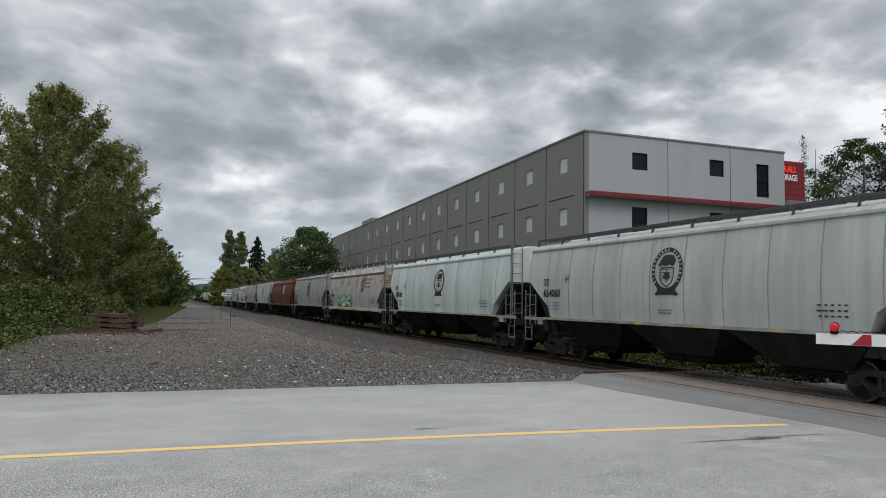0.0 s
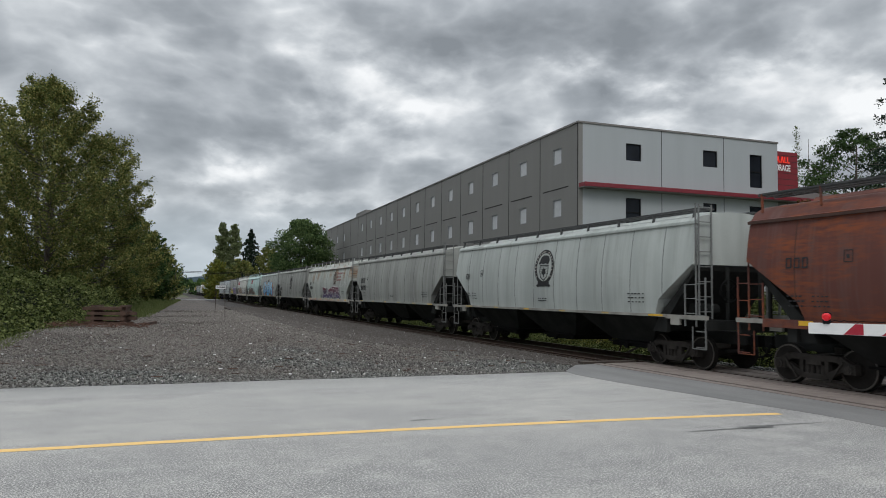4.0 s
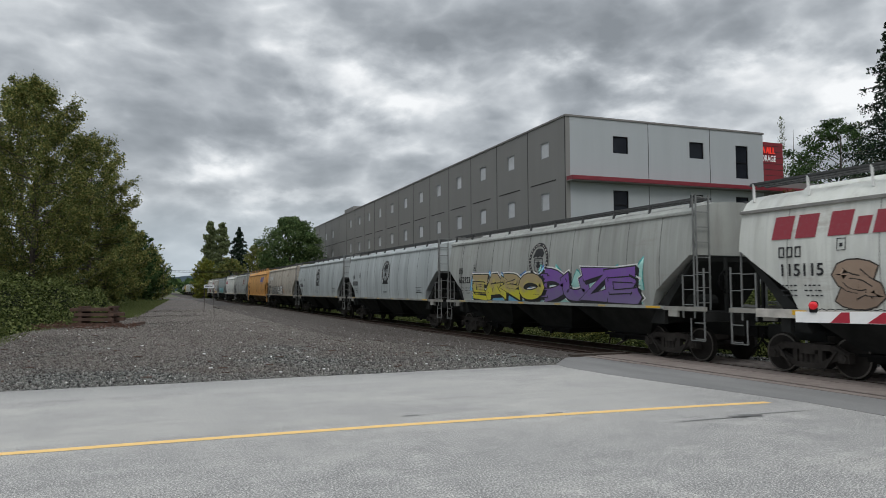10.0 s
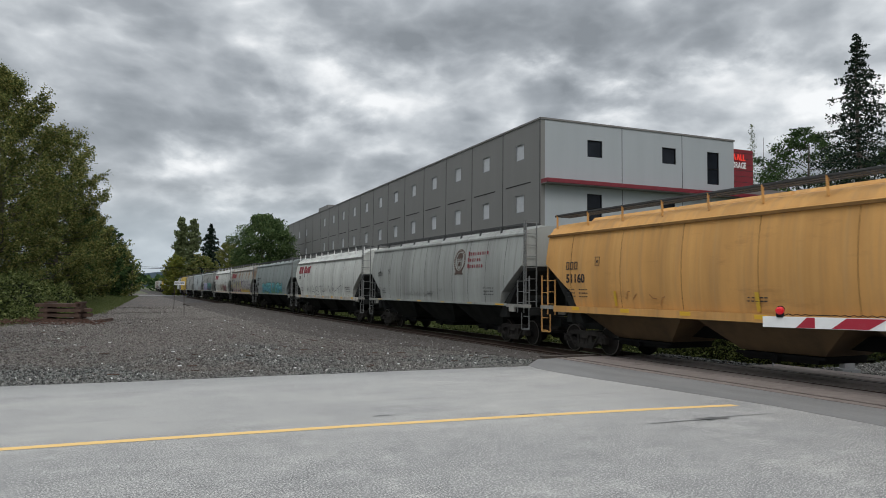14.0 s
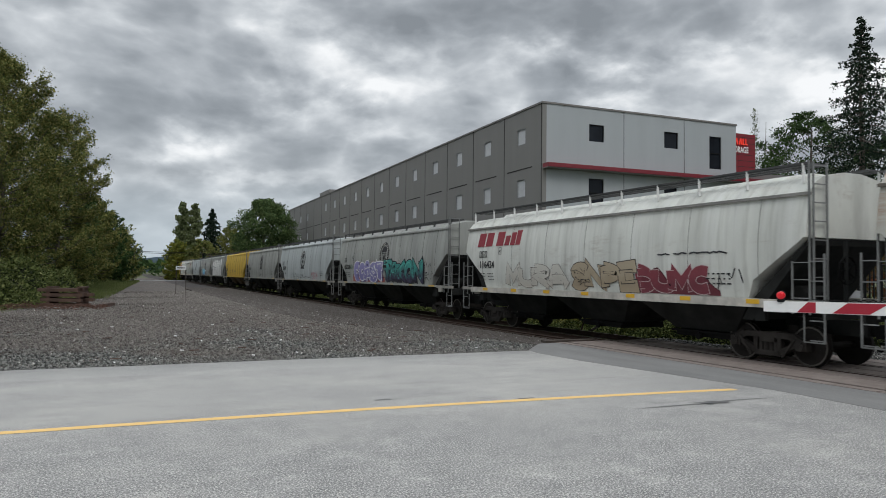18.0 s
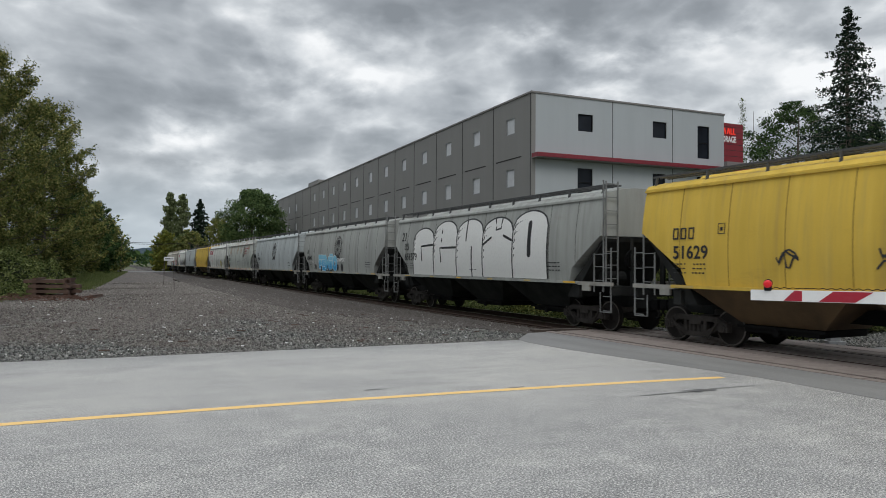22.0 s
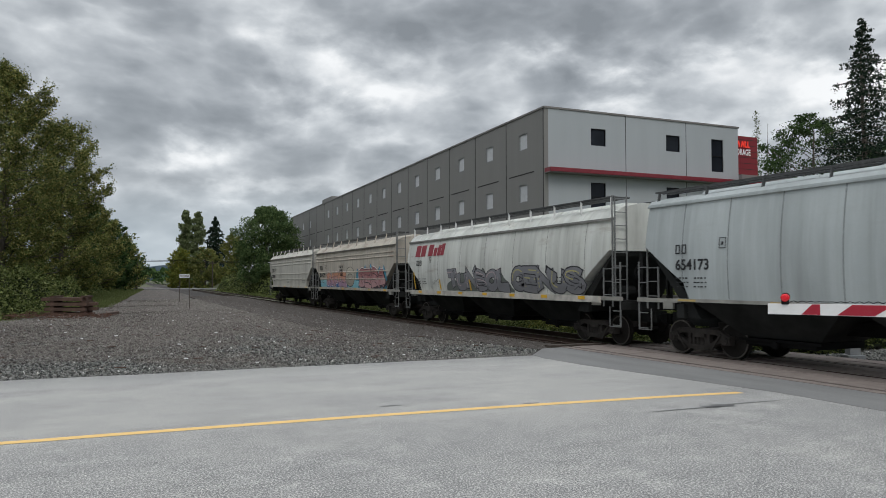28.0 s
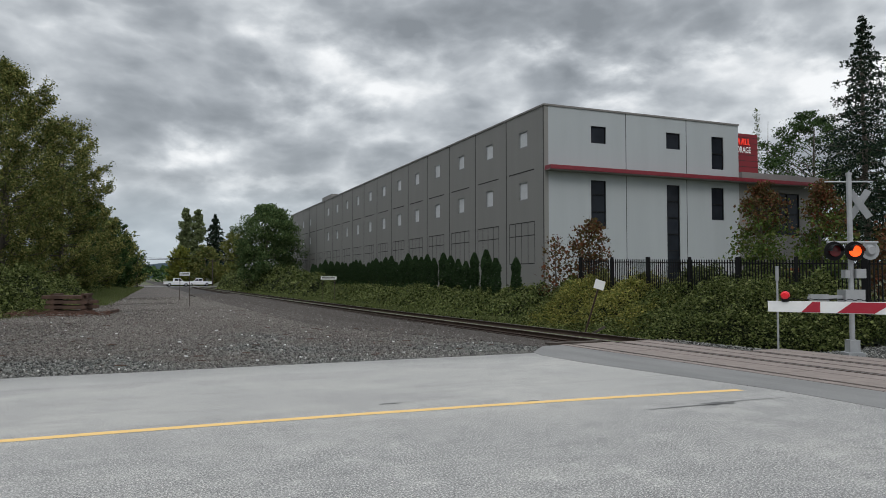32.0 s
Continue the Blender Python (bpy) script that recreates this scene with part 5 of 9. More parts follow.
def truck_meshes():
    bm = bm_new()
    y = 0.0
    # upper member, slopes down to both journal boxes; lower tension member
    for a, b, w, h in (((-0.62, y, 0.66), (0.62, y, 0.66), 0.15, 0.13), ((-0.62, y, 0.66), (-0.92, y, 0.50), 0.15, 0.16), ((0.62, y, 0.66), (0.92, y, 0.50), 0.15, 0.16),
                       ((-0.74, y, 0.48), (-0.30, y, 0.26), 0.14, 0.12), ((0.74, y, 0.48), (0.30, y, 0.26), 0.14, 0.12), ((-0.34, y, 0.25), (0.34, y, 0.25), 0.14, 0.12),
                       ((-0.32, y, 0.25), (-0.32, y, 0.66), 0.13, 0.10), ((0.32, y, 0.25), (0.32, y, 0.66), 0.13, 0.10)):
        bar(bm, a, b, w, h)
    for x in (-0.889, 0.889):
        box(bm, x - 0.14, x + 0.14, -0.09, 0.09, 0.36, 0.58)
        rod(bm, (x, y, 0.457), (x, y + 0.14, 0.457), 0.10, 10)
        rod(bm, (x, y + 0.14, 0.457), (x, y + 0.155, 0.457), 0.05, 8)
    for x in (-0.2, -0.07, 0.07, 0.2):
        rod(bm, (x, y, 0.31), (x, y, 0.50), 0.055, 8)
    bar(bm, (-0.75, 0.1, 0.62), (-0.42, 0.1, 0.18), 0.03, 0.05)
    bar(bm, (0.75, 0.1, 0.62), (0.42, 0.1, 0.18), 0.03, 0.05)
    frame_me = done(bm, "side_frame", M["truck"])
    bm = bm_new()
    box(bm, -0.2, 0.2, -1.1, 1.1, 0.50, 0.72)
    rod(bm, (0, 0, 0.7), (0, 0, 0.86), 0.26, 12)
    bol = done(bm, "truck", M["truck"])
    bm = bm_new()
    rod(bm, (0, -0.95, 0), (0, 0.95, 0), 0.08, 10)
    for sgn in (-1, 1):
        y = sgn * RAIL_OUT
        rod(bm, (0, y - 0.05, 0), (0, y + 0.05, 0), 0.445, 28)
        rod(bm, (0, y - sgn * 0.05, 0), (0, y - sgn * 0.075, 0), 0.475, 28)
        rod(bm, (0, y + sgn * 0.05, 0), (0, y + sgn * 0.10, 0), 0.15, 12, 0.11)
        for i in range(6):
            a = math.pi * i / 3
            rod(bm, (0.27 * math.cos(a), y + sgn * 0.05, 0.27 * math.sin(a)), (0.27 * math.cos(a), y + sgn * 0.056, 0.27 * math.sin(a)), 0.03, 6)
    count = len(bm.faces)
    for sgn in (-1, 1):
        y = sgn * (RAIL_OUT + 0.051)
        y0, y1 = sorted((y, y + sgn * 0.004))
        ring(bm, (0, 0), 0.405, 0.443, y0, y1, 28)
    for i, f in enumerate(bm.faces):
        f.material_index = int(i >= count)
    axle = done(bm, "wheelset", M["wheel"])
    axle.materials.append(M["tread"])
    return frame_me, bol, axle


TRUCK = truck_meshes()
MAKES = {}
CARS = []
WHEELS = []


def emblem(car, x, z, r, kind, mat, colour="round black emblem with a shield"):
    """A round crest: ring, shield, a rounded animal above it and a ribbon below."""
    y = side_w(z, kind) + 0.012
    bm = bm_new()
    ring(bm, (x, z), r * 0.80, r, y - 0.008, y, 40)
    letters = bm_new()
    for k in range(21):
        a = math.pi * (-0.20 + 1.40 * k / 20)
        c, q = math.cos(a), math.sin(a)
        if k == 11:
            continue
        bar(letters, (x + 0.84 * r * c, y + 0.002, z + 0.84 * r * q), (x + 0.945 * r * c, y + 0.002, z + 0.945 * r * q), 0.006, (0.07, 0.035, 0.055)[k % 3] * r)
    shield = [(-0.44, 0.10), (0.44, 0.10), (0.44, -0.3), (0.3, -0.58), (0, -0.75), (-0.3, -0.58), (-0.44, -0.3)]
    for k, (u, v) in enumerate(shield):
        u2, v2 = shield[(k + 1) % len(shield)]
        bar(bm, (x - u * r, y - 0.004, z + v * r), (x - u2 * r, y - 0.004, z + v2 * r), 0.006, 0.05 * r)
    for k in range(4):
        bar(bm, (x - 0.4 * r, y - 0.004, z + (0.02 - k * 0.13) * r), (x + 0.4 * r, y - 0.004, z + (0.02 - k * 0.13) * r), 0.005, 0.018 * r)
    leaf = [(0, 0.0), (0.07, -0.13), (0.19, -0.1), (0.15, -0.25), (0.25, -0.3), (0.1, -0.42), (0.03, -0.42), (0.03, -0.55), (-0.03, -0.55), (-0.03, -0.42), (-0.1, -0.42), (-0.25, -0.3), (-0.15, -0.25), (-0.19, -0.1), (-0.07, -0.13)]
    slab(bm, [(x - u * r, y - 0.004, z + v * r) for u, v in leaf], (0, 0.006, 0))
    hump = [(-0.48, 0.16), (-0.3, 0.24), (-0.1, 0.16), (0.15, 0.24), (0.3, 0.16), (0.45, 0.2), (0.56, 0.42), (0.45, 0.5), (0.42, 0.62), (0.2, 0.66), (-0.1, 0.68), (-0.34, 0.58), (-0.46, 0.4), (-0.6, 0.2)]
    slab(bm, [(x - u * r, y - 0.006, z + v * r) for u, v in hump], (0, 0.006, 0))
    rib = [(-0.78, -1.06), (-0.60, -0.96), (-0.58, -0.82), (-0.45, -0.88), (0.45, -0.88), (0.58, -0.82), (0.60, -0.96), (0.78, -1.06), (0.6, -1.14), (0.48, -1.10), (-0.48, -1.10), (-0.6, -1.14)]
    slab(bm, [(x - u * r, y - 0.002, z + v * r) for u, v in rib], (0, 0.006, 0))
    hug(bm, kind, z)
    hug(letters, kind, z)
    o = part("emblem", bm, mat, car, colour)
    tagged(part("emblem_lettering", letters, M["sill_white"] if mat != M["reflector_white"] else M["brand_brown"], o), "pale illegible lettering round the ring", kind="stuff")


def stencil(car, half, number, kind, size=0.38, mat=None, z=2.66, d=1.15, marks=2):
    """Short bars for the owner's initials, the car's number below, and rows of small print as bars."""
    mat = mat or M["mark"]
    x = half - d
    y = side_w(z, kind) + 0.016
    bm = bm_new()
    for i in range(marks):
        xa = x - i * size * 0.56
        za, zb, wide, st = z + 0.06, z + 0.06 + size * 0.64, 0.40 * size, 0.085 * size
        box(bm, xa - wide, xa - wide + st, y - 0.004, y, za, zb)
        box(bm, xa - st, xa, y - 0.004, y, za, zb)
        box(bm, xa - wide + st, xa - st, y - 0.004, y, za, za + st)
        box(bm, xa - wide + st, xa - st, y - 0.004, y, zb - st, zb)
    hug(bm, kind, z)
    tagged(part("owner_mark", bm, mat, car), "black stencilled mark", kind="stuff")
    if number:
        word(number, size, mat, car, (x, y, z - size * 0.92), True, "black stencilled car number", 0.006, "car_number", kind)
    bm = bm_new()
    rng = random.Random(number)
    for r in range(3):
        zz = 2.02 - r * 0.11
        yy = side_w(zz, kind) + 0.012
        for c in range(2):
            xa = x - c * 0.62 + rng.uniform(-0.03, 0.03)
            for k in range(4):
                box(bm, xa - 0.085 - k * 0.11, xa - k * 0.11 - rng.uniform(0, 0.04), yy - 0.004, yy, zz, zz + 0.032)
    for r in range(3):
        zz = 2.05 - r * 0.12
        yy = side_w(zz, kind) + 0.012
        for q in range(5):
            xa = -half + 2.0 + 0.16 * q
            box(bm, xa, xa + rng.uniform(0.06, 0.13), yy - 0.004, yy, zz, zz + 0.035)
    zz, yy = 1.86, side_w(1.9, kind) + 0.012
    for r in range(2):
        for q in range(5):
            box(bm, -0.3 + 0.12 * q, -0.3 + 0.12 * q + rng.uniform(0.05, 0.10), yy - 0.004, yy, zz - r * 0.08, zz - r * 0.08 + 0.028)
    tagged(part("small_print", bm, mat, car), "small illegible stencilled lines", kind="stuff")
    bm = bm_new()
    xa, zz = x - 1.45, 2.76
    yy = side_w(zz, kind) + 0.012
    for q in ((xa, xa + 0.015, zz, zz + 0.26), (xa - 0.19, xa - 0.175, zz, zz + 0.26), (xa - 0.175, xa, zz, zz + 0.015), (xa - 0.175, xa, zz + 0.245, zz + 0.26), (xa - 0.12, xa - 0.05, zz + 0.08, zz + 0.16)):
        box(bm, q[0], q[1], yy - 0.004, yy, q[2], q[3])
    hug(bm, kind, zz)
    part("clearance_box", bm, mat, car)


# ---------------------------------------------------------------- graffiti
def arc(cx, cy, rx, ry, a0, a1, n=9):
    return [(cx + rx * math.cos(radians(a0 + (a1 - a0) * i / n)), cy + ry * math.sin(radians(a0 + (a1 - a0) * i / n))) for i in range(n + 1)]


STROKES = dict(
    A=[[(0, 0), (0.4, 1), (0.6, 1), (1, 0)], [(0.2, 0.36), (0.8, 0.36)]], B=[[(0.05, 0), (0.05, 1)], arc(0.1, 0.75, 0.7, 0.25, 90, -90), arc(0.1, 0.25, 0.85, 0.25, 90, -90)],
    C=[arc(0.55, 0.5, 0.5, 0.5, 60, 300)], D=[[(0.05, 0), (0.05, 1)], arc(0.1, 0.5, 0.85, 0.5, 90, -90)], E=[[(0.95, 1), (0.05, 1), (0.05, 0), (0.95, 0)], [(0.05, 0.5), (0.75, 0.5)]],
    F=[[(0.95, 1), (0.05, 1), (0.05, 0)], [(0.05, 0.52), (0.75, 0.52)]], G=[arc(0.5, 0.5, 0.5, 0.5, 50, 320) + [(0.95, 0.42), (0.55, 0.42)]], I=[[(0.5, 0), (0.5, 1)]],
    K=[[(0.05, 0), (0.05, 1)], [(0.95, 1), (0.1, 0.5), (0.95, 0)]], L=[[(0.05, 1), (0.05, 0), (0.9, 0)]], M=[[(0, 0), (0.1, 1), (0.5, 0.35), (0.9, 1), (1, 0)]],
    N=[[(0.05, 0), (0.05, 1), (0.95, 0), (0.95, 1)]], O=[arc(0.5, 0.5, 0.47, 0.5, 0, 360, 14)], P=[[(0.05, 0), (0.05, 1)], arc(0.1, 0.72, 0.8, 0.28, 90, -90)],
    R=[[(0.05, 0), (0.05, 1)], arc(0.1, 0.74, 0.75, 0.26, 90, -90) + [(0.9, 0)]], S=[arc(0.5, 0.75, 0.42, 0.25, 20, 270, 8) + arc(0.5, 0.25, 0.45, 0.25, 90, -160, 8)],
    T=[[(0, 1), (1, 1)], [(0.5, 1), (0.5, 0)]], U=[[(0.05, 1)] + arc(0.5, 0.35, 0.45, 0.35, 180, 360) + [(0.95, 1)]], W=[[(0, 1), (0.2, 0), (0.5, 0.65), (0.8, 0), (1, 1)]],
    X=[[(0, 0), (1, 1)], [(0, 1), (1, 0)]], Y=[[(0, 1), (0.5, 0.5), (1, 1)], [(0.5, 0.5), (0.5, 0)]], H=[[(0.05, 0), (0.05, 1)], [(0.95, 0), (0.95, 1)], [(0.05, 0.5), (0.95, 0.5)]], J=[[(0.9, 1), (0.9, 0.3)] + arc(0.5, 0.3, 0.4, 0.3, 0, -170)],
    V=[[(0, 1), (0.5, 0), (1, 1)]], Z=[[(0, 1), (1, 1), (0, 0), (1, 0)]],
)
SPRAY = {}


def spray(colour, worn=0.3):
    key = tuple(round(c, 3) for c in colour)
    if key not in SPRAY:
        SPRAY[key] = flat_paint("spray_paint", colour, 0.5, worn)
    return SPRAY[key]


class Painter:
    """Lays flat strokes of paint on a car's side, each a hair above the last."""

    def __init__(self, kind, lift):
        self.kind, self.lift, self.v, self.f = kind, lift, [], []

    def at(self, x, z):
        z = max(1.515, z)
        return (x, side_w(z, self.kind) + self.lift, z)

    def quad(self, a, b, c, d):
        k = len(self.v)
        self.v += [self.at(*a), self.at(*b), self.at(*c), self.at(*d)]
        self.f += [(k, k + 1, k + 2), (k, k + 2, k + 3)]
        self.lift += 0.00001

    def stroke(self, pts, w, butt=False, nib=0.0):
        """A ribbon along a line; with a nib it is thinner across, like a chisel-tipped brush."""
        out = []
        for (x0, z0), (x1, z1) in zip(pts, pts[1:]):
            n = max(1, int(math.hypot(x1 - x0, z1 - z0) / 0.25))
            out += [(x0 + (x1 - x0) * i / n, z0 + (z1 - z0) * i / n) for i in range(n)]
        out.append(pts[-1])
        edge = []
        for k in range(len(out)):
            (x0, z0), (x1, z1) = out[max(0, k - 1)], out[min(len(out) - 1, k + 1)]
            L = math.hypot(x1 - x0, z1 - z0) or 1
            ux, uz = (x1 - x0) / L, (z1 - z0) / L
            ww = w * (1 - nib * abs(ux)) / 2
            x, z = out[k]
            edge.append(((x - uz * ww, z + ux * ww), (x + uz * ww, z - ux * ww)))
        for (a, b), (c, d) in zip(edge, edge[1:]):
            self.quad(a, b, d, c)
        if not butt:
            for x, z in (pts[0], pts[-1]):
                self.dot(x, z, w / 2 * (1 - nib * 0.6), 8)

    def block(self, pts, w, grow=0.0, flare=1.25, slant=0.0):
        """A broad stroke with square mitred corners, wider towards its ends; grow makes it larger all round."""
        closed = math.hypot(pts[0][0] - pts[-1][0], pts[0][1] - pts[-1][1]) < 0.02
        if closed:
            pts = pts[:-1] + [pts[0]]
        n = len(pts)
        unit = []
        for (x0, z0), (x1, z1) in zip(pts, pts[1:]):
            L = math.hypot(x1 - x0, z1 - z0) or 1e-6
            unit.append(((x1 - x0) / L, (z1 - z0) / L, L))
        total = sum(u[2] for u in unit)
        rows, run = [], 0.0
        for k in range(n):
            a = unit[k - 1] if k > 0 else (unit[-1] if closed else unit[0])
            b = unit[k] if k < n - 1 else (unit[0] if closed else unit[-1])
            nx, nz = -(a[1] + b[1]), a[0] + b[0]
            ln = math.hypot(nx, nz) or 1e-6
            nx, nz = nx / ln, nz / ln
            sc = min(1.7, 1 / max(0.4, nx * -a[1] + nz * a[0]))
            x, z = pts[k]
            f = 1.0 if closed else 1 + (flare - 1) * abs(2 * run / total - 1) ** 2
            half_w = (w * f / 2 + grow) * sc
            ex = 0.0
            if not closed and k in (0, n - 1):
                d = -1 if k == 0 else 1
                ex = d * (grow + w * 0.12)
            rows.append((x, z, nx * half_w, nz * half_w, b[0] * ex, b[1] * ex, b[0] * slant * half_w if ex else 0.0, b[1] * slant * half_w if ex else 0.0))
            if k < n - 1:
                run += unit[k][2]
        for p, q in zip(rows, rows[1:]):
            m = max(1, int(math.hypot(q[0] - p[0], q[1] - p[1]) / 0.25))
            ends = [[(r[0] + r[4] + e * (r[2] + r[6]), r[1] + r[5] + e * (r[3] + r[7])) for e in (1, -1)] for r in (p, q)]
            for i in range(m):
                c = [[tuple(ends[0][e][j] + (ends[1][e][j] - ends[0][e][j]) * f for j in (0, 1)) for e in (0, 1)] for f in (i / m, (i + 1) / m)]
                self.quad(c[0][0], c[0][1], c[1][1], c[1][0])

    def spike(self, p, q, w, long=0.75, bend=0.0):
        """A pointed end that flares out of a stroke running from q to p."""
        (x1, z1), (x0, z0) = p, q
        L = math.hypot(x1 - x0, z1 - z0) or 1
        ux, uz = (x1 - x0) / L, (z1 - z0) / L
        k = len(self.v)
        self.v += [self.at(x1 - uz * w * 0.62, z1 + ux * w * 0.62), self.at(x1 + uz * w * 0.62, z1 - ux * w * 0.62), self.at(x1 + (ux - uz * bend) * w * long, z1 + (uz + ux * bend) * w * long)]
        self.f += [(k, k + 1, k + 2)]
        self.lift += 0.00001

    def dot(self, x, z, r, n=10, rz=None):
        k = len(self.v)
        self.v += [self.at(x + r * math.cos(2 * math.pi * i / n), z + (rz or r) * math.sin(2 * math.pi * i / n)) for i in range(n)]
        self.f += [(k, k + i, k + i + 1) for i in range(1, n - 1)]
        self.lift += 0.00002

    def put(self, name, mat, parent, label=""):
        if not self.v:
            return None
        o = new(name, from_arrays(name, self.v, self.f, mat))
        o.parent = parent
        tagged(o, label, kind="stuff")
        return o


def spray_blend(high, low, z0, z1):
    """Sprayed paint that fades from one colour at the top of the letters to another at their foot, a little cloudy."""
    key = (tuple(high), tuple(low), round(z0, 2), round(z1, 2))
    if key not in SPRAY:
        m, n, b = material("spray_blend", 0.5)
        co = coords(n)
        sep = n.add("ShaderNodeSeparateXYZ")
        n.link(co, sep.inputs[0])
        f = n.math("DIVIDE", n.math("SUBTRACT", sep.outputs[2], z0), z1 - z0)
        f = n.math("ADD", f, n.math("MULTIPLY", n.math("SUBTRACT", n.noise(co, 2.6, 4, 0.6), 0.5), 1.5))
        c = n.ramp(f, [(0.22, tuple(low)), (0.72, tuple(high))])
        worn = n.ramp(n.noise(co, 13.0, 5), [(0.55, (0, 0, 0)), (0.75, (0.3, 0.3, 0.3))])
        n.link(n.mix(worn, c, tuple(q * 0.6 + 0.08 for q in high)), b.inputs["Base Color"])
        SPRAY[key] = m
    return SPRAY[key]


def graffiti(car, half, kind, text, d, width, z0, z1, fill, line, seed, fat=0.34, edge=0.035, cloud=None, shine=None, low=None, keyline=None, cloud_edge=None, wild=1.0, label="painted graffiti letters", shadow=None, flames=True):
    """Fat sprayed letters that crowd one another: flames of background paint, a pale key line, a thrown block shadow,
    a dark outline and a fill that fades downwards, with a few highlights. d: metres from the car's far end."""
    rng = random.Random(seed)
    z0 = max(z0, 1.53)
    h = z1 - z0
    n = len(text)
    step = width / n
    solid = fill is not None
    w = min(fat * 1.12 * step, 0.30 * h) if solid else 0.001
    back2, back, rim, drop = Painter(kind, 0.007), Painter(kind, 0.009), Painter(kind, 0.011), Painter(kind, 0.0125)
    out, ink, hi = (Painter(kind, 0.014) for _ in range(3))
    x_left = half - d
    if cloud:
        # a wavy band behind the letters, and pointed tongues that rise between them
        cols = max(10, int(width / 0.12))
        tops = [z0 + h * (0.62 + 0.20 * math.sin(k * 0.55 + seed) + 0.10 * math.sin(k * 1.3 + seed)) for k in range(cols + 1)]
        for grow, who in ((0.05, back2), (0.0, back)):
            for k in range(cols):
                xa, xb = x_left + 0.25 - (width + 0.5) * k / cols, x_left + 0.25 - (width + 0.5) * (k + 1) / cols
                fa = min(1.0, 4 * min(k, cols - k) / cols + 0.25), min(1.0, 4 * min(k + 1, cols - k - 1) / cols + 0.25)
                for q in range(3):
                    za = [z0 + (tops[k] * 1 + grow - z0) * fa[0] * (q + e) / 3 for e in (0, 1)]
                    zb = [z0 + (tops[k + 1] + grow - z0) * fa[1] * (q + e) / 3 for e in (0, 1)]
                    who.quad((xa, za[0]), (xb, zb[0]), (xb, zb[1]), (xa, za[1]))
                    who.lift -= 0.00001
        for k in range(n + 1 if flames else 0):
            x = x_left - step * k + rng.uniform(-0.15, 0.15) * step
            tip, wide, side = z1 + h * rng.uniform(-0.12, 0.14), step * rng.uniform(0.22, 0.42), rng.uniform(-0.4, 0.4) * step
            for grow, who in ((0.05, back2), (0.0, back)):
                for q in range(5):
                    f0, f1 = q / 5, (q + 1) / 5
                    zz = lambda f: z0 + 0.35 * h + (tip + grow * 1.6 - z0 - 0.35 * h) * f
                    ww = lambda f: (wide + grow) * (1 - f) ** 0.7
                    xx = lambda f: x - side * f * f
                    who.quad((xx(f0) + ww(f0), zz(f0)), (xx(f0) - ww(f0), zz(f0)), (xx(f1) - ww(f1), zz(f1)), (xx(f1) + ww(f1), zz(f1)))
    for i, ch in enumerate(text):
        base = 0.014 + 0.0026 * i
        lw = step * rng.uniform(1.22, 1.40) if solid else step * 0.85
        xl = x_left - i * step + (lw - step) / 2
        zz0, zz1 = z0 + w / 2 + edge, z1 - w / 2 - edge - rng.uniform(0, 0.10) * h * wild
        tilt, bend, ph = rng.uniform(-0.12, 0.12) * wild, rng.uniform(-0.08, 0.08) * wild, rng.uniform(0, 6.28)
        m = lambda u, v: (xl - w / 2 - (u + bend * math.sin(math.pi * v)) * max(0.05, lw - w) - tilt * (v - 0.5) * h, zz0 + (v + 0.04 * wild * math.sin(3 * u + ph)) * (zz1 - zz0))
        lines = [[m(*q) for q in st] for st in STROKES.get(ch, STROKES["O"])]
        for idx, p in enumerate(lines):
            if not solid:
                out.stroke(p, edge * 2)
                continue
            # each stroke of a letter lies over the one before, with its own outline
            lift = base + 0.0010 * idx
            out.lift, ink.lift, hi.lift = lift, lift + 0.0005, lift + 0.0008
            shape, fl, sl = p, rng.uniform(1.1, 1.5), rng.uniform(-0.35, 0.35) * wild
            if keyline:
                rim.block(shape, w, edge + 0.045, fl, sl)
            if shadow:
                for k in range(4):
                    drop.block([(x - 0.03 * (k + 1), z - 0.024 * (k + 1)) for x, z in shape], w, edge, fl, sl)
            out.block(shape, w, edge, fl, sl)
            ink.block(shape, w, 0.0, fl, sl)
            if len(shape) <= 5 and rng.random() < 0.3 * wild:
                a, b = rng.choice(((shape[0], shape[1]), (shape[-1], shape[-2])))
                L, bd = rng.uniform(0.45, 0.8), rng.uniform(-0.9, 0.9)
                if keyline:
                    rim.spike(a, b, w * 1.3 + 2 * edge + 0.09, L + 0.1, bd)
                out.spike(a, b, w * 1.3 + 2 * edge, L + 0.08, bd)
                ink.spike(a, b, w * 1.3 * 0.9, L, bd)
            if shine:
                q = shape[: max(2, len(shape) // 2)]
                (xa, za), (xb, zb) = q[0], q[-1]
                hi.stroke([(x + w * 0.22, z + w * 0.16) for x, z in (q if len(q) > 2 else [(xa, za), (xa + (xb - xa) * 0.6, za + (zb - za) * 0.6)])], w * 0.13)
                x, z = shape[rng.randrange(len(shape))]
                hi.dot(x + w * 0.1, z + w * 0.1, w * 0.10, 6)
    g = out.put("graffiti", spray(line), car, label)
    if solid:
        if keyline:
            rim.put("graffiti_keyline", spray(keyline), g)
        if shadow:
            drop.put("graffiti_shade", spray(shadow), g)
        ink.put("graffiti_fill", spray_blend(fill, low or tuple(c * 0.62 for c in fill), z0, z1), g)
        if shine:
            hi.put("graffiti_shine", spray(shine), g)
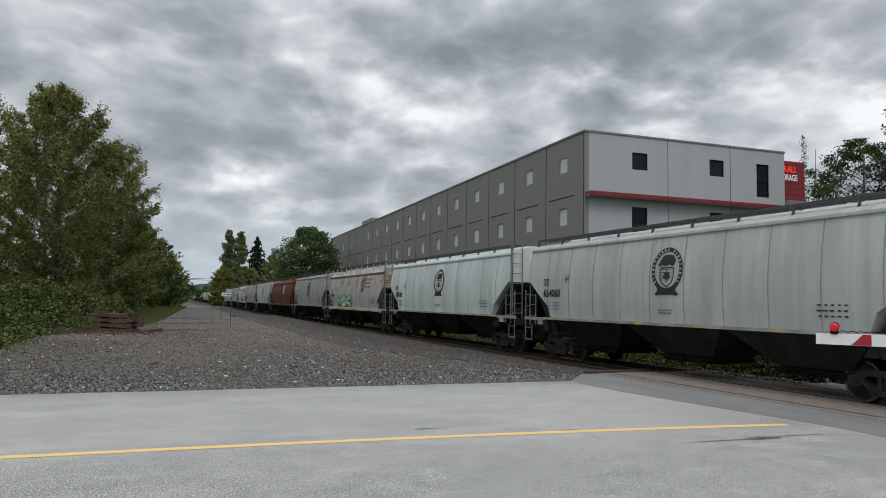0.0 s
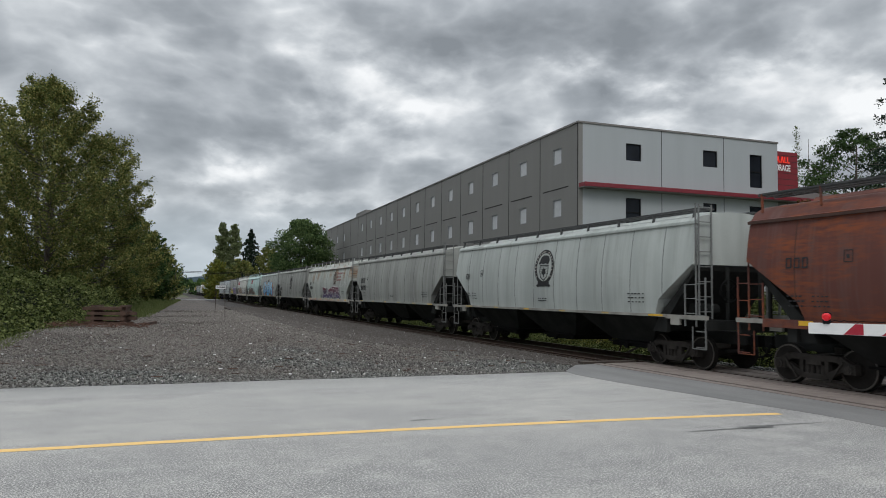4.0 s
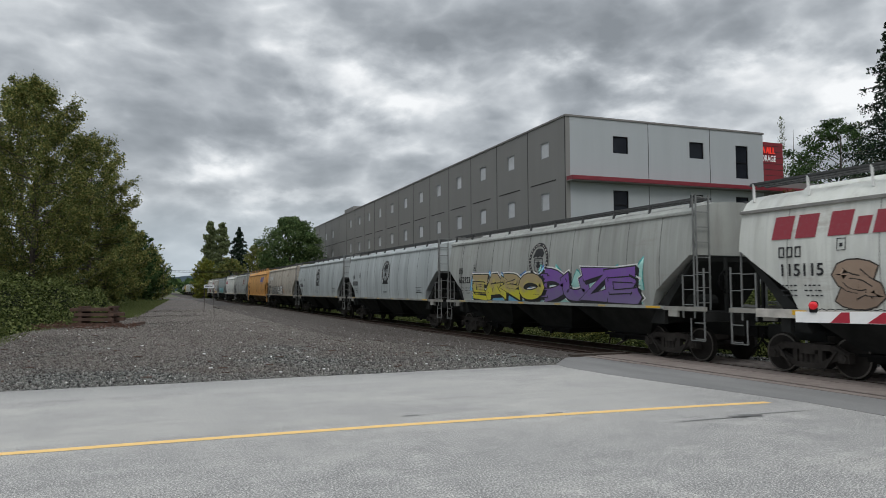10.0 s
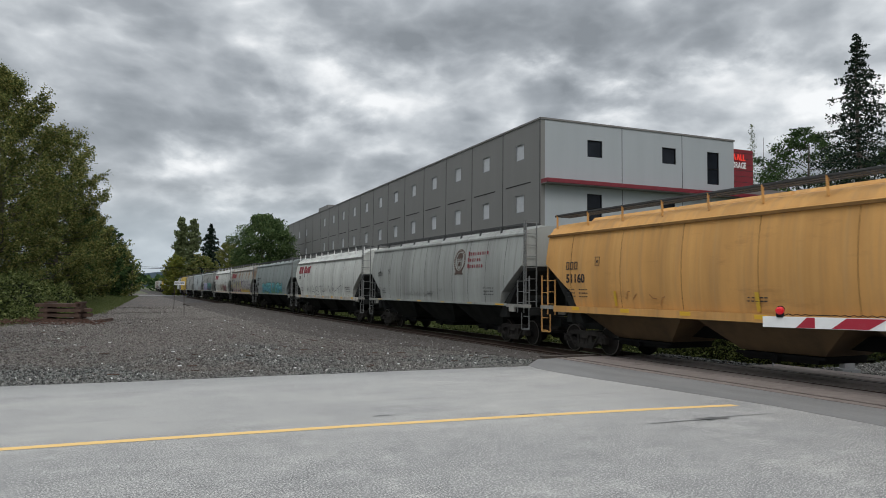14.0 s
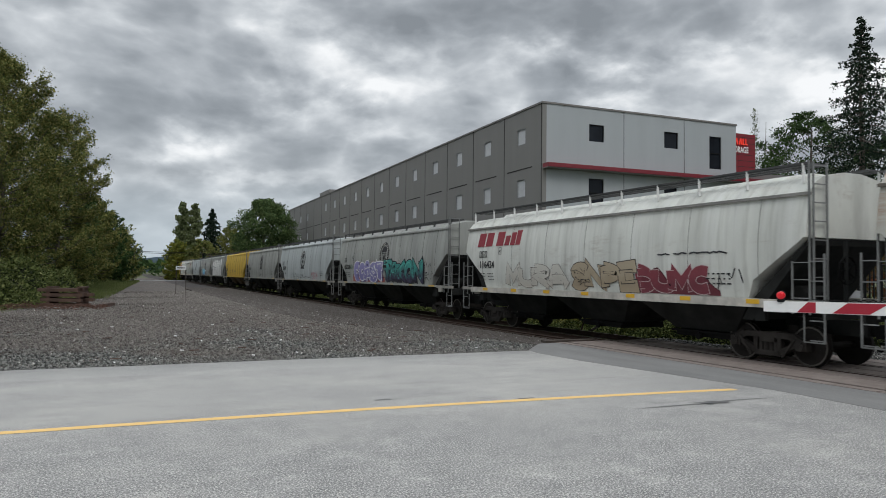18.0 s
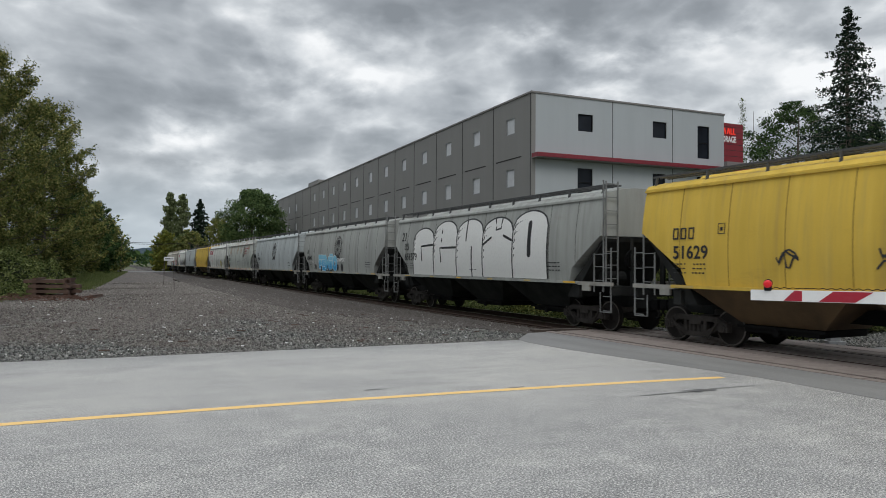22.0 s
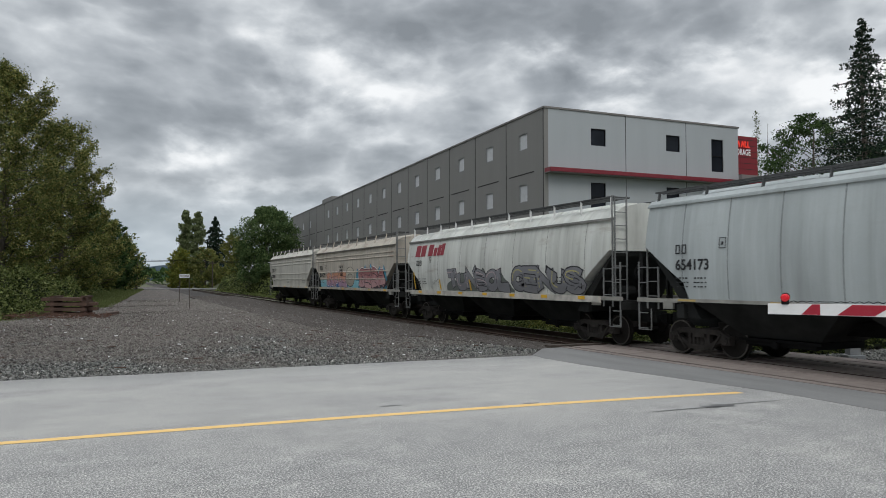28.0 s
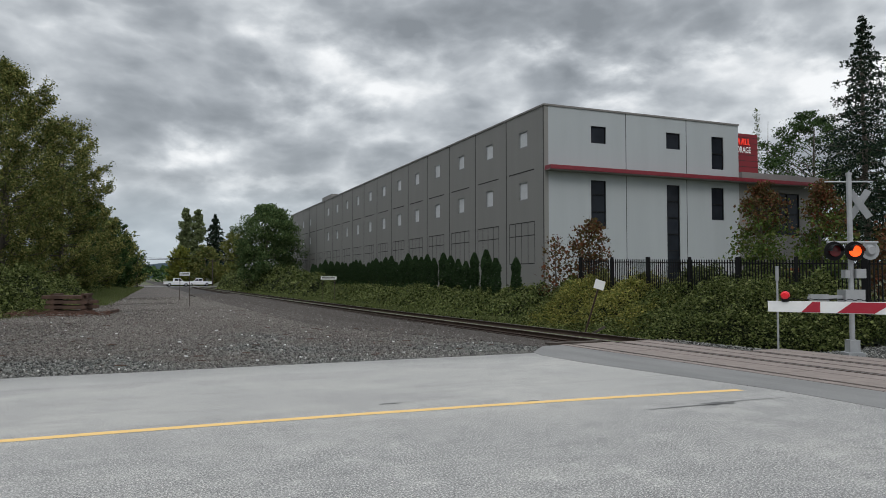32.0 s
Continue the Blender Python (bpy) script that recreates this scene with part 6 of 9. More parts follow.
    if cloud:
        back2.put("graffiti_cloud_edge", spray(cloud_edge or tuple(c * 0.45 for c in cloud)), g)
        back.put("graffiti_cloud", spray_blend(cloud, tuple(c * 0.75 for c in cloud), z0, z1), g)
    return g


def stick(car, half, kind, d, z0, z1, tilt=0.06, colour=(0.62, 0.38, 0.03)):
    """A short upright bar of yellow paint."""
    p = Painter(kind, 0.03)
    p.stroke([(half - d, z0), (half - d + tilt, z1)], 0.11, True)
    p.put("yellow_stripe", spray(colour), car, "upright yellow paint stripe")


def slab_letters(car, half, kind, d, width, z0, z1, count, seed):
    """Huge rolled letters: white round-topped slabs that touch, with a black outline and black slits."""
    rng = random.Random(seed)
    step = width / count
    for i in range(count):
        x0 = half - d - i * step
        x1 = x0 - step * 1.02
        top = z1 - rng.uniform(0.0, 0.18) - (0.12 if i == 0 else 0)
        shapes = []
        for lift, g in ((0.014 + 0.002 * i, 0.0), (0.015 + 0.002 * i, 0.06)):
            p = Painter(kind, lift)
            a, b, t = x0 - g, x1 + g, top - g
            r = (a - b) * 0.5
            cols = 14
            pts = []
            for k in range(cols + 1):
                u = k / cols
                rise = min(1.0, math.sin(math.pi * u) ** 0.45 if 0 < u < 1 else 0.0)
                pts.append((a + (b - a) * u, t - 0.5 * r * (1 - rise)))
            rows = 8
            for (xa, ta), (xb, tb) in zip(pts, pts[1:]):
                for q in range(rows):
                    f0, f1 = q / rows, (q + 1) / rows
                    p.quad((xa, z0 + (ta - z0) * f0), (xb, z0 + (tb - z0) * f0), (xb, z0 + (tb - z0) * f1), (xa, z0 + (ta - z0) * f1))
                    p.lift -= 0.00001
            shapes.append(p)
        edge = shapes[0].put("graffiti", spray((0.02, 0.02, 0.022)), car, "huge rolled white graffiti letter")
        shapes[1].put("graffiti_fill", spray((0.70, 0.70, 0.67)), edge)
        cut = Painter(kind, 0.017 + 0.002 * i)
        w = x0 - x1
        mx, h = (x0 + x1) / 2, top - z0
        if i == 0:
            lines = [[(x1 + 0.05, z0 + 0.62 * h), (mx + 0.1 * w, z0 + 0.6 * h), (mx + 0.05 * w, z0 + 0.3 * h)], [(x1 + 0.02 * w, z0 + 0.55 * h), (x1 + 0.0 * w, z0 + 0.1 * h)]]
        elif i == 1:
            lines = [[(mx + 0.15 * w, z0 + 0.62 * h), (mx + 0.15 * w, z0 + 0.82 * h)], [(x1 + 0.1, z0 + 0.5 * h), (mx + 0.2 * w, z0 + 0.5 * h), (mx + 0.15 * w, z0 + 0.25 * h)]]
        elif i == 2:
            lines = [[(mx + 0.12 * w, z0 + 0.95 * h), (mx + 0.12 * w, z0 + 0.62 * h)], [(mx - 0.1 * w, z0), (mx - 0.1 * w, z0 + 0.5 * h)]]
        elif i == 3:
            lines = [[(mx + 0.1 * w, z0 + 0.98 * h), (mx + 0.05 * w, z0 + 0.78 * h), (mx - 0.1 * w, z0 + 0.8 * h), (mx - 0.12 * w, z0 + 0.97 * h)], [(x0 - 0.1, z0 + 0.55 * h), (x0 - 0.3 * w, z0 + 0.66 * h)], [(x1 + 0.3 * w, z0 + 0.68 * h), (x1 + 0.1, z0 + 0.6 * h)]]
        else:
            lines = [[(mx, z0 + 0.35 * h), (mx, z0 + 0.8 * h)]]
        for ln in lines:
            cut.stroke(ln, 0.09 if i < 4 else 0.22)
        cut.put("graffiti_line", spray((0.02, 0.02, 0.022)), edge)


def bee(car, half, kind, d, z, r):
    """A painted insect: striped oval body, round head and two pale wings."""
    x = half - d
    p = Painter(kind, 0.03)
    p.dot(x, z, r * 0.56, 14, r * 1.04)
    p.dot(x + 0.05 * r, z + r * 1.05, r * 0.46, 12)
    for k in (-1, 1):
        p.dot(x + k * r * 0.75, z + r * 0.75, r * 0.62, 12, r * 0.42)
    g = p.put("graffiti", spray((0.02, 0.02, 0.025)), car, "painted bee beside the letters")
    y = Painter(kind, 0.032)
    for k in range(4):
        y.stroke([(x - r * 0.40, z - r * 0.6 + k * r * 0.36), (x + r * 0.40, z - r * 0.55 + k * r * 0.36)], r * 0.2)
    y.dot(x + 0.05 * r, z + r * 1.05, r * 0.36, 12)
    y.put("graffiti_fill", spray((0.66, 0.42, 0.03)), g)
    q = Painter(kind, 0.034)
    for k in (-1, 1):
        q.dot(x + k * r * 0.75, z + r * 0.75, r * 0.52, 12, r * 0.33)
    q.put("graffiti_shine", spray((0.72, 0.72, 0.70)), g)


def scrawl(car, half, kind, d, width, z, h, colour, seed, w=0.03):
    """A thin one-line tag."""
    rng = random.Random(seed)
    p = Painter(kind, 0.016)
    x, pts = half - d, []
    while x > half - d - width:
        pts.append((x, z + h * rng.uniform(0, 1)))
        x -= rng.uniform(0.05, 0.16) * max(1, width / 3)
        if rng.random() < 0.16 and len(pts) > 2:
            p.stroke(pts, w)
            pts = []
            x -= 0.06
    if len(pts) > 1:
        p.stroke(pts, w)
    p.put("scrawl", spray(colour), car, "thin sprayed scrawl")


def make_car(g, pitch, kind, paint_name, label):
    half = round((pitch - 1.6) / 2, 2)
    half = {True: 7.70, False: half}[abs(half - 7.70) < 0.17]
    key = (half, kind, paint_name)
    if key not in MAKES:
        MAKES[key] = build_parts(half, kind, paint_name)
    s0 = g - half
    p, h = on_track(s0)
    car = thing("hopper_car", pose(p.x, p.y, 0, 0, 0, 90 - math.degrees(h)), label, "railcar", "hopper cars of the train")
    for name, me, m in MAKES[key]:
        o = new(name, me)
        o.parent = car
        o.matrix_basis = m
    for sgn in (-1, 1):
        t = new("truck", TRUCK[1])
        t.parent = car
        t.matrix_basis = pose(sgn * (half - 1.40), 0, 0)
        for side in (-1, 1):
            f = new("side_frame", TRUCK[0])
            f.parent = t
            f.matrix_basis = pose(0, side * 1.02, 0, 0, 0, 0 if side > 0 else 180)
        for x in (-0.889, 0.889):
            w = new("wheelset", TRUCK[2])
            w.parent = t
            w.matrix_basis = pose(x, 0, 0.457)
            WHEELS.append((w, x, s0))
    CARS.append((car, s0))
    return car, half, kind


TRAIN = {}


def train():
    lg = "light grey covered hopper car with a round black emblem"
    rows = [
        # left end at the start, pitch, make, paint, number, initials, emblem, label
        (6.6, 17.0, "flat", "grey", "", 2, "dark", lg),
        (23.6, 17.0, "flat", "grey", "654060", 2, "dark", lg),
        (40.6, 17.0, "flat", "light", "654769", 2, "dark", lg),
        (57.5, 16.9, "round", "rusted", "119378", 3, "red", "rust-streaked white hopper car with green graffiti"),
        (74.3, 16.9, "flat", "dull", "651803", 2, "dark", lg),
        (92.4, 18.1, "round", "rust", "", 3, "pale", "rusty red-brown hopper car with a pale emblem"),
        (109.6, 17.2, "flat", "grey", "", 2, "dark", lg),
        (126.7, 17.1, "flat", "dull", "200101", 4, "", "plain dull grey covered hopper car"),
        (143.6, 16.9, "round", "old", "119930", 3, "red", "rust-stained old hopper car with purple graffiti"),
        (160.5, 16.9, "flat", "dull", "650729", 2, "dark", "dirty grey covered hopper car with a round emblem"),
        (177.6, 17.1, "flat", "grey", "654781", 2, "dark", "grey hopper car with large sky-blue graffiti"),
        (194.8, 17.2, "round", "teal", "117946", 3, "bars", "mint green hopper car with brown graffiti"),
        (211.8, 17.0, "round", "white", "115115", 3, "bars", "off-white hopper car with brown and white graffiti"),
        (228.8, 17.0, "flat", "dull", "652123", 2, "dark", "grey hopper car with yellow and purple graffiti"),
        (245.6, 16.9, "flat", "pale", "655163", 2, "dark", lg),
        (262.6, 17.0, "flat", "pale", "655461", 2, "dark", lg),
        (280.2, 17.6, "flat", "tan", "842415", 3, "", "dusty tan hopper car with black-and-white graffiti"),
        (298.5, 18.3, "round", "orange", "51160", 3, "blue", "orange hopper car with blue company lettering"),
        (315.4, 16.9, "flat", "dull", "", 3, "red", "weathered grey hopper car with a red emblem"),
        (332.6, 17.2, "round", "white", "", 3, "bars", "off-white hopper car with faded graffiti"),
        (349.8, 17.2, "flat", "blue", "5478", 4, "", "blue-grey hopper car with teal graffiti"),
        (367.1, 17.3, "round", "rusted", "", 3, "bars", "stained white hopper car with purple and yellow graffiti"),
        (384.0, 16.9, "round", "white", "116434", 3, "bars", "off-white hopper car with red-brown graffiti"),
        (401.2, 17.2, "flat", "dull", "652320", 2, "dark", "grey hopper car with purple and dark teal graffiti"),
        (418.4, 17.2, "flat", "pale", "655107", 2, "dark", "light grey hopper car with thin scrawled graffiti"),
        (435.1, 16.7, "flat", "dull", "651413", 2, "dark", lg),
        (452.9, 17.8, "flat", "yellow", "51629", 3, "", "bright yellow covered hopper car"),
        (470.0, 17.1, "flat", "dull", "651579", 2, "", "grey hopper car with huge white graffiti letters"),
        (486.9, 16.9, "flat", "dull", "651063", 2, "dark", "grey hopper car with bright blue graffiti"),
        (504.1, 17.2, "flat", "pale", "655344", 2, "dark", lg),
        (521.0, 16.9, "round", "old", "122168", 3, "red", "rust-streaked white hopper car with red emblem"),
        (538.1, 17.1, "round", "white", "", 3, "bars", "off-white hopper car with yellow and black graffiti"),
        (555.5, 17.4, "flat", "yellow", "", 3, "", "bright yellow covered hopper car"),
        (572.9, 17.4, "flat", "pale", "654173", 2, "dark", lg),
        (589.8, 16.9, "round", "white", "", 3, "bars", "off-white hopper car with grey graffiti"),
        (606.9, 17.1, "ribbed", "tan", "854729", 3, "", "tan ribbed hopper car with orange and blue graffiti"),
        (623.6, 16.7, "ribbed", "cream", "550274", 4, "", "pale tan ribbed hopper car, last of the train"),
    ]
    for g, pitch, kind, paint, number, marks, crest, label in rows:
        car, half, kind = make_car(g, pitch, kind, paint, label)
        big = paint in ("tan", "cream", "yellow", "blue", "dull") and crest == ""
        stencil(car, half, number, kind, 0.46 if big else 0.38, None, 2.60, 1.15, marks)
        TRAIN[g] = (car, half, kind)
        if crest == "dark":
            emblem(car, -0.11, 3.01, 0.64, kind, M["mark"])
        elif crest in ("red", "pale"):
            emblem(car, half - 10.55, 3.18, 0.50, kind, {"red": M["brand_brown"], "pale": M["reflector_white"]}[crest], "faded round brown emblem")
            bm = bm_new()
            for r, w in enumerate((1.72, 1.28, 1.45)):
                z = 3.37 - r * 0.25
                y = side_w(z, kind) + 0.014
                n = int(w / 0.19)
                for i in range(n):
                    x = half - 11.3 - i * 0.19
                    m = bm if i == 0 else bm_new()
                    wide, tall = (0.115, 0.17) if i == 0 else ((0.10, 0.075, 0.09, 0.05)[i % 4], 0.125)
                    slab(m, [(x - wide, y - 0.004, z), (x, y - 0.004, z), (x - 0.015, y - 0.004, z + tall), (x - wide - 0.015, y - 0.004, z + tall)], (0, 0.004, 0))
                    if i:
                        part("company_mark", m, M["brand_red"], car)
            part("company_mark", bm, M["brand_red"], car, "faded red lettering shapes")
        elif crest == "bars":
            bm = bm_new()
            mint = paint == "teal"
            n = 2 if mint else 6
            for i in range(n):
                w = 0.75 if mint else (0.50 if i < 3 else 0.30)
                x = half - (5.4 if mint else 0.95) - (i * 0.95 if mint else (0, 0.62, 1.42, 2.02, 2.42, 2.78)[i])
                z = 3.1 if mint else 3.08
                y = side_w(z, kind) + 0.016
                hh = 0.62 if mint else (0.52, 0.52, 0.52, 0.36, 0.46, 0.52)[i]
                bm = bm_new()
                slab(bm, [(x - w, y - 0.03, z), (x, y - 0.03, z), (x - 0.08, y - 0.03, z + hh), (x - w - 0.08, y - 0.03, z + hh)], (0, 0.03, 0))
                hug(bm, kind, z)
                part("company_mark", bm, M["brand_red"], car, "red slanted lettering shape")
        elif crest == "blue":
            bm = bm_new()
            for i, w in enumerate((0.5, 0.55, 0.3, 0.45)):
                x = half - 12.0 - i * 0.62
                y = side_w(3.2, kind) + 0.02
                slab(bm, [(x, y - 0.03, 2.95), (x - w, y - 0.03, 2.95), (x - w - 0.12, y - 0.03, 3.5), (x - 0.12, y - 0.03, 3.5)], (0, 0.03, 0))
            hug(bm, kind, 3.2)
            box(bm, half - 14.7, half - 11.7, side_w(2.85, kind) - 0.01, side_w(2.82, kind) + 0.016, 2.78, 2.86)
            part("company_mark", bm, M["brand_blue"], car, "blue slanted lettering shapes")


train()


def paint_train():
    k, wht = (0.02, 0.02, 0.025), (0.72, 0.72, 0.70)
    t = TRAIN
    graffiti(*t[57.5], "MSK", 3.3, 3.9, 1.5, 2.42, (0.30, 0.58, 0.46), (0.015, 0.07, 0.055), 1, 0.42, 0.045, (0.42, 0.10, 0.12), (0.62, 0.80, 0.62), (0.52, 0.76, 0.44), flames=False, shadow=(0.015, 0.07, 0.055))
    scrawl(*t[57.5], 1.1, 1.0, 1.75, 0.35, k, 2)
    stick(*t[57.5], 1.0, 1.56, 2.3)
    stick(*t[57.5], 13.4, 1.56, 2.3)
    scrawl(*t[92.4], 4.0, 4.5, 1.65, 0.4, (0.4, 0.38, 0.36), 5)
    scrawl(*t[92.4], 9.5, 3.0, 1.7, 0.4, (0.22, 0.26, 0.2), 6)
    graffiti(*t[143.6], "ZUOTS", 6.4, 5.6, 1.5, 2.45, (0.17, 0.05, 0.075), wht, 7, 0.34, 0.04, (0.42, 0.40, 0.45), None, (0.10, 0.08, 0.19), shadow=(0.05, 0.04, 0.09), flames=False)
    scrawl(*t[143.6], 12.2, 2.2, 2.3, 0.5, wht, 8, 0.05)
    scrawl(*t[143.6], 5.2, 0.7, 1.56, 0.2, k, 80, 0.05)
    graffiti(*t[177.6], "CAWEYS", 3.4, 8.2, 1.5, 3.30, (0.42, 0.68, 0.85), (0.012, 0.02, 0.05), 9, 0.40, 0.05, (0.66, 0.25, 0.05), (0.80, 0.88, 0.92), (0.10, 0.40, 0.72), cloud_edge=(0.10, 0.05, 0.14), shadow=(0.02, 0.03, 0.10))
    scrawl(*t[177.6], 12.4, 0.9, 2.1, 0.6, k, 10, 0.06)
    bee(*t[177.6], 2.95, 1.95, 0.36)
    graffiti(*t[177.6], "O", 11.3, 0.9, 1.5, 2.6, (0.62, 0.35, 0.40), (0.08, 0.10, 0.30), 12, 0.4, 0.06)
    graffiti(*t[194.8], "SWAPDS", 3.1, 6.0, 1.5, 2.6, (0.15, 0.115, 0.105), (0.018, 0.015, 0.015), 13, 0.46, 0.035, None, None, (0.105, 0.075, 0.065))
    bub = Painter("round", 0.04)
    rng = random.Random(5)
    mass = Painter("round", 0.012)
    for d0, d1, top, m in ((2.0, 3.4, 2.1, 16), (8.4, 11.0, 2.0, 20), (5.2, 6.1, 3.0, 8)):
        for i in range(m):
            f = rng.uniform(0, 1)
            mass.dot(t[194.8][1] - d0 - (d1 - d0) * f, 1.62 + (top - 1.75) * rng.uniform(0, 1) * math.sin(math.pi * (0.12 + 0.76 * f)), rng.uniform(0.10, 0.22), 12)
    mass.put("graffiti_cloud", spray((0.13, 0.06, 0.042)), t[194.8][0], "dark brown painted bubbles")
    for i in range(60):
        d = rng.choice((rng.uniform(2.1, 3.6), rng.uniform(8.6, 11.2), rng.uniform(5.1, 6.1)))
        top = 3.1 if 4.8 < d < 6.2 else 2.05
        bub.dot(t[194.8][1] - d, rng.uniform(1.6, top), rng.uniform(0.03, 0.10))
    bub.put("graffiti_dots", spray((0.36, 0.22, 0.17)), t[194.8][0], "pale painted bubbles")
    graffiti(*t[211.8], "SINTAR", 2.5, 5.7, 1.5, 2.65, (0.33, 0.235, 0.17), (0.035, 0.025, 0.02), 14, 0.50, 0.03, low=(0.27, 0.19, 0.14))
    graffiti(*t[211.8], "SWAMPDONK", 8.3, 5.2, 1.5, 2.50, wht, (0.03, 0.03, 0.033), 15, 0.36, 0.022, low=(0.58, 0.58, 0.57), shadow=(0.06, 0.06, 0.065), wild=0.5)
    graffiti(*t[228.8], "EARO", 2.6, 5.3, 1.5, 2.65, (0.40, 0.31, 0.17), (0.02, 0.02, 0.02), 16, 0.40, 0.04, (0.20, 0.50, 0.72), None, (0.60, 0.55, 0.05), (0.74, 0.74, 0.70), (0.04, 0.14, 0.34), shadow=(0.02, 0.02, 0.02))
    graffiti(*t[228.8], "DUZE", 8.2, 5.0, 1.5, 2.7, (0.20, 0.09, 0.36), (0.02, 0.02, 0.02), 17, 0.40, 0.04, (0.36, 0.64, 0.58), None, (0.20, 0.15, 0.30), (0.74, 0.74, 0.72), (0.05, 0.30, 0.28), shadow=(0.02, 0.02, 0.025))
    graffiti(*t[280.2], "JONES", 2.7, 3.7, 1.5, 2.38, (0.27, 0.265, 0.25), (0.018, 0.018, 0.018), 18, 0.34, 0.05, low=(0.20, 0.195, 0.18), wild=0.5, shadow=(0.03, 0.03, 0.03))
    graffiti(*t[280.2], "GUSE", 6.7, 2.75, 1.5, 2.42, wht, (0.018, 0.018, 0.018), 19, 0.30, 0.07, low=(0.62, 0.62, 0.60), wild=0.5, shadow=(0.03, 0.03, 0.03))
    scrawl(*t[280.2], 9.7, 0.9, 1.6, 0.45, (0.30, 0.07, 0.05), 20, 0.09)
    scrawl(*t[280.2], 10.9, 2.6, 1.6, 0.5, (0.33, 0.27, 0.21), 93, 0.03)
    stick(*t[280.2], 10.4, 1.56, 2.05)
    for q in range(4):
        p = Painter("flat", 0.012)
        p.stroke([(t[280.2][1] - 1.2, 3.08 + 0.10 * q), (t[280.2][1] - 2.35 - 0.05 * q, 3.10 + 0.10 * q)], 0.055, True)
        p.put("company_mark", spray((0.58, 0.60, 0.60)), t[280.2][0], "pale striped company mark")
    p = Painter("flat", 0.012)
    p.stroke([(t[280.2][1] - 2.5, 3.22), (t[280.2][1] - 3.3, 3.24)], 0.36, True)
    p.put("company_mark", spray((0.52, 0.54, 0.53)), t[280.2][0], "pale worn company mark")
    stick(*t[298.5], 3.5, 1.56, 2.0, 0.02)
    stick(*t[298.5], 8.4, 1.56, 2.0, 0.02)
    scrawl(*t[298.5], 3.9, 0.5, 1.6, 0.4, (0.35, 0.16, 0.05), 94)
    scrawl(*t[298.5], 4.9, 0.6, 1.6, 0.4, (0.35, 0.16, 0.05), 95)
    scrawl(*t[315.4], 5.0, 4.0, 1.65, 0.4, (0.22, 0.22, 0.21), 21)
    graffiti(*t[332.6], "NAST", 3.5, 4.2, 1.5, 2.2, None, (0.2, 0.2, 0.2), 22, 0.1, 0.02)
    scrawl(*t[332.6], 9.0, 3.0, 1.7, 0.5, k, 23)
    graffiti(*t[349.8], "SHARE", 3.8, 4.15, 1.5, 2.5, (0.10, 0.40, 0.44), (0.012, 0.03, 0.04), 24, 0.42, 0.035, (0.20, 0.36, 0.16), (0.45, 0.68, 0.68), (0.05, 0.26, 0.36), flames=False)
    graffiti(*t[349.8], "TISH", 8.3, 3.9, 1.5, 2.5, (0.10, 0.38, 0.42), (0.012, 0.03, 0.04), 25, 0.40, 0.035, (0.14, 0.32, 0.14), (0.45, 0.68, 0.66), (0.05, 0.26, 0.34), flames=False)
    graffiti(*t[367.1], "NVUVA", 1.8, 6.6, 1.5, 2.75, (0.58, 0.53, 0.26), (0.015, 0.015, 0.018), 26, 0.40, 0.05, (0.10, 0.065, 0.20), None, (0.46, 0.41, 0.39), (0.64, 0.60, 0.60), (0.05, 0.03, 0.10), wild=1.4)
    graffiti(*t[367.1], "AOAYS", 8.6, 5.4, 1.5, 2.75, (0.46, 0.44, 0.44), (0.02, 0.02, 0.025), 27, 0.40, 0.05, (0.12, 0.075, 0.22), None, (0.40, 0.37, 0.36), (0.72, 0.72, 0.70), wild=0.7)
    red = Painter("round", 0.05)
    for a in (2.6, 4.0, 5.6, 7.2):
        red.stroke([(t[367.1][1] - a, 1.58), (t[367.1][1] - a - 0.35, 1.70), (t[367.1][1] - a - 0.8, 1.66), (t[367.1][1] - a - 1.05, 1.9)], 0.06)
    red.put("graffiti_line", spray((0.34, 0.04, 0.04)), t[367.1][0], "red painted sweeps")
    flame = Painter("round", 0.045)
    rng = random.Random(91)
    x = t[367.1][1] - 8.2
    while x > t[367.1][1] - 13.6:
        w = rng.uniform(0.25, 0.55)
        flame.quad((x, 1.52), (x - w, 1.52), (x - w * 0.9, rng.uniform(1.62, 1.85)), (x - w * 0.2, rng.uniform(1.62, 1.95)))
        x -= w * 0.9
    flame.put("graffiti_cloud", spray((0.62, 0.44, 0.06)), t[367.1][0], "yellow painted flames along the sill")
    stick(*t[367.1], 0.95, 1.56, 2.3)
    graffiti(*t[384.0], "MURA", 3.2, 3.6, 1.5, 2.38, (0.60, 0.58, 0.52), (0.10, 0.08, 0.07), 28, 0.42, 0.014, low=(0.55, 0.52, 0.46), wild=0.6)
    graffiti(*t[384.0], "SNPE", 7.2, 3.0, 1.5, 2.45, (0.42, 0.35, 0.25), (0.05, 0.04, 0.035), 29, 0.46, 0.025, low=(0.36, 0.29, 0.20), wild=0.7)
    graffiti(*t[384.0], "DUMC", 10.2, 2.6, 1.5, 2.30, (0.22, 0.045, 0.06), (0.52, 0.42, 0.42), 30, 0.50, 0.018, (0.17, 0.03, 0.045), None, (0.17, 0.035, 0.05), flames=False, wild=0.6)
    scrawl(*t[384.0], 13.0, 0.8, 1.7, 0.5, k, 31)
    scrawl(*t[384.0], 11.0, 2.4, 2.55, 0.06, k, 96, 0.04)
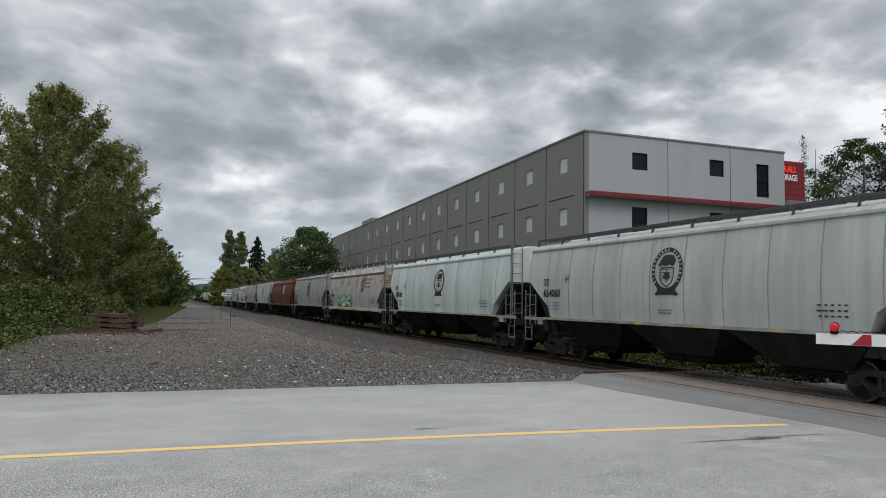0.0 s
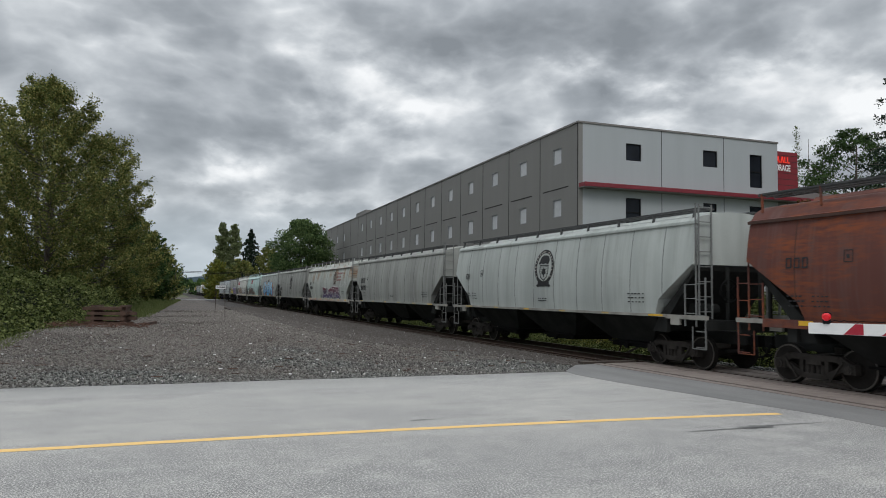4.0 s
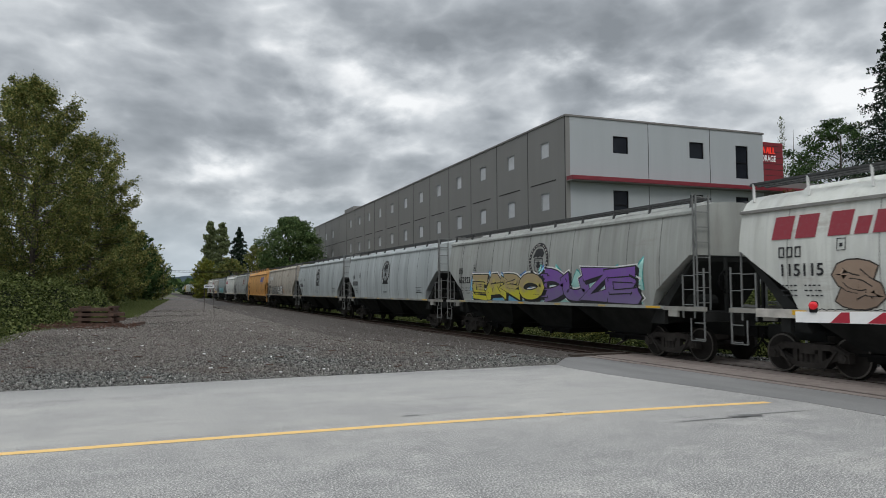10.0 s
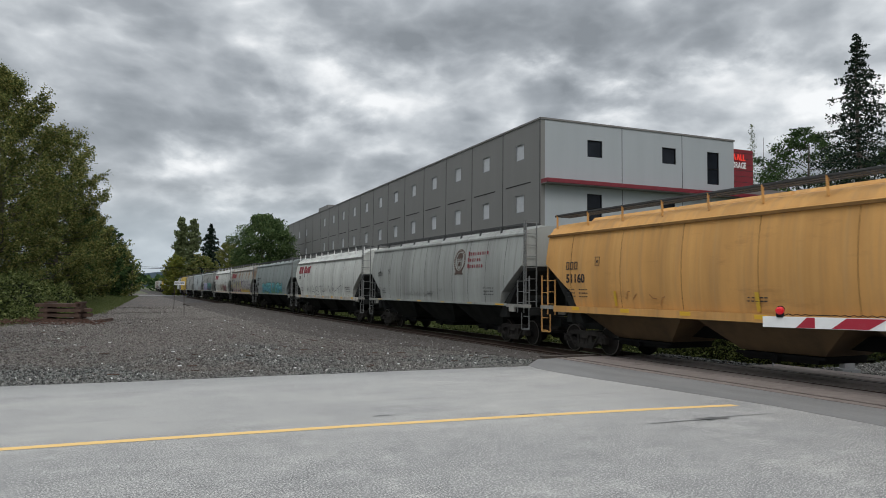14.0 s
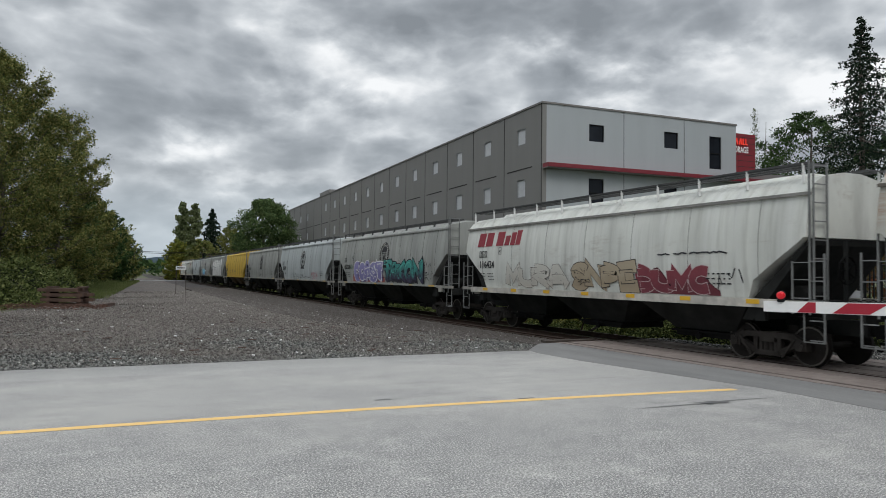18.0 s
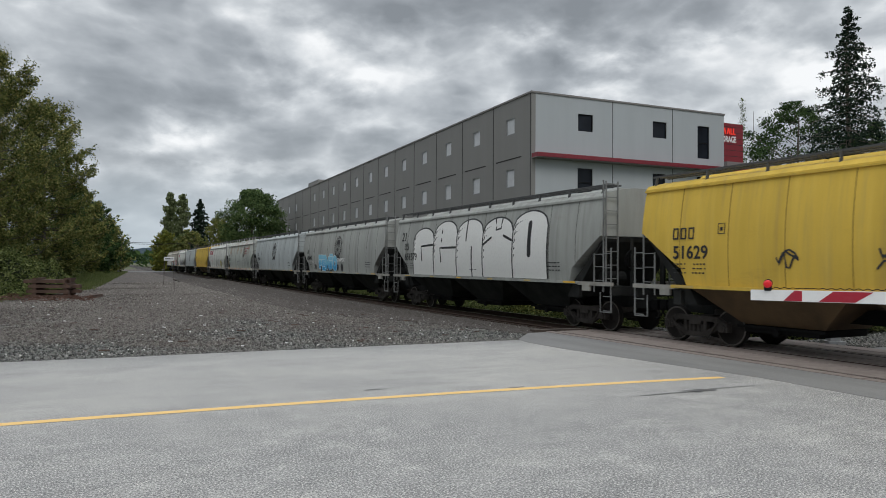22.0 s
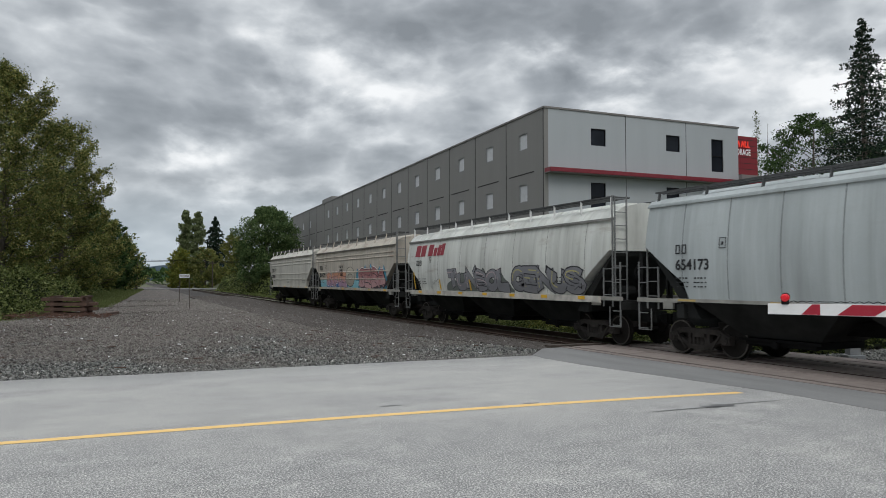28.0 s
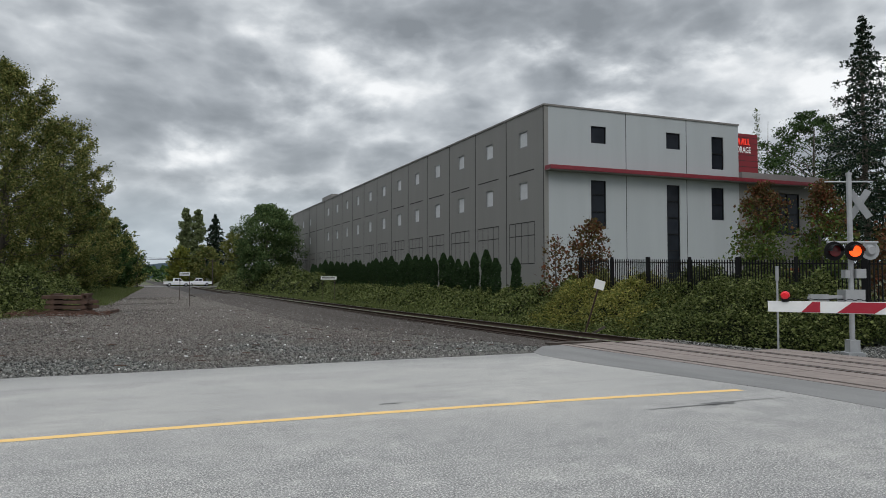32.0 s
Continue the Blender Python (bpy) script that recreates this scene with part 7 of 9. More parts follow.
    graffiti(*t[401.2], "COAST", 3.0, 4.7, 1.5, 2.75, (0.26, 0.24, 0.46), wht, 32, 0.44, 0.055, (0.40, 0.09, 0.07), None, (0.21, 0.19, 0.42), cloud_edge=(0.42, 0.16, 0.12), flames=False, shadow=(0.10, 0.08, 0.20))
    graffiti(*t[401.2], "TAKON", 7.9, 4.9, 1.5, 2.75, (0.05, 0.30, 0.26), (0.012, 0.012, 0.022), 33, 0.44, 0.045, None, (0.10, 0.42, 0.36), (0.045, 0.035, 0.075), shadow=(0.02, 0.02, 0.03))
    scrawl(*t[401.2], 13.05, 0.9, 2.25, 0.32, k, 34, 0.03)
    scrawl(*t[401.2], 13.2, 0.9, 1.92, 0.24, k, 65, 0.02)
    scrawl(*t[401.2], 13.0, 0.9, 1.58, 0.28, k, 35, 0.03)
    for q in range(3):
        scrawl(*t[401.2], 2.3 + 0.03 * q, 0.5, 2.2, 0.35, (0.02, 0.12, 0.06), 36 + 60 * q)
    graffiti(*t[418.4], "VERSENE", 4.6, 2.0, 1.55, 1.95, None, k, 37, 0.06, 0.012)
    scrawl(*t[418.4], 6.6, 3.6, 1.62, 0.12, k, 38)
    graffiti(*t[418.4], "VERSENE", 10.4, 1.7, 1.55, 2.05, None, (0.42, 0.02, 0.05), 39, 0.06, 0.018)
    scrawl(*t[435.1], 6.8, 1.0, 1.62, 0.25, k, 40, 0.035)
    scrawl(*t[435.1], 10.2, 0.8, 1.62, 0.25, k, 41, 0.02)
    for i, d in enumerate((4.2, 6.4, 8.2)):
        for j in range(3):
            scrawl(*t[452.9], d + 0.05 * j, 0.6, 1.95 + 0.05 * j, 0.34, k, 42 + i + 9 * j, 0.045)
    slab_letters(*t[470.0], 2.1, 10.6, 1.53, 3.92, 5, 46)
    word("21", 0.58, M["mark"], t[470.0][0], (t[470.0][1] - 0.72, side_w(3.2, "flat") + 0.012, 3.08), True, "black painted numerals", 0.006, "painted_number", "flat")
    scrawl(*t[470.0], 9.4, 0.4, 1.6, 0.4, (0.05, 0.06, 0.3), 48)
    dark = Painter("flat", 0.010)
    rng = random.Random(97)
    for q in range(26):
        f = rng.uniform(0, 1)
        dark.dot(t[486.9][1] - 3.1 - 5.6 * f, 1.62 + 0.22 * rng.uniform(0, 1), rng.uniform(0.12, 0.26), 12)
    dark.put("graffiti_cloud", spray((0.02, 0.02, 0.024)), t[486.9][0], "black painted bubbles")
    graffiti(*t[486.9], "FENTO", 3.95, 3.75, 1.5, 2.6, (0.22, 0.56, 0.72), (0.74, 0.80, 0.82), 49, 0.50, 0.03, None, None, (0.04, 0.36, 0.66), wild=0.7)
    word("STAMPEDE", 0.30, spray(wht), t[486.9][0], (t[486.9][1] - 7.75, side_w(2.2, "flat") + 0.012, 2.12), True, "thin white painted word", 0.002, "painted_word", "flat")
    scrawl(*t[486.9], 2.4, 0.4, 2.05, 0.14, wht, 50)
    for j in range(9):
        scrawl(*t[521.0], 9.6 + 0.35 * (j % 3), 2.8, 1.55 + 0.1 * (j % 4), 1.0, (0.60, 0.62, 0.59) if j % 3 == 0 else (0.25, 0.26, 0.25), 70 + j, 0.05 if j % 3 == 0 else 0.016)
    for d, wd, sd in ((1.2, 0.9, 81), (2.9, 0.8, 82), (5.4, 0.7, 98), (6.6, 0.8, 99)):
        scrawl(*t[521.0], d, wd, 1.58, 0.42, (0.22, 0.22, 0.20), sd, 0.016)
    stick(*t[521.0], 0.95, 1.56, 2.35)
    plate = Painter("old", 0.016)
    plate.stroke([(t[521.0][1] - 6.9, 2.02), (t[521.0][1] - 8.1, 2.02)], 0.30, True)
    g = plate.put("notice_panel", spray((0.05, 0.05, 0.05)), t[521.0][0], "dark framed notice panel")
    inner = Painter("old", 0.018)
    inner.stroke([(t[521.0][1] - 6.94, 2.02), (t[521.0][1] - 8.06, 2.02)], 0.23, True)
    inner.put("notice_face", spray((0.40, 0.43, 0.40)), g)
    scrawl(*t[538.1], 3.0, 1.3, 1.9, 0.6, (0.45, 0.12, 0.14), 53, 0.04)
    graffiti(*t[538.1], "NMMAT", 7.0, 3.2, 1.5, 2.4, None, (0.05, 0.05, 0.05), 54, 0.1, 0.02)
    graffiti(*t[538.1], "O", 11.2, 1.0, 1.5, 2.4, (0.50, 0.45, 0.10), (0.12, 0.13, 0.04), 55, 0.5, 0.04)
    graffiti(*t[538.1], "COE", 12.4, 1.1, 1.9, 2.4, wht, k, 56, 0.30, 0.02)
    graffiti(*t[589.8], "TUNBOL", 4.6, 5.1, 1.5, 2.5, (0.24, 0.24, 0.255), (0.03, 0.025, 0.03), 57, 0.46, 0.03, (0.16, 0.18, 0.16), (0.46, 0.36, 0.36), (0.19, 0.19, 0.205), flames=False)
    graffiti(*t[589.8], "GENUS", 9.9, 4.2, 1.5, 2.5, (0.22, 0.22, 0.235), k, 58, 0.46, 0.04, None, (0.46, 0.42, 0.16), (0.17, 0.17, 0.18))
    scrawl(*t[589.8], 2.7, 0.9, 1.58, 0.5, (0.16, 0.16, 0.16), 59, 0.03)
    stick(*t[589.8], 0.95, 1.56, 2.35)
    stick(*t[589.8], 3.75, 1.56, 2.0)
    stick(*t[589.8], 6.6, 1.56, 2.0)
    graffiti(*t[606.9], "RAFOE", 3.05, 4.2, 1.5, 2.55, (0.60, 0.29, 0.17), (0.06, 0.03, 0.05), 61, 0.40, 0.035, (0.03, 0.15, 0.42), None, (0.42, 0.27, 0.38), (0.74, 0.62, 0.60), (0.01, 0.06, 0.20), wild=0.8, flames=False)
    graffiti(*t[606.9], "SEBA", 9.7, 4.3, 1.5, 2.7, (0.36, 0.14, 0.14), (0.03, 0.02, 0.03), 62, 0.40, 0.04, (0.06, 0.30, 0.42), None, (0.50, 0.30, 0.30), (0.72, 0.60, 0.58), (0.02, 0.10, 0.20), shadow=(0.04, 0.02, 0.03))
    band = Painter("ribbed", 0.006)
    band.stroke([(t[606.9][1] - 1.3, 1.80), (t[606.9][1] - 3.4, 1.80)], 0.54, True)
    band.stroke([(t[606.9][1] - 6.9, 1.80), (t[606.9][1] - 9.8, 1.80)], 0.54, True)
    band.put("graffiti_cloud", spray_blend((0.30, 0.56, 0.62), (0.18, 0.44, 0.52), 1.5, 2.2), t[606.9][0], "pale blue painted band")
    graffiti(*t[606.9], "O", 7.3, 1.4, 1.55, 2.8, (0.50, 0.46, 0.37), k, 63, 0.55, 0.04, wild=0.3)
    for q, line_text in enumerate(("ONE OF", "THESE", "DAYS")):
        z = 2.72 - 0.24 * q
        word(line_text, 0.25, M["mark"], t[606.9][0], (t[606.9][1] - 5.75 - 0.12 * q, side_w(z, "ribbed") + 0.04, z), True, "thin black painted words", 0.0, "painted_words")


paint_train()


def motions():
    for car, s0 in CARS:
        rows = []
        for t in range(0, 33):
            p, h = on_track(s0 - SPEED * t)
            rows.append((float(t), pose(p.x, p.y, 0, 0, 0, 90 - math.degrees(h))))
        walk(car, rows)
    # the wheels turn while their car rolls by
    for w, x, s0 in WHEELS:
        t0, t1 = (s0 - 46) / SPEED, (s0 + 2) / SPEED
        f0, f1 = max(1, math.ceil(t0 * FPS)), min(32 * FPS - 1, math.floor(t1 * FPS))
        if f1 <= f0:
            continue
        turn = lambda f: pose(x, 0, 0.457, 0, -math.degrees(SPEED * (f0 - f) / FPS / 0.457) * -1, 0)
        rows = [(0.0, turn(f0))] + [(f / FPS, turn(f)) for f in range(f0, f1 + 1)] + [(32.0, turn(f1))]
        walk(w, rows)

    # the two pickups meet on the far road
    for t, x0, x1, y in ((TRUCKS[0], 11.49, 17.29, 166.9), (TRUCKS[1], 26.2, 22.25, 170.3)):
        v = (x1 - x0) / 1.2
        walk(t, [(0.0, pose(x1 - v * 32, y + 0.033 * (x1 - v * 32), 0.03, 0, 0, 2 if v > 0 else 182)), (32.0, pose(x1, y + 0.033 * x1, 0.03, 0, 0, 2 if v > 0 else 182))])


# ---------------------------------------------------------------- plants
def mound(x, y, seed):
    """Rounded lumps of growth, large and small."""
    a = abs(noise.noise((x * 0.42 + seed, y * 0.36, seed)))
    b = abs(noise.noise((x * 1.15, y * 1.0, seed + 5)))
    return 0.62 + 1.15 * a + 0.50 * b


def thicket(name, area, height, count, size, mat, seed, label, stems=True):
    """A bramble bank: leaves standing out of a lumpy mound, a dark sheet that paints its inner shade."""
    rng = np.random.default_rng(seed)
    (x0f, x1f), (y0, y1) = area
    pts = []
    ys = rng.uniform(0, 1, count * 2) ** 1.0 * (y1 - y0) + y0
    for y in ys:
        u = rng.uniform()
        a, b = x0f(y), x1f(y)
        x = a + (b - a) * u
        edge = min(1.0, u / 0.12 + 0.12, (1 - u) / 0.1 + 0.4, (y - y0) / 1.5 + 0.05, (y1 - y) / 1.5 + 0.05)
        h = height(x, y) * mound(x, y, seed) * math.sqrt(max(0.03, edge))
        r = rng.uniform()
        z = ground_z(x, y) + h * (1 - 0.55 * r * r) + rng.normal() * 0.07
        if rng.uniform() < 0.03:
            z += rng.uniform(0.05, 0.45)
        pts.append((x, y, z))
        if len(pts) >= count:
            break
    me = leaf_mesh(name, np.array(pts), size, mat, rng, 0.1, level=0.45)
    ob = tagged(new(name, me), label, "bushes", kind="stuff")
    # a dark sheet added for the shade inside the bank
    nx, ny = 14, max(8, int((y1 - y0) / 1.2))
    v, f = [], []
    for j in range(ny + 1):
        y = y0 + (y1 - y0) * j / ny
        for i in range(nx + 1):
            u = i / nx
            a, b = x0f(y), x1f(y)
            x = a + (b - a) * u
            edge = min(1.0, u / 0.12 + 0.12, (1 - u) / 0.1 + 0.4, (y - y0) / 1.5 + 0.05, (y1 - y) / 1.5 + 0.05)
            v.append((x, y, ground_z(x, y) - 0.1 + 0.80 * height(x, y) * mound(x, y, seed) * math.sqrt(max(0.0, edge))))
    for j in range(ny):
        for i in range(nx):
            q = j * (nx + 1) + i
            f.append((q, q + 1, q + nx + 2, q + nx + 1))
    inner = new("undergrowth", from_arrays("undergrowth", v, f, M["bank_shade"]))
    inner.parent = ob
    tagged(inner, "dark sheet standing for the shade inside the bushes", kind="stuff")
    return ob


M["bank_shade"] = plain("bush_inner_shade", (0.010, 0.014, 0.006), 0.95, vary=0.4, scale=2.0, fine=12, relief=0.8)

track_c = lambda y: TRACK_X + off(y)
# bank beyond the tracks
thicket("bramble_bank", ((lambda y: track_c(y) + 2.2 + 0.9 * (1 - smooth01((y - 14) / 6)) + 0.5 * noise.noise((y * 0.4, 2, 0)), lambda y: track_c(y) + 7.4), (12.9, 30)), lambda x, y: (1.12 + 0.30 * smooth01((20 - y) / 3)) * smooth01((x - track_c(y) - 2.2) / 1.6) * (1 - 0.55 * math.exp(-((y - 24.5) / 3.6) ** 2)) + 0.22, 130000, 0.076, M["leaf_bush"], 11, "green bramble bank beside the railway")
thicket("bramble_bank", ((lambda y: track_c(y) + 2.6, lambda y: track_c(y) + 6.6), (20.0, 29.0)), lambda x, y: 1.05 * smooth01((x - track_c(y) - 2.2) / 1.6) + 0.2, 46000, 0.075, M["leaf_bush_yellow"], 12, "yellowing bramble patch beside the railway")
thicket("bramble_bank", ((lambda y: track_c(y) + 2.5, lambda y: track_c(y) + 6.5), (30, 75)), lambda x, y: (0.42 + 0.35 * smooth01((36 - y) / 5) + 0.30 * max(0.0, noise.noise((x * 0.3, y * 0.12, 7)))) * smooth01((x - track_c(y) - 2.4) / 1.4) + 0.10, 90000, 0.115, M["leaf_bush"], 13, "low green bramble bank along the track")
thicket("bramble_bank", ((lambda y: track_c(y) + 3.2, lambda y: track_c(y) + 9.5), (75, 160)), lambda x, y: 1.9 * smooth01((x - track_c(y) - 3.2) / 2.2) * (0.6 + 0.5 * smooth01((y - 85) / 25)) + 0.1, 44000, 0.21, M["leaf_bush"], 14, "taller bushes along the far track")
# bank on the yard's side
thicket("bramble_bank", ((lambda y: yard_edge(y) - 0.2, lambda y: yard_edge(y) - 9.0), (24, 62)), lambda x, y: 1.75 * smooth01((yard_edge(y) - x + 0.4) / 3.0) + 0.1, 120000, 0.13, M["leaf_bush"], 15, "thick green bramble bank at the yard's edge")
thicket("bramble_bank", ((lambda y: yard_edge(y) - 3.0, lambda y: yard_edge(y) - 12.0), (62, 160)), lambda x, y: 1.5 * smooth01((yard_edge(y) - 3.0 - x + 0.4) / 4.0) + 0.1, 46000, 0.20, M["leaf_bush"], 16, "green bushes along the far yard")


def grass_strip(name, xf0, xf1, y0, y1, count, h, seed, label, mat="grass"):
    rng = np.random.default_rng(seed)
    y = rng.uniform(y0, y1, count)
    u = rng.uniform(0, 1, count)
    x = np.array([xf0(b) + (xf1(b) - xf0(b)) * a for a, b in zip(u, y)])
    z = np.array([ground_z(a, b) for a, b in zip(x, y)])
    z = np.maximum(z, -0.13)
    hh = h * rng.uniform(0.5, 1.4, count)
    a = rng.uniform(0, 2 * np.pi, count)
    w = 0.012 + 0.05 * h
    dx, dy = np.cos(a) * w, np.sin(a) * w
    lean = rng.normal(size=(count, 2)) * 0.3 * h
    v = np.stack([np.stack([x - dx, y - dy, z], 1), np.stack([x + dx, y + dy, z], 1), np.stack([x + lean[:, 0], y + lean[:, 1], z + hh], 1)], 1).reshape(-1, 3)
    tagged(new(name, from_arrays(name, v, np.arange(count * 3).reshape(-1, 3), M[mat])), label, "grass", kind="stuff")


grass_strip("grass", lambda y: yard_edge(y) - 3.5, lambda y: yard_edge(y) + 0.8, 58, 165, 22000, 0.28, 21, "rough green grass verge")
grass_strip("grass", lambda y: track_c(y) + 6.0, lambda y: track_c(y) + 9.0, 30, 90, 26000, 0.24, 22, "grass at the foot of the cedar hedge")
grass_strip("grass", lambda y: track_c(y) + 2.5, lambda y: track_c(y) + 3.7, 30, 110, 7000, 0.18, 23, "weeds at the edge of the ballast")
grass_strip("grass", lambda y: yard_edge(y) - 0.6, lambda y: yard_edge(y) + 0.5, 20, 62, 4000, 0.14, 24, "thin weeds along the yard edge")

grass_strip("grass", lambda y: yard_edge(y) - 3.4, lambda y: yard_edge(y) + 0.4, 46, 64, 9000, 0.30, 25, "rough green grass behind the tie stack")


def limb(bm, a, b, r0, r1, rng, n=3, wander=0.12):
    p = Vector(a)
    d = Vector(b) - p
    pts = [p + d * (i / n) + Vector((rng.normal(), rng.normal(), 0.3 * rng.normal())) * wander * d.length / n * (0 if i in (0, n) else 1) for i in range(n + 1)]
    for i in range(n):
        rod(bm, pts[i], pts[i + 1], r0 + (r1 - r0) * i / n, 6, r0 + (r1 - r0) * (i + 1) / n)
    return pts


def tree(at, height, crown, mat, seed, label, leaves=9000, size=0.28, base=0.25, trunk=0.02, clumps=60, shape="oval", spread=0.11, sparse=1.0, name="tree", tips=None):
    """A trunk with limbs, and a crown of leaf clumps that hang on the limbs."""
    rng = np.random.default_rng(seed)
    x, y = at
    t = thing(name, pose(x, y, ground_z(x, y) - 0.1), label, "tree")
    bm = bm_new()
    r = height * trunk
    limb(bm, (0, 0, 0), (rng.normal() * 0.02 * height, rng.normal() * 0.02 * height, height * 0.92), r, r * 0.15, rng, 6, 0.04)
    centres = []
    for i in range(clumps):
        f = base + (1 - base) * (i + rng.uniform(0, 1)) / clumps
        g = (f - base) / (1 - base)
        if shape == "oval":
            w = math.sqrt(max(0.02, 1 - (2 * g - 0.85) ** 2 / 1.35)) * (1 if g < 0.8 else 0.85)
        elif shape == "column":
            w = 0.55 + 0.45 * math.sin(math.pi * min(1, g * 1.05)) if g < 0.93 else 0.35
        else:
            w = max(0.06, 1 - g)
        a = rng.uniform(0, 2 * math.pi)
        rr = crown * w * math.sqrt(rng.uniform(0.25, 1.0)) * rng.uniform(0.85, 1.15)
        c = Vector((rr * math.cos(a), rr * math.sin(a), f * height))
        centres.append((c, w))
        z0 = max(base * 0.7 * height, c.z - rr * rng.uniform(0.5, 0.9))
        if i % 2 == 0:
            limb(bm, (0, 0, z0), c, r * 0.35 * (1.1 - g), 0.012 * height * 0.2, rng, 3)
    part("trunk", bm, M["bark"], t, "brown-grey bark")
    pts = []
    k = leaves // clumps
    for c, w in centres:
        s = spread * height * 0.55 * (0.5 + 0.5 * w) * rng.uniform(0.7, 1.3)
        n = int(k * rng.uniform(0.6, 1.4) * sparse)
        q = rng.normal(size=(n, 3)).clip(-1.7, 1.7) * (s, s, s * 0.7)
        pts.append(np.array(c) + q)
    pts = np.concatenate(pts)
    if tips:
        # the upper leaves have turned
        high = pts[:, 2] / height + rng.normal(size=len(pts)) * 0.12 > 0.72
        o = new("upper_crown", leaf_mesh("upper_crown", pts[high], size, tips, rng))
        o.parent = t
        pts = pts[~high]
    me = leaf_mesh("crown", pts, size, mat, rng)
    o = new("crown", me)
    o.parent = t
    return t


def plume_tree(at, height, crown, mat, seed, label, leaves=50000, size=0.17, base=0.08, limbs=90, lean=0.55, top=0.62, trunk=0.014):
    """A tall tree of rising limbs; twigs stand along each limb and carry the leaves, so that tips show against the sky and the inside stays dark."""
    rng = np.random.default_rng(seed)
    x, y = at
    t = thing("tree", pose(x, y, ground_z(x, y) - 0.1), label, "tree")
    bm = bm_new()
    r = height * trunk
    limb(bm, (0, 0, 0), (rng.normal() * 0.01 * height, rng.normal() * 0.01 * height, height * 0.94), r, r * 0.12, rng, 7, 0.03)
    pts = []
    twigs = 15
    per = max(4, leaves // (limbs * twigs))
    lobes = rng.uniform(0, 6.28, 4)
    for i in range(limbs):
        g = (i + rng.uniform(0, 1)) / limbs
        a = i * 2.39996 + rng.normal() * 0.35
        w = min(1.0, (1.04 - g) / (1 - top)) ** 0.75 * min(1.0, 0.72 + 1.4 * g)
        w *= 1 + 0.16 * math.sin(3 * a + lobes[0]) + 0.14 * math.sin(9 * g + 2 * a + lobes[1])
        L = crown * w * rng.uniform(0.72, 1.15) + 0.25
        zt = (base + (1 - base) * g) * height
        rise = L * lean * (0.5 + 1.1 * g) * rng.uniform(0.7, 1.3)
        p0 = np.array((0, 0, max(0.03 * height, zt - rise)))
        p2 = np.array((L * math.cos(a), L * math.sin(a), min(zt, height * 0.985) + rng.normal() * 0.2))
        p1 = 0.5 * (p0 + p2) + np.array((0.12 * L * math.cos(a), 0.12 * L * math.sin(a), -0.12 * L))
        limb(bm, p0, p1, 0.05 * (1.2 - g) + 0.015, 0.03, rng, 2, 0.05)
        limb(bm, p1, p2, 0.03, 0.008, rng, 2, 0.05)
        for k in range(twigs):
            u = 0.30 + 0.70 * (k + rng.uniform(0, 1)) / twigs
            q = (1 - u) ** 2 * p0 + 2 * u * (1 - u) * p1 + u * u * p2
            tang = p2 - p0 + (rng.normal(size=3) * 0.9 + np.array((0, 0, 0.35))) * (L + 0.6)
            tang /= np.linalg.norm(tang)
            tl = (0.45 + 0.16 * crown) * rng.uniform(0.5, 1.25) * (1.15 - 0.45 * u)
            n = max(3, int(per * rng.uniform(0.6, 1.4)))
            f = rng.uniform(0, 1, n)[:, None] ** 0.75
            pts.append(q + tang * tl * f + rng.normal(size=(n, 3)) * (0.07 + 0.10 * tl))
    part("trunk", bm, M["bark"], t, "brown-grey bark")
    o = new("crown", leaf_mesh("crown", np.concatenate(pts), size, mat, rng, level=0.25))
    o.parent = t
    return t


def conifer(at, height, width, seed, label, whorls=26, size=0.30, per=46):
    rng = np.random.default_rng(seed)
    x, y = at
    t = thing("conifer", pose(x, y, ground_z(x, y) - 0.1), label, "tree")
    bm = bm_new()
    limb(bm, (0, 0, 0), (0.1, 0.05, height), height * 0.017, 0.02, rng, 6, 0.02)
    pts = []
    count = whorls * 8
    for i in range(count):
        f = 0.10 + 0.895 * ((i + rng.uniform(0, 1)) / count) ** 0.92
        a = i * 2.39996 + rng.normal() * 0.3
        LL = width * (1 - f) ** 0.84 * rng.uniform(0.30, 1.15) + 0.15
        z = f * height
        tip = Vector((LL * math.cos(a), LL * math.sin(a), z - 0.22 * LL + 0.12 * LL * rng.normal()))
        if i % 2 == 0:
            limb(bm, (0, 0, z), tip, 0.04, 0.01, rng, 2, 0.05)
        n = int(per * 0.55 * LL / width) + 10
        u = rng.uniform(0.08, 1.0, n)[:, None] ** 0.75
        q = np.array((0, 0, z)) * (1 - u) + np.array(tip) * u
        fan = np.stack([-np.sin(a) * np.ones(n), np.cos(a) * np.ones(n), np.zeros(n)], 1) * (rng.uniform(-1, 1, (n, 1)) * 0.30 * LL * np.sin(np.pi * u ** 0.8).clip(0.08, 1))
        hang = np.array((0, 0, 0.30)) * np.abs(rng.normal(size=(n, 1))) * (0.25 + 0.75 * u) * min(1.0, LL / 2)
        pts.append(q + fan + rng.normal(size=(n, 3)) * 0.05 - hang)
    part("trunk", bm, M["bark"], t)
    o = new("crown", leaf_mesh("crown", np.concatenate(pts), size, M["leaf_conifer"], rng, 0.6))
    o.parent = t
    return t


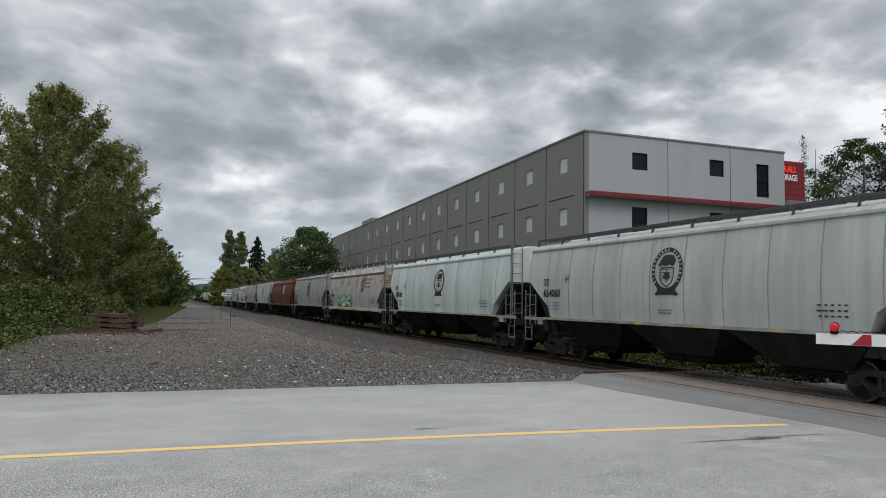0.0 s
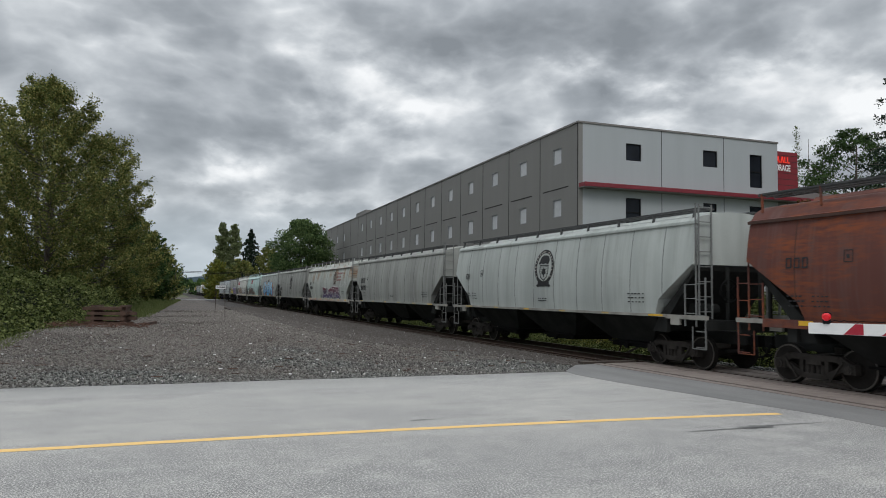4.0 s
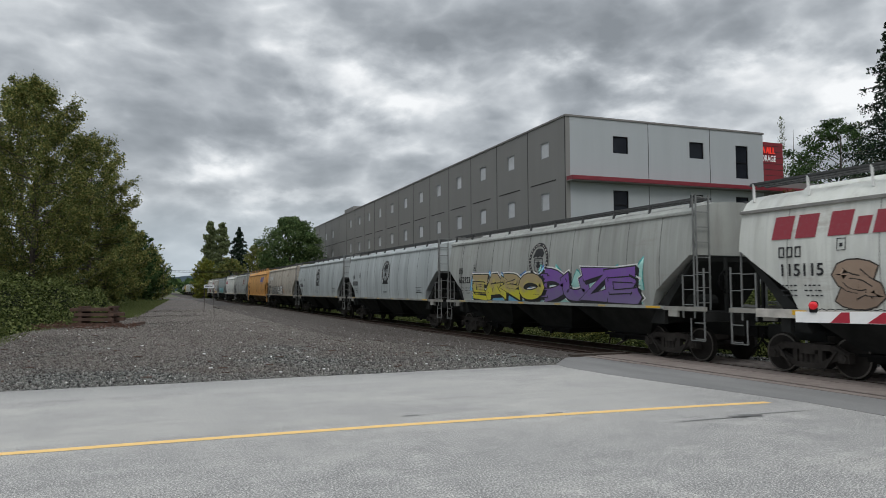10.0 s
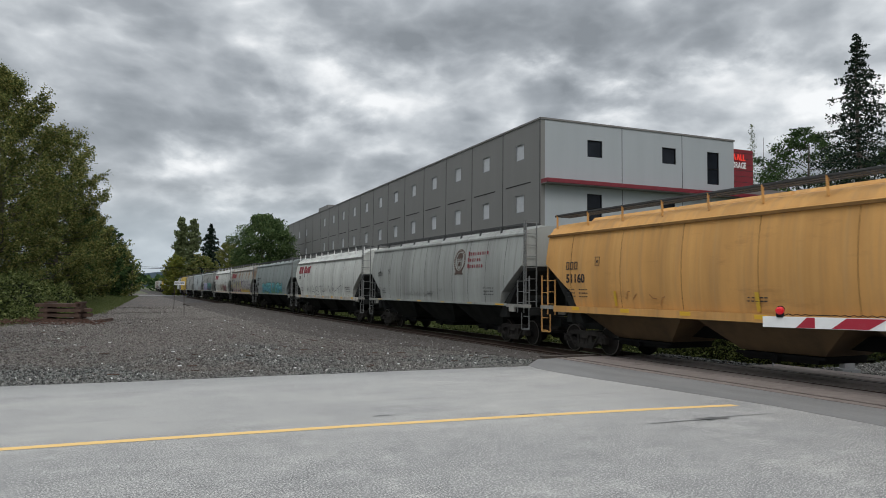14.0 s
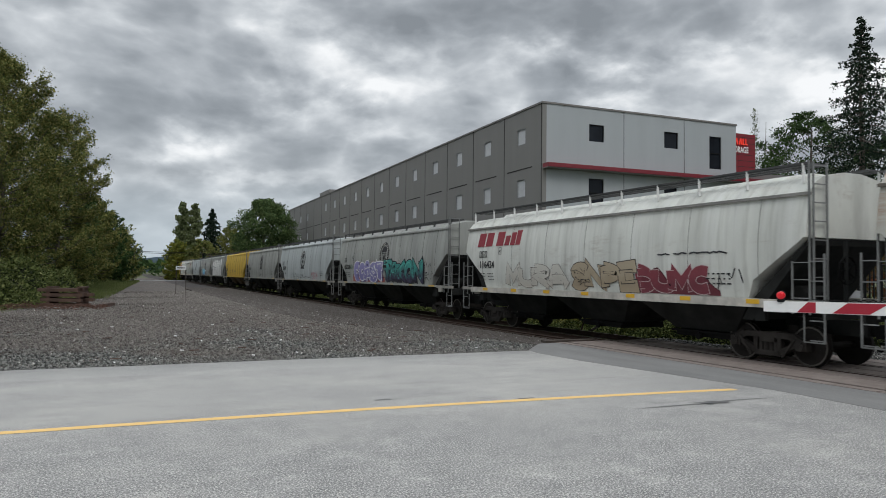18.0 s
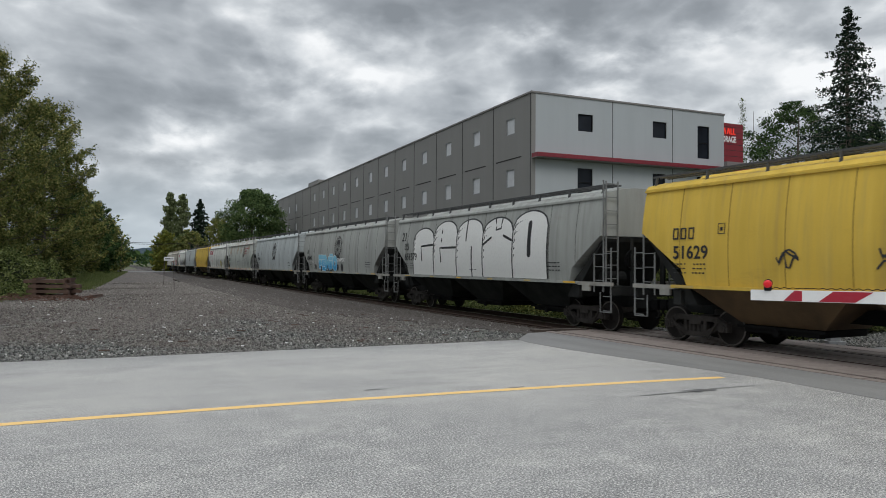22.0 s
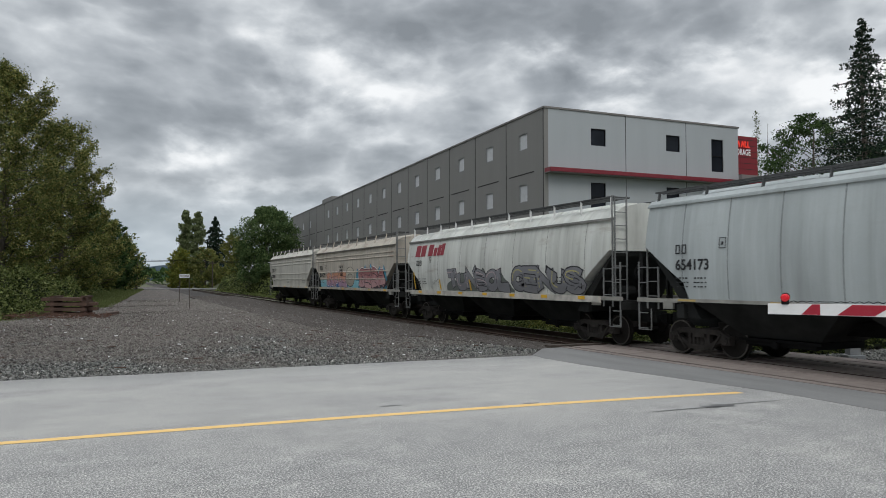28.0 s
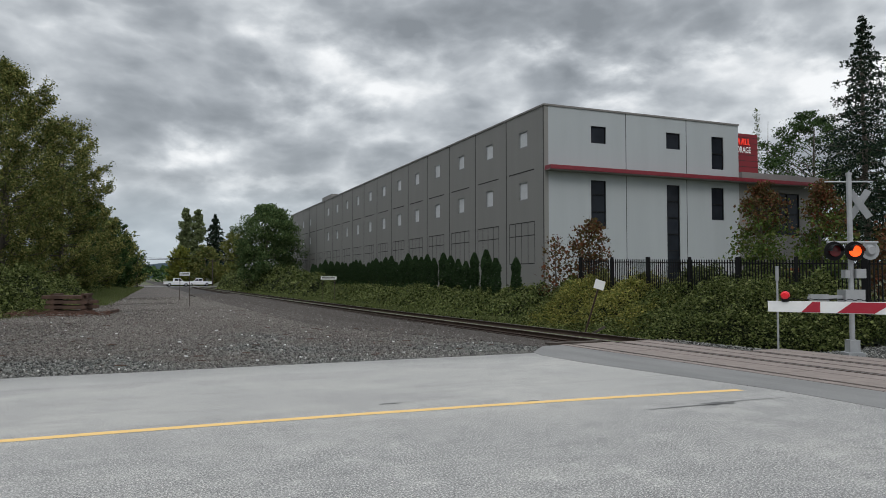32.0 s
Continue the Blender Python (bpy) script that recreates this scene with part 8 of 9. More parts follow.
# tall trees along the yard's left side
cw = "tall cottonwood with dense green and yellowing leaves"
plume_tree((-13.0, 60), 18.5, 4.6, M["leaf_left"], 31, cw, 70000, 0.145)
plume_tree((-6.6, 70), 19.4, 5.0, M["leaf_left"], 32, cw, 100000, 0.14, 0.05, 120)
plume_tree((-9.0, 82), 22.6, 4.8, M["leaf_left"], 33, cw, 46000, 0.18)
plume_tree((-2.9, 88), 18.6, 4.7, M["leaf_left"], 34, cw, 92000, 0.15, 0.04, 120, 0.4)
plume_tree((-3.4, 104), 15.6, 4.4, M["leaf_dark"], 35, "dark green broadleaf tree", 30000, 0.24, 0.04)
plume_tree((0.2, 118), 12.6, 3.9, M["leaf_left"], 36, cw, 24000, 0.25, 0.04)
plume_tree((2.6, 136), 11.5, 3.9, M["leaf_dark"], 37, "dark green broadleaf tree", 18000, 0.30, 0.04)
plume_tree((5.0, 155), 10.0, 4.0, M["leaf_left"], 38, cw, 14000, 0.33, 0.04)
plume_tree((7.5, 185), 10.5, 4.5, M["leaf_dark"], 39, "dark green broadleaf tree", 8000, 0.48, 0.04)
plume_tree((-12.5, 47), 19.5, 4.2, M["leaf_left"], 40, cw, 60000, 0.14, 0.12)
# far end of the line
tree((24.9, 112), 12.6, 4.9, M["leaf_maple"], 41, "round dark green maple by the building", 46000, 0.22, 0.08, clumps=150, spread=0.095)
tree((25.2, 198), 20.5, 1.5, M["leaf_pop"], 42, "slim tall half-yellow poplar", 9000, 0.5, 0.15, clumps=80, shape="column", spread=0.045)
tree((23.2, 205), 21.0, 1.3, M["leaf_pop"], 43, "slim tall half-yellow poplar", 8000, 0.5, 0.15, clumps=70, shape="column", spread=0.045)
conifer((32.0, 212), 19.5, 8.5, 44, "dark narrow fir tree", 24, 0.5, 110)
plume_tree((20.3, 188), 9.8, 3.1, M["leaf_yellow"], 45, "yellowing tree by the far crossing", 12000, 0.36, 0.06, 60)
plume_tree((26.0, 186), 10.5, 3.6, M["leaf_left"], 46, "green tree by the far crossing", 11000, 0.36, 0.06, 60)
plume_tree((31.5, 176), 12.0, 4.4, M["leaf_olive"], 47, "broad yellow-green tree by the far crossing", 14000, 0.36, 0.05, 70)
tree((40.0, 215), 9.0, 4.0, M["leaf_dark"], 48, "dark tree beyond the far crossing", 6000, 0.5, 0.05, clumps=60)
tree((30, 150), 6.0, 3.6, M["leaf_bush"], 49, "green bushy tree by the bank", 7000, 0.36, 0.03, clumps=60)
tree((37, 165), 9.0, 5.0, M["leaf_dark"], 50, "dark green broadleaf tree", 7000, 0.45, 0.05, clumps=60)
# right of the building
conifer((46.4, 29.5), 18.9, 5.9, 51, "tall dark fir tree", 32, 0.135, 460)
conifer((54.0, 24.5), 17.0, 5.0, 52, "tall dark fir tree", 32, 0.20, 220)
tree((55.5, 40.0), 15.2, 4.3, M["leaf_dark"], 53, "airy broadleaf tree with gaps in its crown", 21000, 0.145, 0.34, clumps=84, spread=0.056)
tree((60, 36), 13.2, 4.2, M["leaf_dark"], 54, "airy broadleaf tree with gaps in its crown", 15000, 0.16, 0.28, clumps=60, spread=0.058)
tree((58.0, 47.6), 17.6, 0.22, M["leaf_pop"], 55, "thin half-bare poplar behind the building", 1500, 0.10, 0.35, trunk=0.006, clumps=80, shape="column", spread=0.018)
# small street trees before the building
tree((21.1, 29.4), 3.7, 0.6, M["leaf_autumn"], 56, "young maple with sparse red-brown leaves", 900, 0.13, 0.22, clumps=44, spread=0.12, sparse=0.8)
tree((22.4, 28.4), 4.0, 0.85, M["leaf_autumn"], 57, "young maple turning red-brown", 2600, 0.13, 0.2, clumps=60, spread=0.12)
tree((23.2, 18.9), 4.7, 0.85, M["leaf_autumn_green"], 58, "small tree with green leaves and rusty top", 6500, 0.10, 0.12, clumps=80, shape="oval", spread=0.085, tips=M["leaf_autumn"])
tree((23.2, 16.3), 4.7, 0.8, M["leaf_autumn_green"], 59, "small tree with green leaves and rusty top", 6500, 0.10, 0.12, clumps=80, shape="oval", spread=0.085, tips=M["leaf_autumn"])
tree((24.5, 14.2), 4.2, 1.2, M["leaf_autumn"], 60, "small tree with rusty leaves", 3000, 0.13, 0.12, clumps=60, spread=0.12)


def cedar_row():
    made = []
    for v in range(3):
        rng = np.random.default_rng(70 + v)
        H = 2.65
        n = 4600
        f = rng.uniform(0, 1, n) ** 0.85
        r = (0.29 * np.minimum(1, (1.02 - f) * 4.2) ** 0.6 * np.minimum(1, 0.7 + f)) * np.sqrt(rng.uniform(0.45, 1.05, n)) * (1 + 0.12 * np.sin(f * 17 + v))
        a = rng.uniform(0, 2 * np.pi, n)
        pts = np.stack([r * np.cos(a), r * np.sin(a), 0.05 + f * H], 1)
        made.append(leaf_mesh("foliage", pts, 0.09, M["leaf_cedar"], rng, -0.8))
    rng = random.Random(7)
    bm = bm_new()
    rod(bm, (0, 0, -0.1), (0, 0, 1.8), 0.05, 6, 0.02)
    stem = done(bm, "stem", M["bark"])
    ys = [33.9] + [36.6 + 1.42 * i for i in range(38)]
    for i, y in enumerate(ys):
        x = 21.6 + (y - 33.9) * 0.072 + rng.uniform(-0.12, 0.12)
        k = rng.uniform(0.88, 1.12)
        t = thing("cedar", pose(x, y + rng.uniform(-0.2, 0.2), ground_z(x, y) - 0.02, 0, 0, rng.uniform(0, 360)), "narrow dark green cedar in a hedge row", "cedar", "cedar hedge")
        for nm, me in (("foliage", made[i % 3]), ("stem", stem)):
            o = new(nm, me)
            o.parent = t
            o.matrix_basis = Matrix.Diagonal((k, k, k * rng.uniform(0.92, 1.1), 1))


cedar_row()


# ---------------------------------------------------------------- signals, fence, signs and clutter
def near_gate():
    a, b = Vector((8.15, 6.56, 1.6)), Vector((8.86, 5.43, 1.6))
    d = (b - a).normalized()
    ang = math.degrees(math.atan2(d.y, d.x))
    g = thing("crossing_gate", pose(11.2, 1.7, 0, 0, 0, ang), "lowered red-and-white crossing gate with a red lamp", "crossing gate")
    # along the arm, local x runs from the mast back towards the tip at negative x
    L = (Vector((11.2, 1.7, 1.6)) - a).length
    bm = bm_new()
    rod(bm, (0, 0.28, 0), (0, 0.28, 2.9), 0.06, 12)
    box(bm, -0.25, 0.25, 0.08, 0.5, 0.0, 0.12)
    part("mast", bm, M["galv"], g)
    bm = bm_new()
    box(bm, -0.28, 0.3, 0.05, 0.22, 1.2, 1.95)
    part("mechanism", bm, M["galv"], g)
    bm = bm_new()
    hexa(bm, [(-L, -0.03, 1.53), (-0.2, -0.03, 1.50), (-0.2, 0.02, 1.50), (-L, 0.02, 1.53)], [(-L, -0.03, 1.67), (-0.2, -0.03, 1.70), (-0.2, 0.02, 1.70), (-L, 0.02, 1.67)])
    arm = part("arm", bm, M["white"], g, "white reflective arm")
    # slanted red stripes, each its own sheet; metres from the tip: low start, low end, high start, high end
    for l0, l1, h0, h1 in ((0.40, 0.62, 0.53, 0.62), (0.81, 1.22, 0.98, 1.42), (1.90, 2.32, 2.08, 2.5), (2.9, 3.3, 3.06, 3.5), (3.9, 4.3, 4.06, 4.5)):
        for y0, y1 in ((-0.036, -0.031), (0.021, 0.026)):
            bm = bm_new()
            slab(bm, [(-L + l0, y0, 1.532), (-L + l1, y0, 1.532), (-L + h1, y0, 1.668), (-L + h0, y0, 1.668)], (0, y1 - y0, 0))
            part("red_stripe", bm, M["stripe_red"], arm, "slanted red stripe")
    bm = bm_new()
    rod(bm, (-L + 0.21, -0.06, 1.75), (-L + 0.21, 0.05, 1.75), 0.052, 16)
    rod(bm, (-L + 0.21, -0.085, 1.75), (-L + 0.21, -0.06, 1.75), 0.03, 16, 0.052)
    part("tip_lamp", bm, M["lamp_on"], arm, "lit red lamp")
    bm = bm_new()
    rod(bm, (-L + 0.21, -0.005, 1.72), (-L + 0.21, -0.005, 1.66), 0.05, 10)
    rod(bm, (-L + 0.21, 0.05, 1.76), (-L + 0.21, 0.075, 1.76), 0.055, 12)
    part("lamp_housing", bm, M["black"], arm)
    bm = bm_new()
    x = -L + 0.26
    z = lambda t: 1.70 + 0.012 * math.sin(t * 60)
    t = x
    while t < -0.4:
        rod(bm, (t, -0.005, z(t)), (t + 0.05, -0.005, z(t + 0.05)), 0.007, 4)
        t += 0.05
    part("lamp_cable", bm, M["black"], arm, "black coiled lamp cable")


near_gate()


def far_signal():
    at = Vector((17.75, 11.75, 0))
    g = thing("crossing_signal", pose(at.x, at.y, -0.05, 0, 0, 62), "crossing signal mast with crossbuck and flashing lamps", "crossing signal")
    # local -x looks across the road towards the camera's side, local y is to its side
    def p(bm_fn, name, mat, label=""):
        bm = bm_new()
        bm_fn(bm)
        return part(name, bm, mat, g, label)
    p(lambda b: (rod(b, (0, 0, 0.1), (0, 0, 4.72), 0.065, 14), rod(b, (0, 0, 4.72), (0, 0, 4.78), 0.08, 12)), "mast", M["galv"], "galvanised mast")
    p(lambda b: (box(b, -0.22, 0.22, -0.22, 0.22, 0.0, 0.1), box(b, -0.13, 0.13, -0.13, 0.13, 0.1, 0.42)), "mast_base", M["galv"])
    p(lambda b: (rod(b, (0.02, -0.62, 4.55), (0.02, 0.62, 4.55), 0.02, 8)), "top_bar", M["galv"])

    def blade(b, sgn):
        c = Vector((0.13, -0.34, 3.97))
        d = Vector((0.25, 0.36, sgn * 0.72))
        bar(b, c - d * 0.50, c + d * 0.50, 0.02, 0.17)
    p(lambda b: blade(b, 1), "crossbuck_blade", M["alu"], "grey back of a crossbuck board")
    bl = bm_new()
    c = Vector((0.16, -0.34, 3.97))
    d = Vector((0.25, 0.36, -0.72))
    bar(bl, c - d * 0.50, c + d * 0.50, 0.02, 0.17)
    part("crossbuck_blade", bl, M["alu"], g, "grey back of a crossbuck board")
    p(lambda b: (rod(b, (-0.1, -0.66, 2.95), (-0.1, 0.66, 2.95), 0.025, 8), rod(b, (-0.1, 0, 2.95), (0, 0, 2.95), 0.05, 8), rod(b, (-0.1, -0.6, 2.95), (-0.1, -0.6, 2.78), 0.02, 6)), "lamp_bar", M["galv"])
    for y, mat, lab in ((0.52, "lamp_off", "unlit red lamp"), (0.0, "lamp_amber", "lit red crossing lamp"), ):
        q = bm_new()
        rod(q, (-0.2, y, 2.72), (-0.17, y, 2.72), 0.25, 24)
        disc_ob = part("backboard", q, M["black"], g, "round black backboard")
        q = bm_new()
        rod(q, (-0.26, y, 2.72), (-0.20, y, 2.72), 0.145, 20)
        part("lens", q, M[mat], disc_ob, lab)
        q = bm_new()
        for i in range(8):
            a0, a1 = math.pi * i / 8, math.pi * (i + 1) / 8
            hexa(q, [(-0.2, y + 0.155 * math.cos(a0), 2.72 + 0.155 * math.sin(a0)), (-0.42, y + 0.155 * math.cos(a0), 2.72 + 0.155 * math.sin(a0)), (-0.42, y + 0.155 * math.cos(a1), 2.72 + 0.155 * math.sin(a1)), (-0.2, y + 0.155 * math.cos(a1), 2.72 + 0.155 * math.sin(a1))],
                 [(-0.2, y + 0.17 * math.cos(a0), 2.72 + 0.17 * math.sin(a0)), (-0.42, y + 0.17 * math.cos(a0), 2.72 + 0.17 * math.sin(a0)), (-0.42, y + 0.17 * math.cos(a1), 2.72 + 0.17 * math.sin(a1)), (-0.2, y + 0.17 * math.cos(a1), 2.72 + 0.17 * math.sin(a1))])
        part("visor", q, M["black"], disc_ob)
    q = bm_new()
    rod(q, (-0.02, -0.5, 2.74), (-0.12, -0.5, 2.74), 0.16, 18, 0.10)
    rod(q, (0.0, -0.5, 2.74), (-0.02, -0.5, 2.74), 0.24, 20)
    part("rear_lamp", q, M["galv"], g, "back of a signal lamp")
    p(lambda b: (box(b, -0.14, 0.10, -0.32, -0.07, 2.02, 2.26), box(b, -0.12, 0.1, 0.08, 0.2, 2.02, 2.24)), "junction_box", M["galv"])
    p(lambda b: (box(b, -0.2, 0.22, -0.25, 0.25, 1.30, 1.72)), "gate_mechanism", M["galv"])
    p(lambda b: (bar(b, (-0.05, 0.2, 1.55), (-0.05, 1.15, 1.50), 0.06, 0.08), box(b, -0.1, 0.02, 0.62, 1.1, 1.44, 1.60)), "counterweight_arm", M["galv"], "grey counterweight arm")
    p(lambda b: (bar(b, (-0.05, -0.2, 1.32), (-0.05, -5.5, 1.10), 0.05, 0.13)), "gate_arm", M["white"], "white gate arm across the far lane")
    q = bm_new()
    for i in range(5):
        y0 = -0.5 - i
        zz = lambda y: 1.32 - 0.22 * (-y - 0.2) / 5.3
        slab(q, [(-0.081, y0, zz(y0) - 0.062), (-0.081, y0 - 0.4, zz(y0 - 0.4) - 0.062), (-0.081, y0 - 0.55, zz(y0 - 0.55) + 0.062), (-0.081, y0 - 0.15, zz(y0 - 0.15) + 0.062)], (0.005, 0, 0))
    part("red_stripe", q, M["stripe_red"], g)
    # thin marker post beside it
    m = thing("marker_post", pose(16.9, 13.3, -0.2), "thin grey steel post beside the crossing", "post")
    bm = bm_new()
    rod(bm, (0, 0, 0), (0, 0, 2.45), 0.028, 8)
    part("post", bm, M["galv"], m)
    bm = bm_new()
    rod(bm, (0, 0, 2.1), (0, 0, 2.5), 0.045, 8)
    part("sleeve", bm, M["galv"], m)


far_signal()


def fence():
    f = thing("picket_fence", pose(0, 0, 0), "black steel picket fence on the bank", "fence")
    a, b = Vector((21.2, 27.6, 0)), Vector((20.6, 8.0, 0))
    ang = math.degrees(math.atan2(b.y - a.y, b.x - a.x))
    n = int((b - a).length / 0.125)
    bm = bm_new()
    bar(bm, (0, 0, 0), (0, 0, 1.55), 0.03, 0.03)
    picket = done(bm, "picket", M["black"])
    zt = lambda y: 2.86 - 0.25 * (27.0 - y) / 10.0
    for i in range(n + 1):
        p = a.lerp(b, i / n)
        if i % 19 == 0:
            bm = bm_new()
            box(bm, -0.045 if i % 38 else -0.09, 0.045 if i % 38 else 0.09, -0.05, 0.05, -0.2, 1.72)
            o = new("post", done(bm, "post", M["black"]))
            o.matrix_basis = pose(p.x, p.y, zt(p.y) - 1.62, 0, 0, ang)
        else:
            o = new("picket", picket)
            o.matrix_basis = pose(p.x, p.y, zt(p.y) - 1.55)
        o.parent = f
    for dz in (0.12, 1.35):
        bm = bm_new()
        bar(bm, (a.x, a.y, zt(a.y) - dz), (b.x, b.y, zt(b.y) - dz), 0.035, 0.04)
        part("rail", bm, M["black"], f)
    # glowing board seen between the pickets
    s = thing("notice_board", pose(24.0, 18.2, 1.0, 0, 0, -45), "small orange notice board behind the fence", "sign")
    bm = bm_new()
    box(bm, -0.25, 0.25, -0.02, 0.02, 0.75, 1.35)
    part("board", bm, plain("orange_board", (0.55, 0.16, 0.05), 0.6), s)
    bm = bm_new()
    box(bm, -0.03, 0.03, -0.02, 0.02, 0, 0.75)
    part("post", bm, M["galv"], s)


fence()


def signs():
    s = thing("track_sign", pose(16.29, 21.12, -0.35, 0, 17, -25), "small white board on a leaning post", "sign")
    bm = bm_new()
    bar(bm, (0, 0, 0), (0, 0, 2.3), 0.06, 0.05)
    part("post", bm, M["rail"], s, "dark rusty post")
    bm = bm_new()
    box(bm, -0.19, 0.19, -0.04, -0.03, 2.0, 2.34)
    part("board", bm, M["white"], s, "white square board")
    bm = bm_new()
    bar(bm, (0, 0, 0.1), (0.62, -0.1, 0.75), 0.10, 0.07)
    part("brace_timber", bm, M["tie"], s, "broken grey timber")
    s = thing("track_sign", pose(18.7, 60, 0.05, 0, 0, -17), "wide white board on two thin posts", "sign")
    for x in (-0.5, 0.5):
        bm = bm_new()
        rod(bm, (x, 0, 0), (x, 0, 2.05), 0.022, 6)
        part("post", bm, M["tie"], s)
    bm = bm_new()
    box(bm, -0.68, 0.68, -0.05, -0.03, 1.78, 2.05)
    b = part("board", bm, M["white"], s)
    bm = bm_new()
    box(bm, -0.58, 0.58, -0.056, -0.051, 1.87, 1.97)
    part("print", bm, M["mark"], b, "illegible dark print")
    s = thing("track_sign", pose(5.9, 52.5, -0.15, 0, 0, 20), "white board on two thin leaning posts", "sign")
    for x, l in ((-0.32, 0.03), (0.34, -0.08)):
        bm = bm_new()
        rod(bm, (x - l, 0, 0 if x > 0 else 0.6), (x, 0, 2.5), 0.022, 6)
        part("post", bm, M["tie"], s)
    bm = bm_new()
    box(bm, -0.37, 0.37, -0.03, -0.01, 2.28, 2.53)
    b = part("board", bm, M["white"], s)
    bm = bm_new()
    for i in range(8):
        box(bm, -0.30 + i * 0.078, -0.25 + i * 0.078, -0.036, -0.031, 2.36, 2.46)
    part("print", bm, M["mark"], b, "illegible dark print")


signs()


def tie_stack():
    rng = random.Random(12)
    bm = bm_new()
    box(bm, -1.1, 1.1, -0.115, 0.115, 0, 0.18)
    tie_me = done(bm, "timber", M["tie_brown"])
    s = thing("tie_stack", pose(-0.9, 45.6, -0.05, 0, 0, -22), "stack of old rust-brown railway ties", "timber stack")
    z = 0
    for layer in range(8):
        if layer % 2 == 0:
            for k in range(5):
                o = new("timber", tie_me)
                o.parent = s
                o.matrix_basis = pose(rng.uniform(-0.32, 0.32), -0.52 + k * 0.26, z, rng.uniform(-3, 3), rng.uniform(-1, 1), rng.uniform(-2.5, 2.5))
            z += 0.187
        else:
            for k in (-0.85, 0.8):
                bm = bm_new()
                box(bm, k - 0.1, k + 0.1, -0.6, 0.6, 0, 0.095)
                o = part("spacer", bm, M["tie_brown"], s)
                o.matrix_basis = pose(0, 0, z)
            z += 0.098
    for k, (x, y, a) in enumerate(((2.0, 0.6, 75),)):
        p = s.matrix_basis @ Vector((x, y, 0))
        o = thing("loose_timber", pose(p.x, p.y, -0.06, 0, 0, a), "old railway tie lying on the gravel", "timber", "loose timbers", data=tie_me)


def debris():
    """Dry sticks at the foot of the bank, and scraps and splinters strewn over the gravel."""
    rng = random.Random(31)
    bm = bm_new()
    for i in range(420):
        x, y = rng.uniform(-6.5, 1.2), rng.uniform(41.0, 46.5)
        if x > -0.6 and y > 45:
            continue
        a, L, z = rng.uniform(0, 6.28), rng.uniform(0.15, 0.6), rng.uniform(-0.08, 0.12 + 0.25 * max(0.0, -x - 2) / 4)
        bar(bm, (x, y, z), (x + L * math.cos(a), y + L * math.sin(a), z + rng.uniform(-0.08, 0.12)), 0.03, 0.025)
    tagged(new("dry_sticks", done(bm, "dry_sticks", plain("dry_red_brown_twigs", (0.11, 0.055, 0.038), 0.9, vary=0.4))), "dry red-brown sticks at the foot of the brambles", "sticks", kind="stuff")
    for name, mat, count, big, label in (("paper_scraps", M["white"], 60, 0.10, "pale scraps strewn on the gravel"), ("wood_splinters", M["tie_brown"], 90, 0.32, "dark splinters of wood strewn on the gravel")):
        bm = bm_new()
        for i in range(count):
            y = 17.2 + 30 * rng.uniform(0, 1) ** 1.4
            x = rng.uniform(yard_edge(y) + 0.3, TRACK_X + off(y) - 4.5)
            a, L = rng.uniform(0, 6.28), big * rng.uniform(0.4, 1.0)
            bar(bm, (x, y, -0.035), (x + L * math.cos(a), y + L * math.sin(a), -0.03), L * 0.5 if big < 0.2 else 0.05, 0.02)
        tagged(new(name, done(bm, name, mat)), label, "litter", kind="stuff")


M["tie_brown"] = plain("old_brown_timber", (0.085, 0.05, 0.036), 0.9, vary=0.4, fine=20, relief=0.4)
tie_stack()
debris()


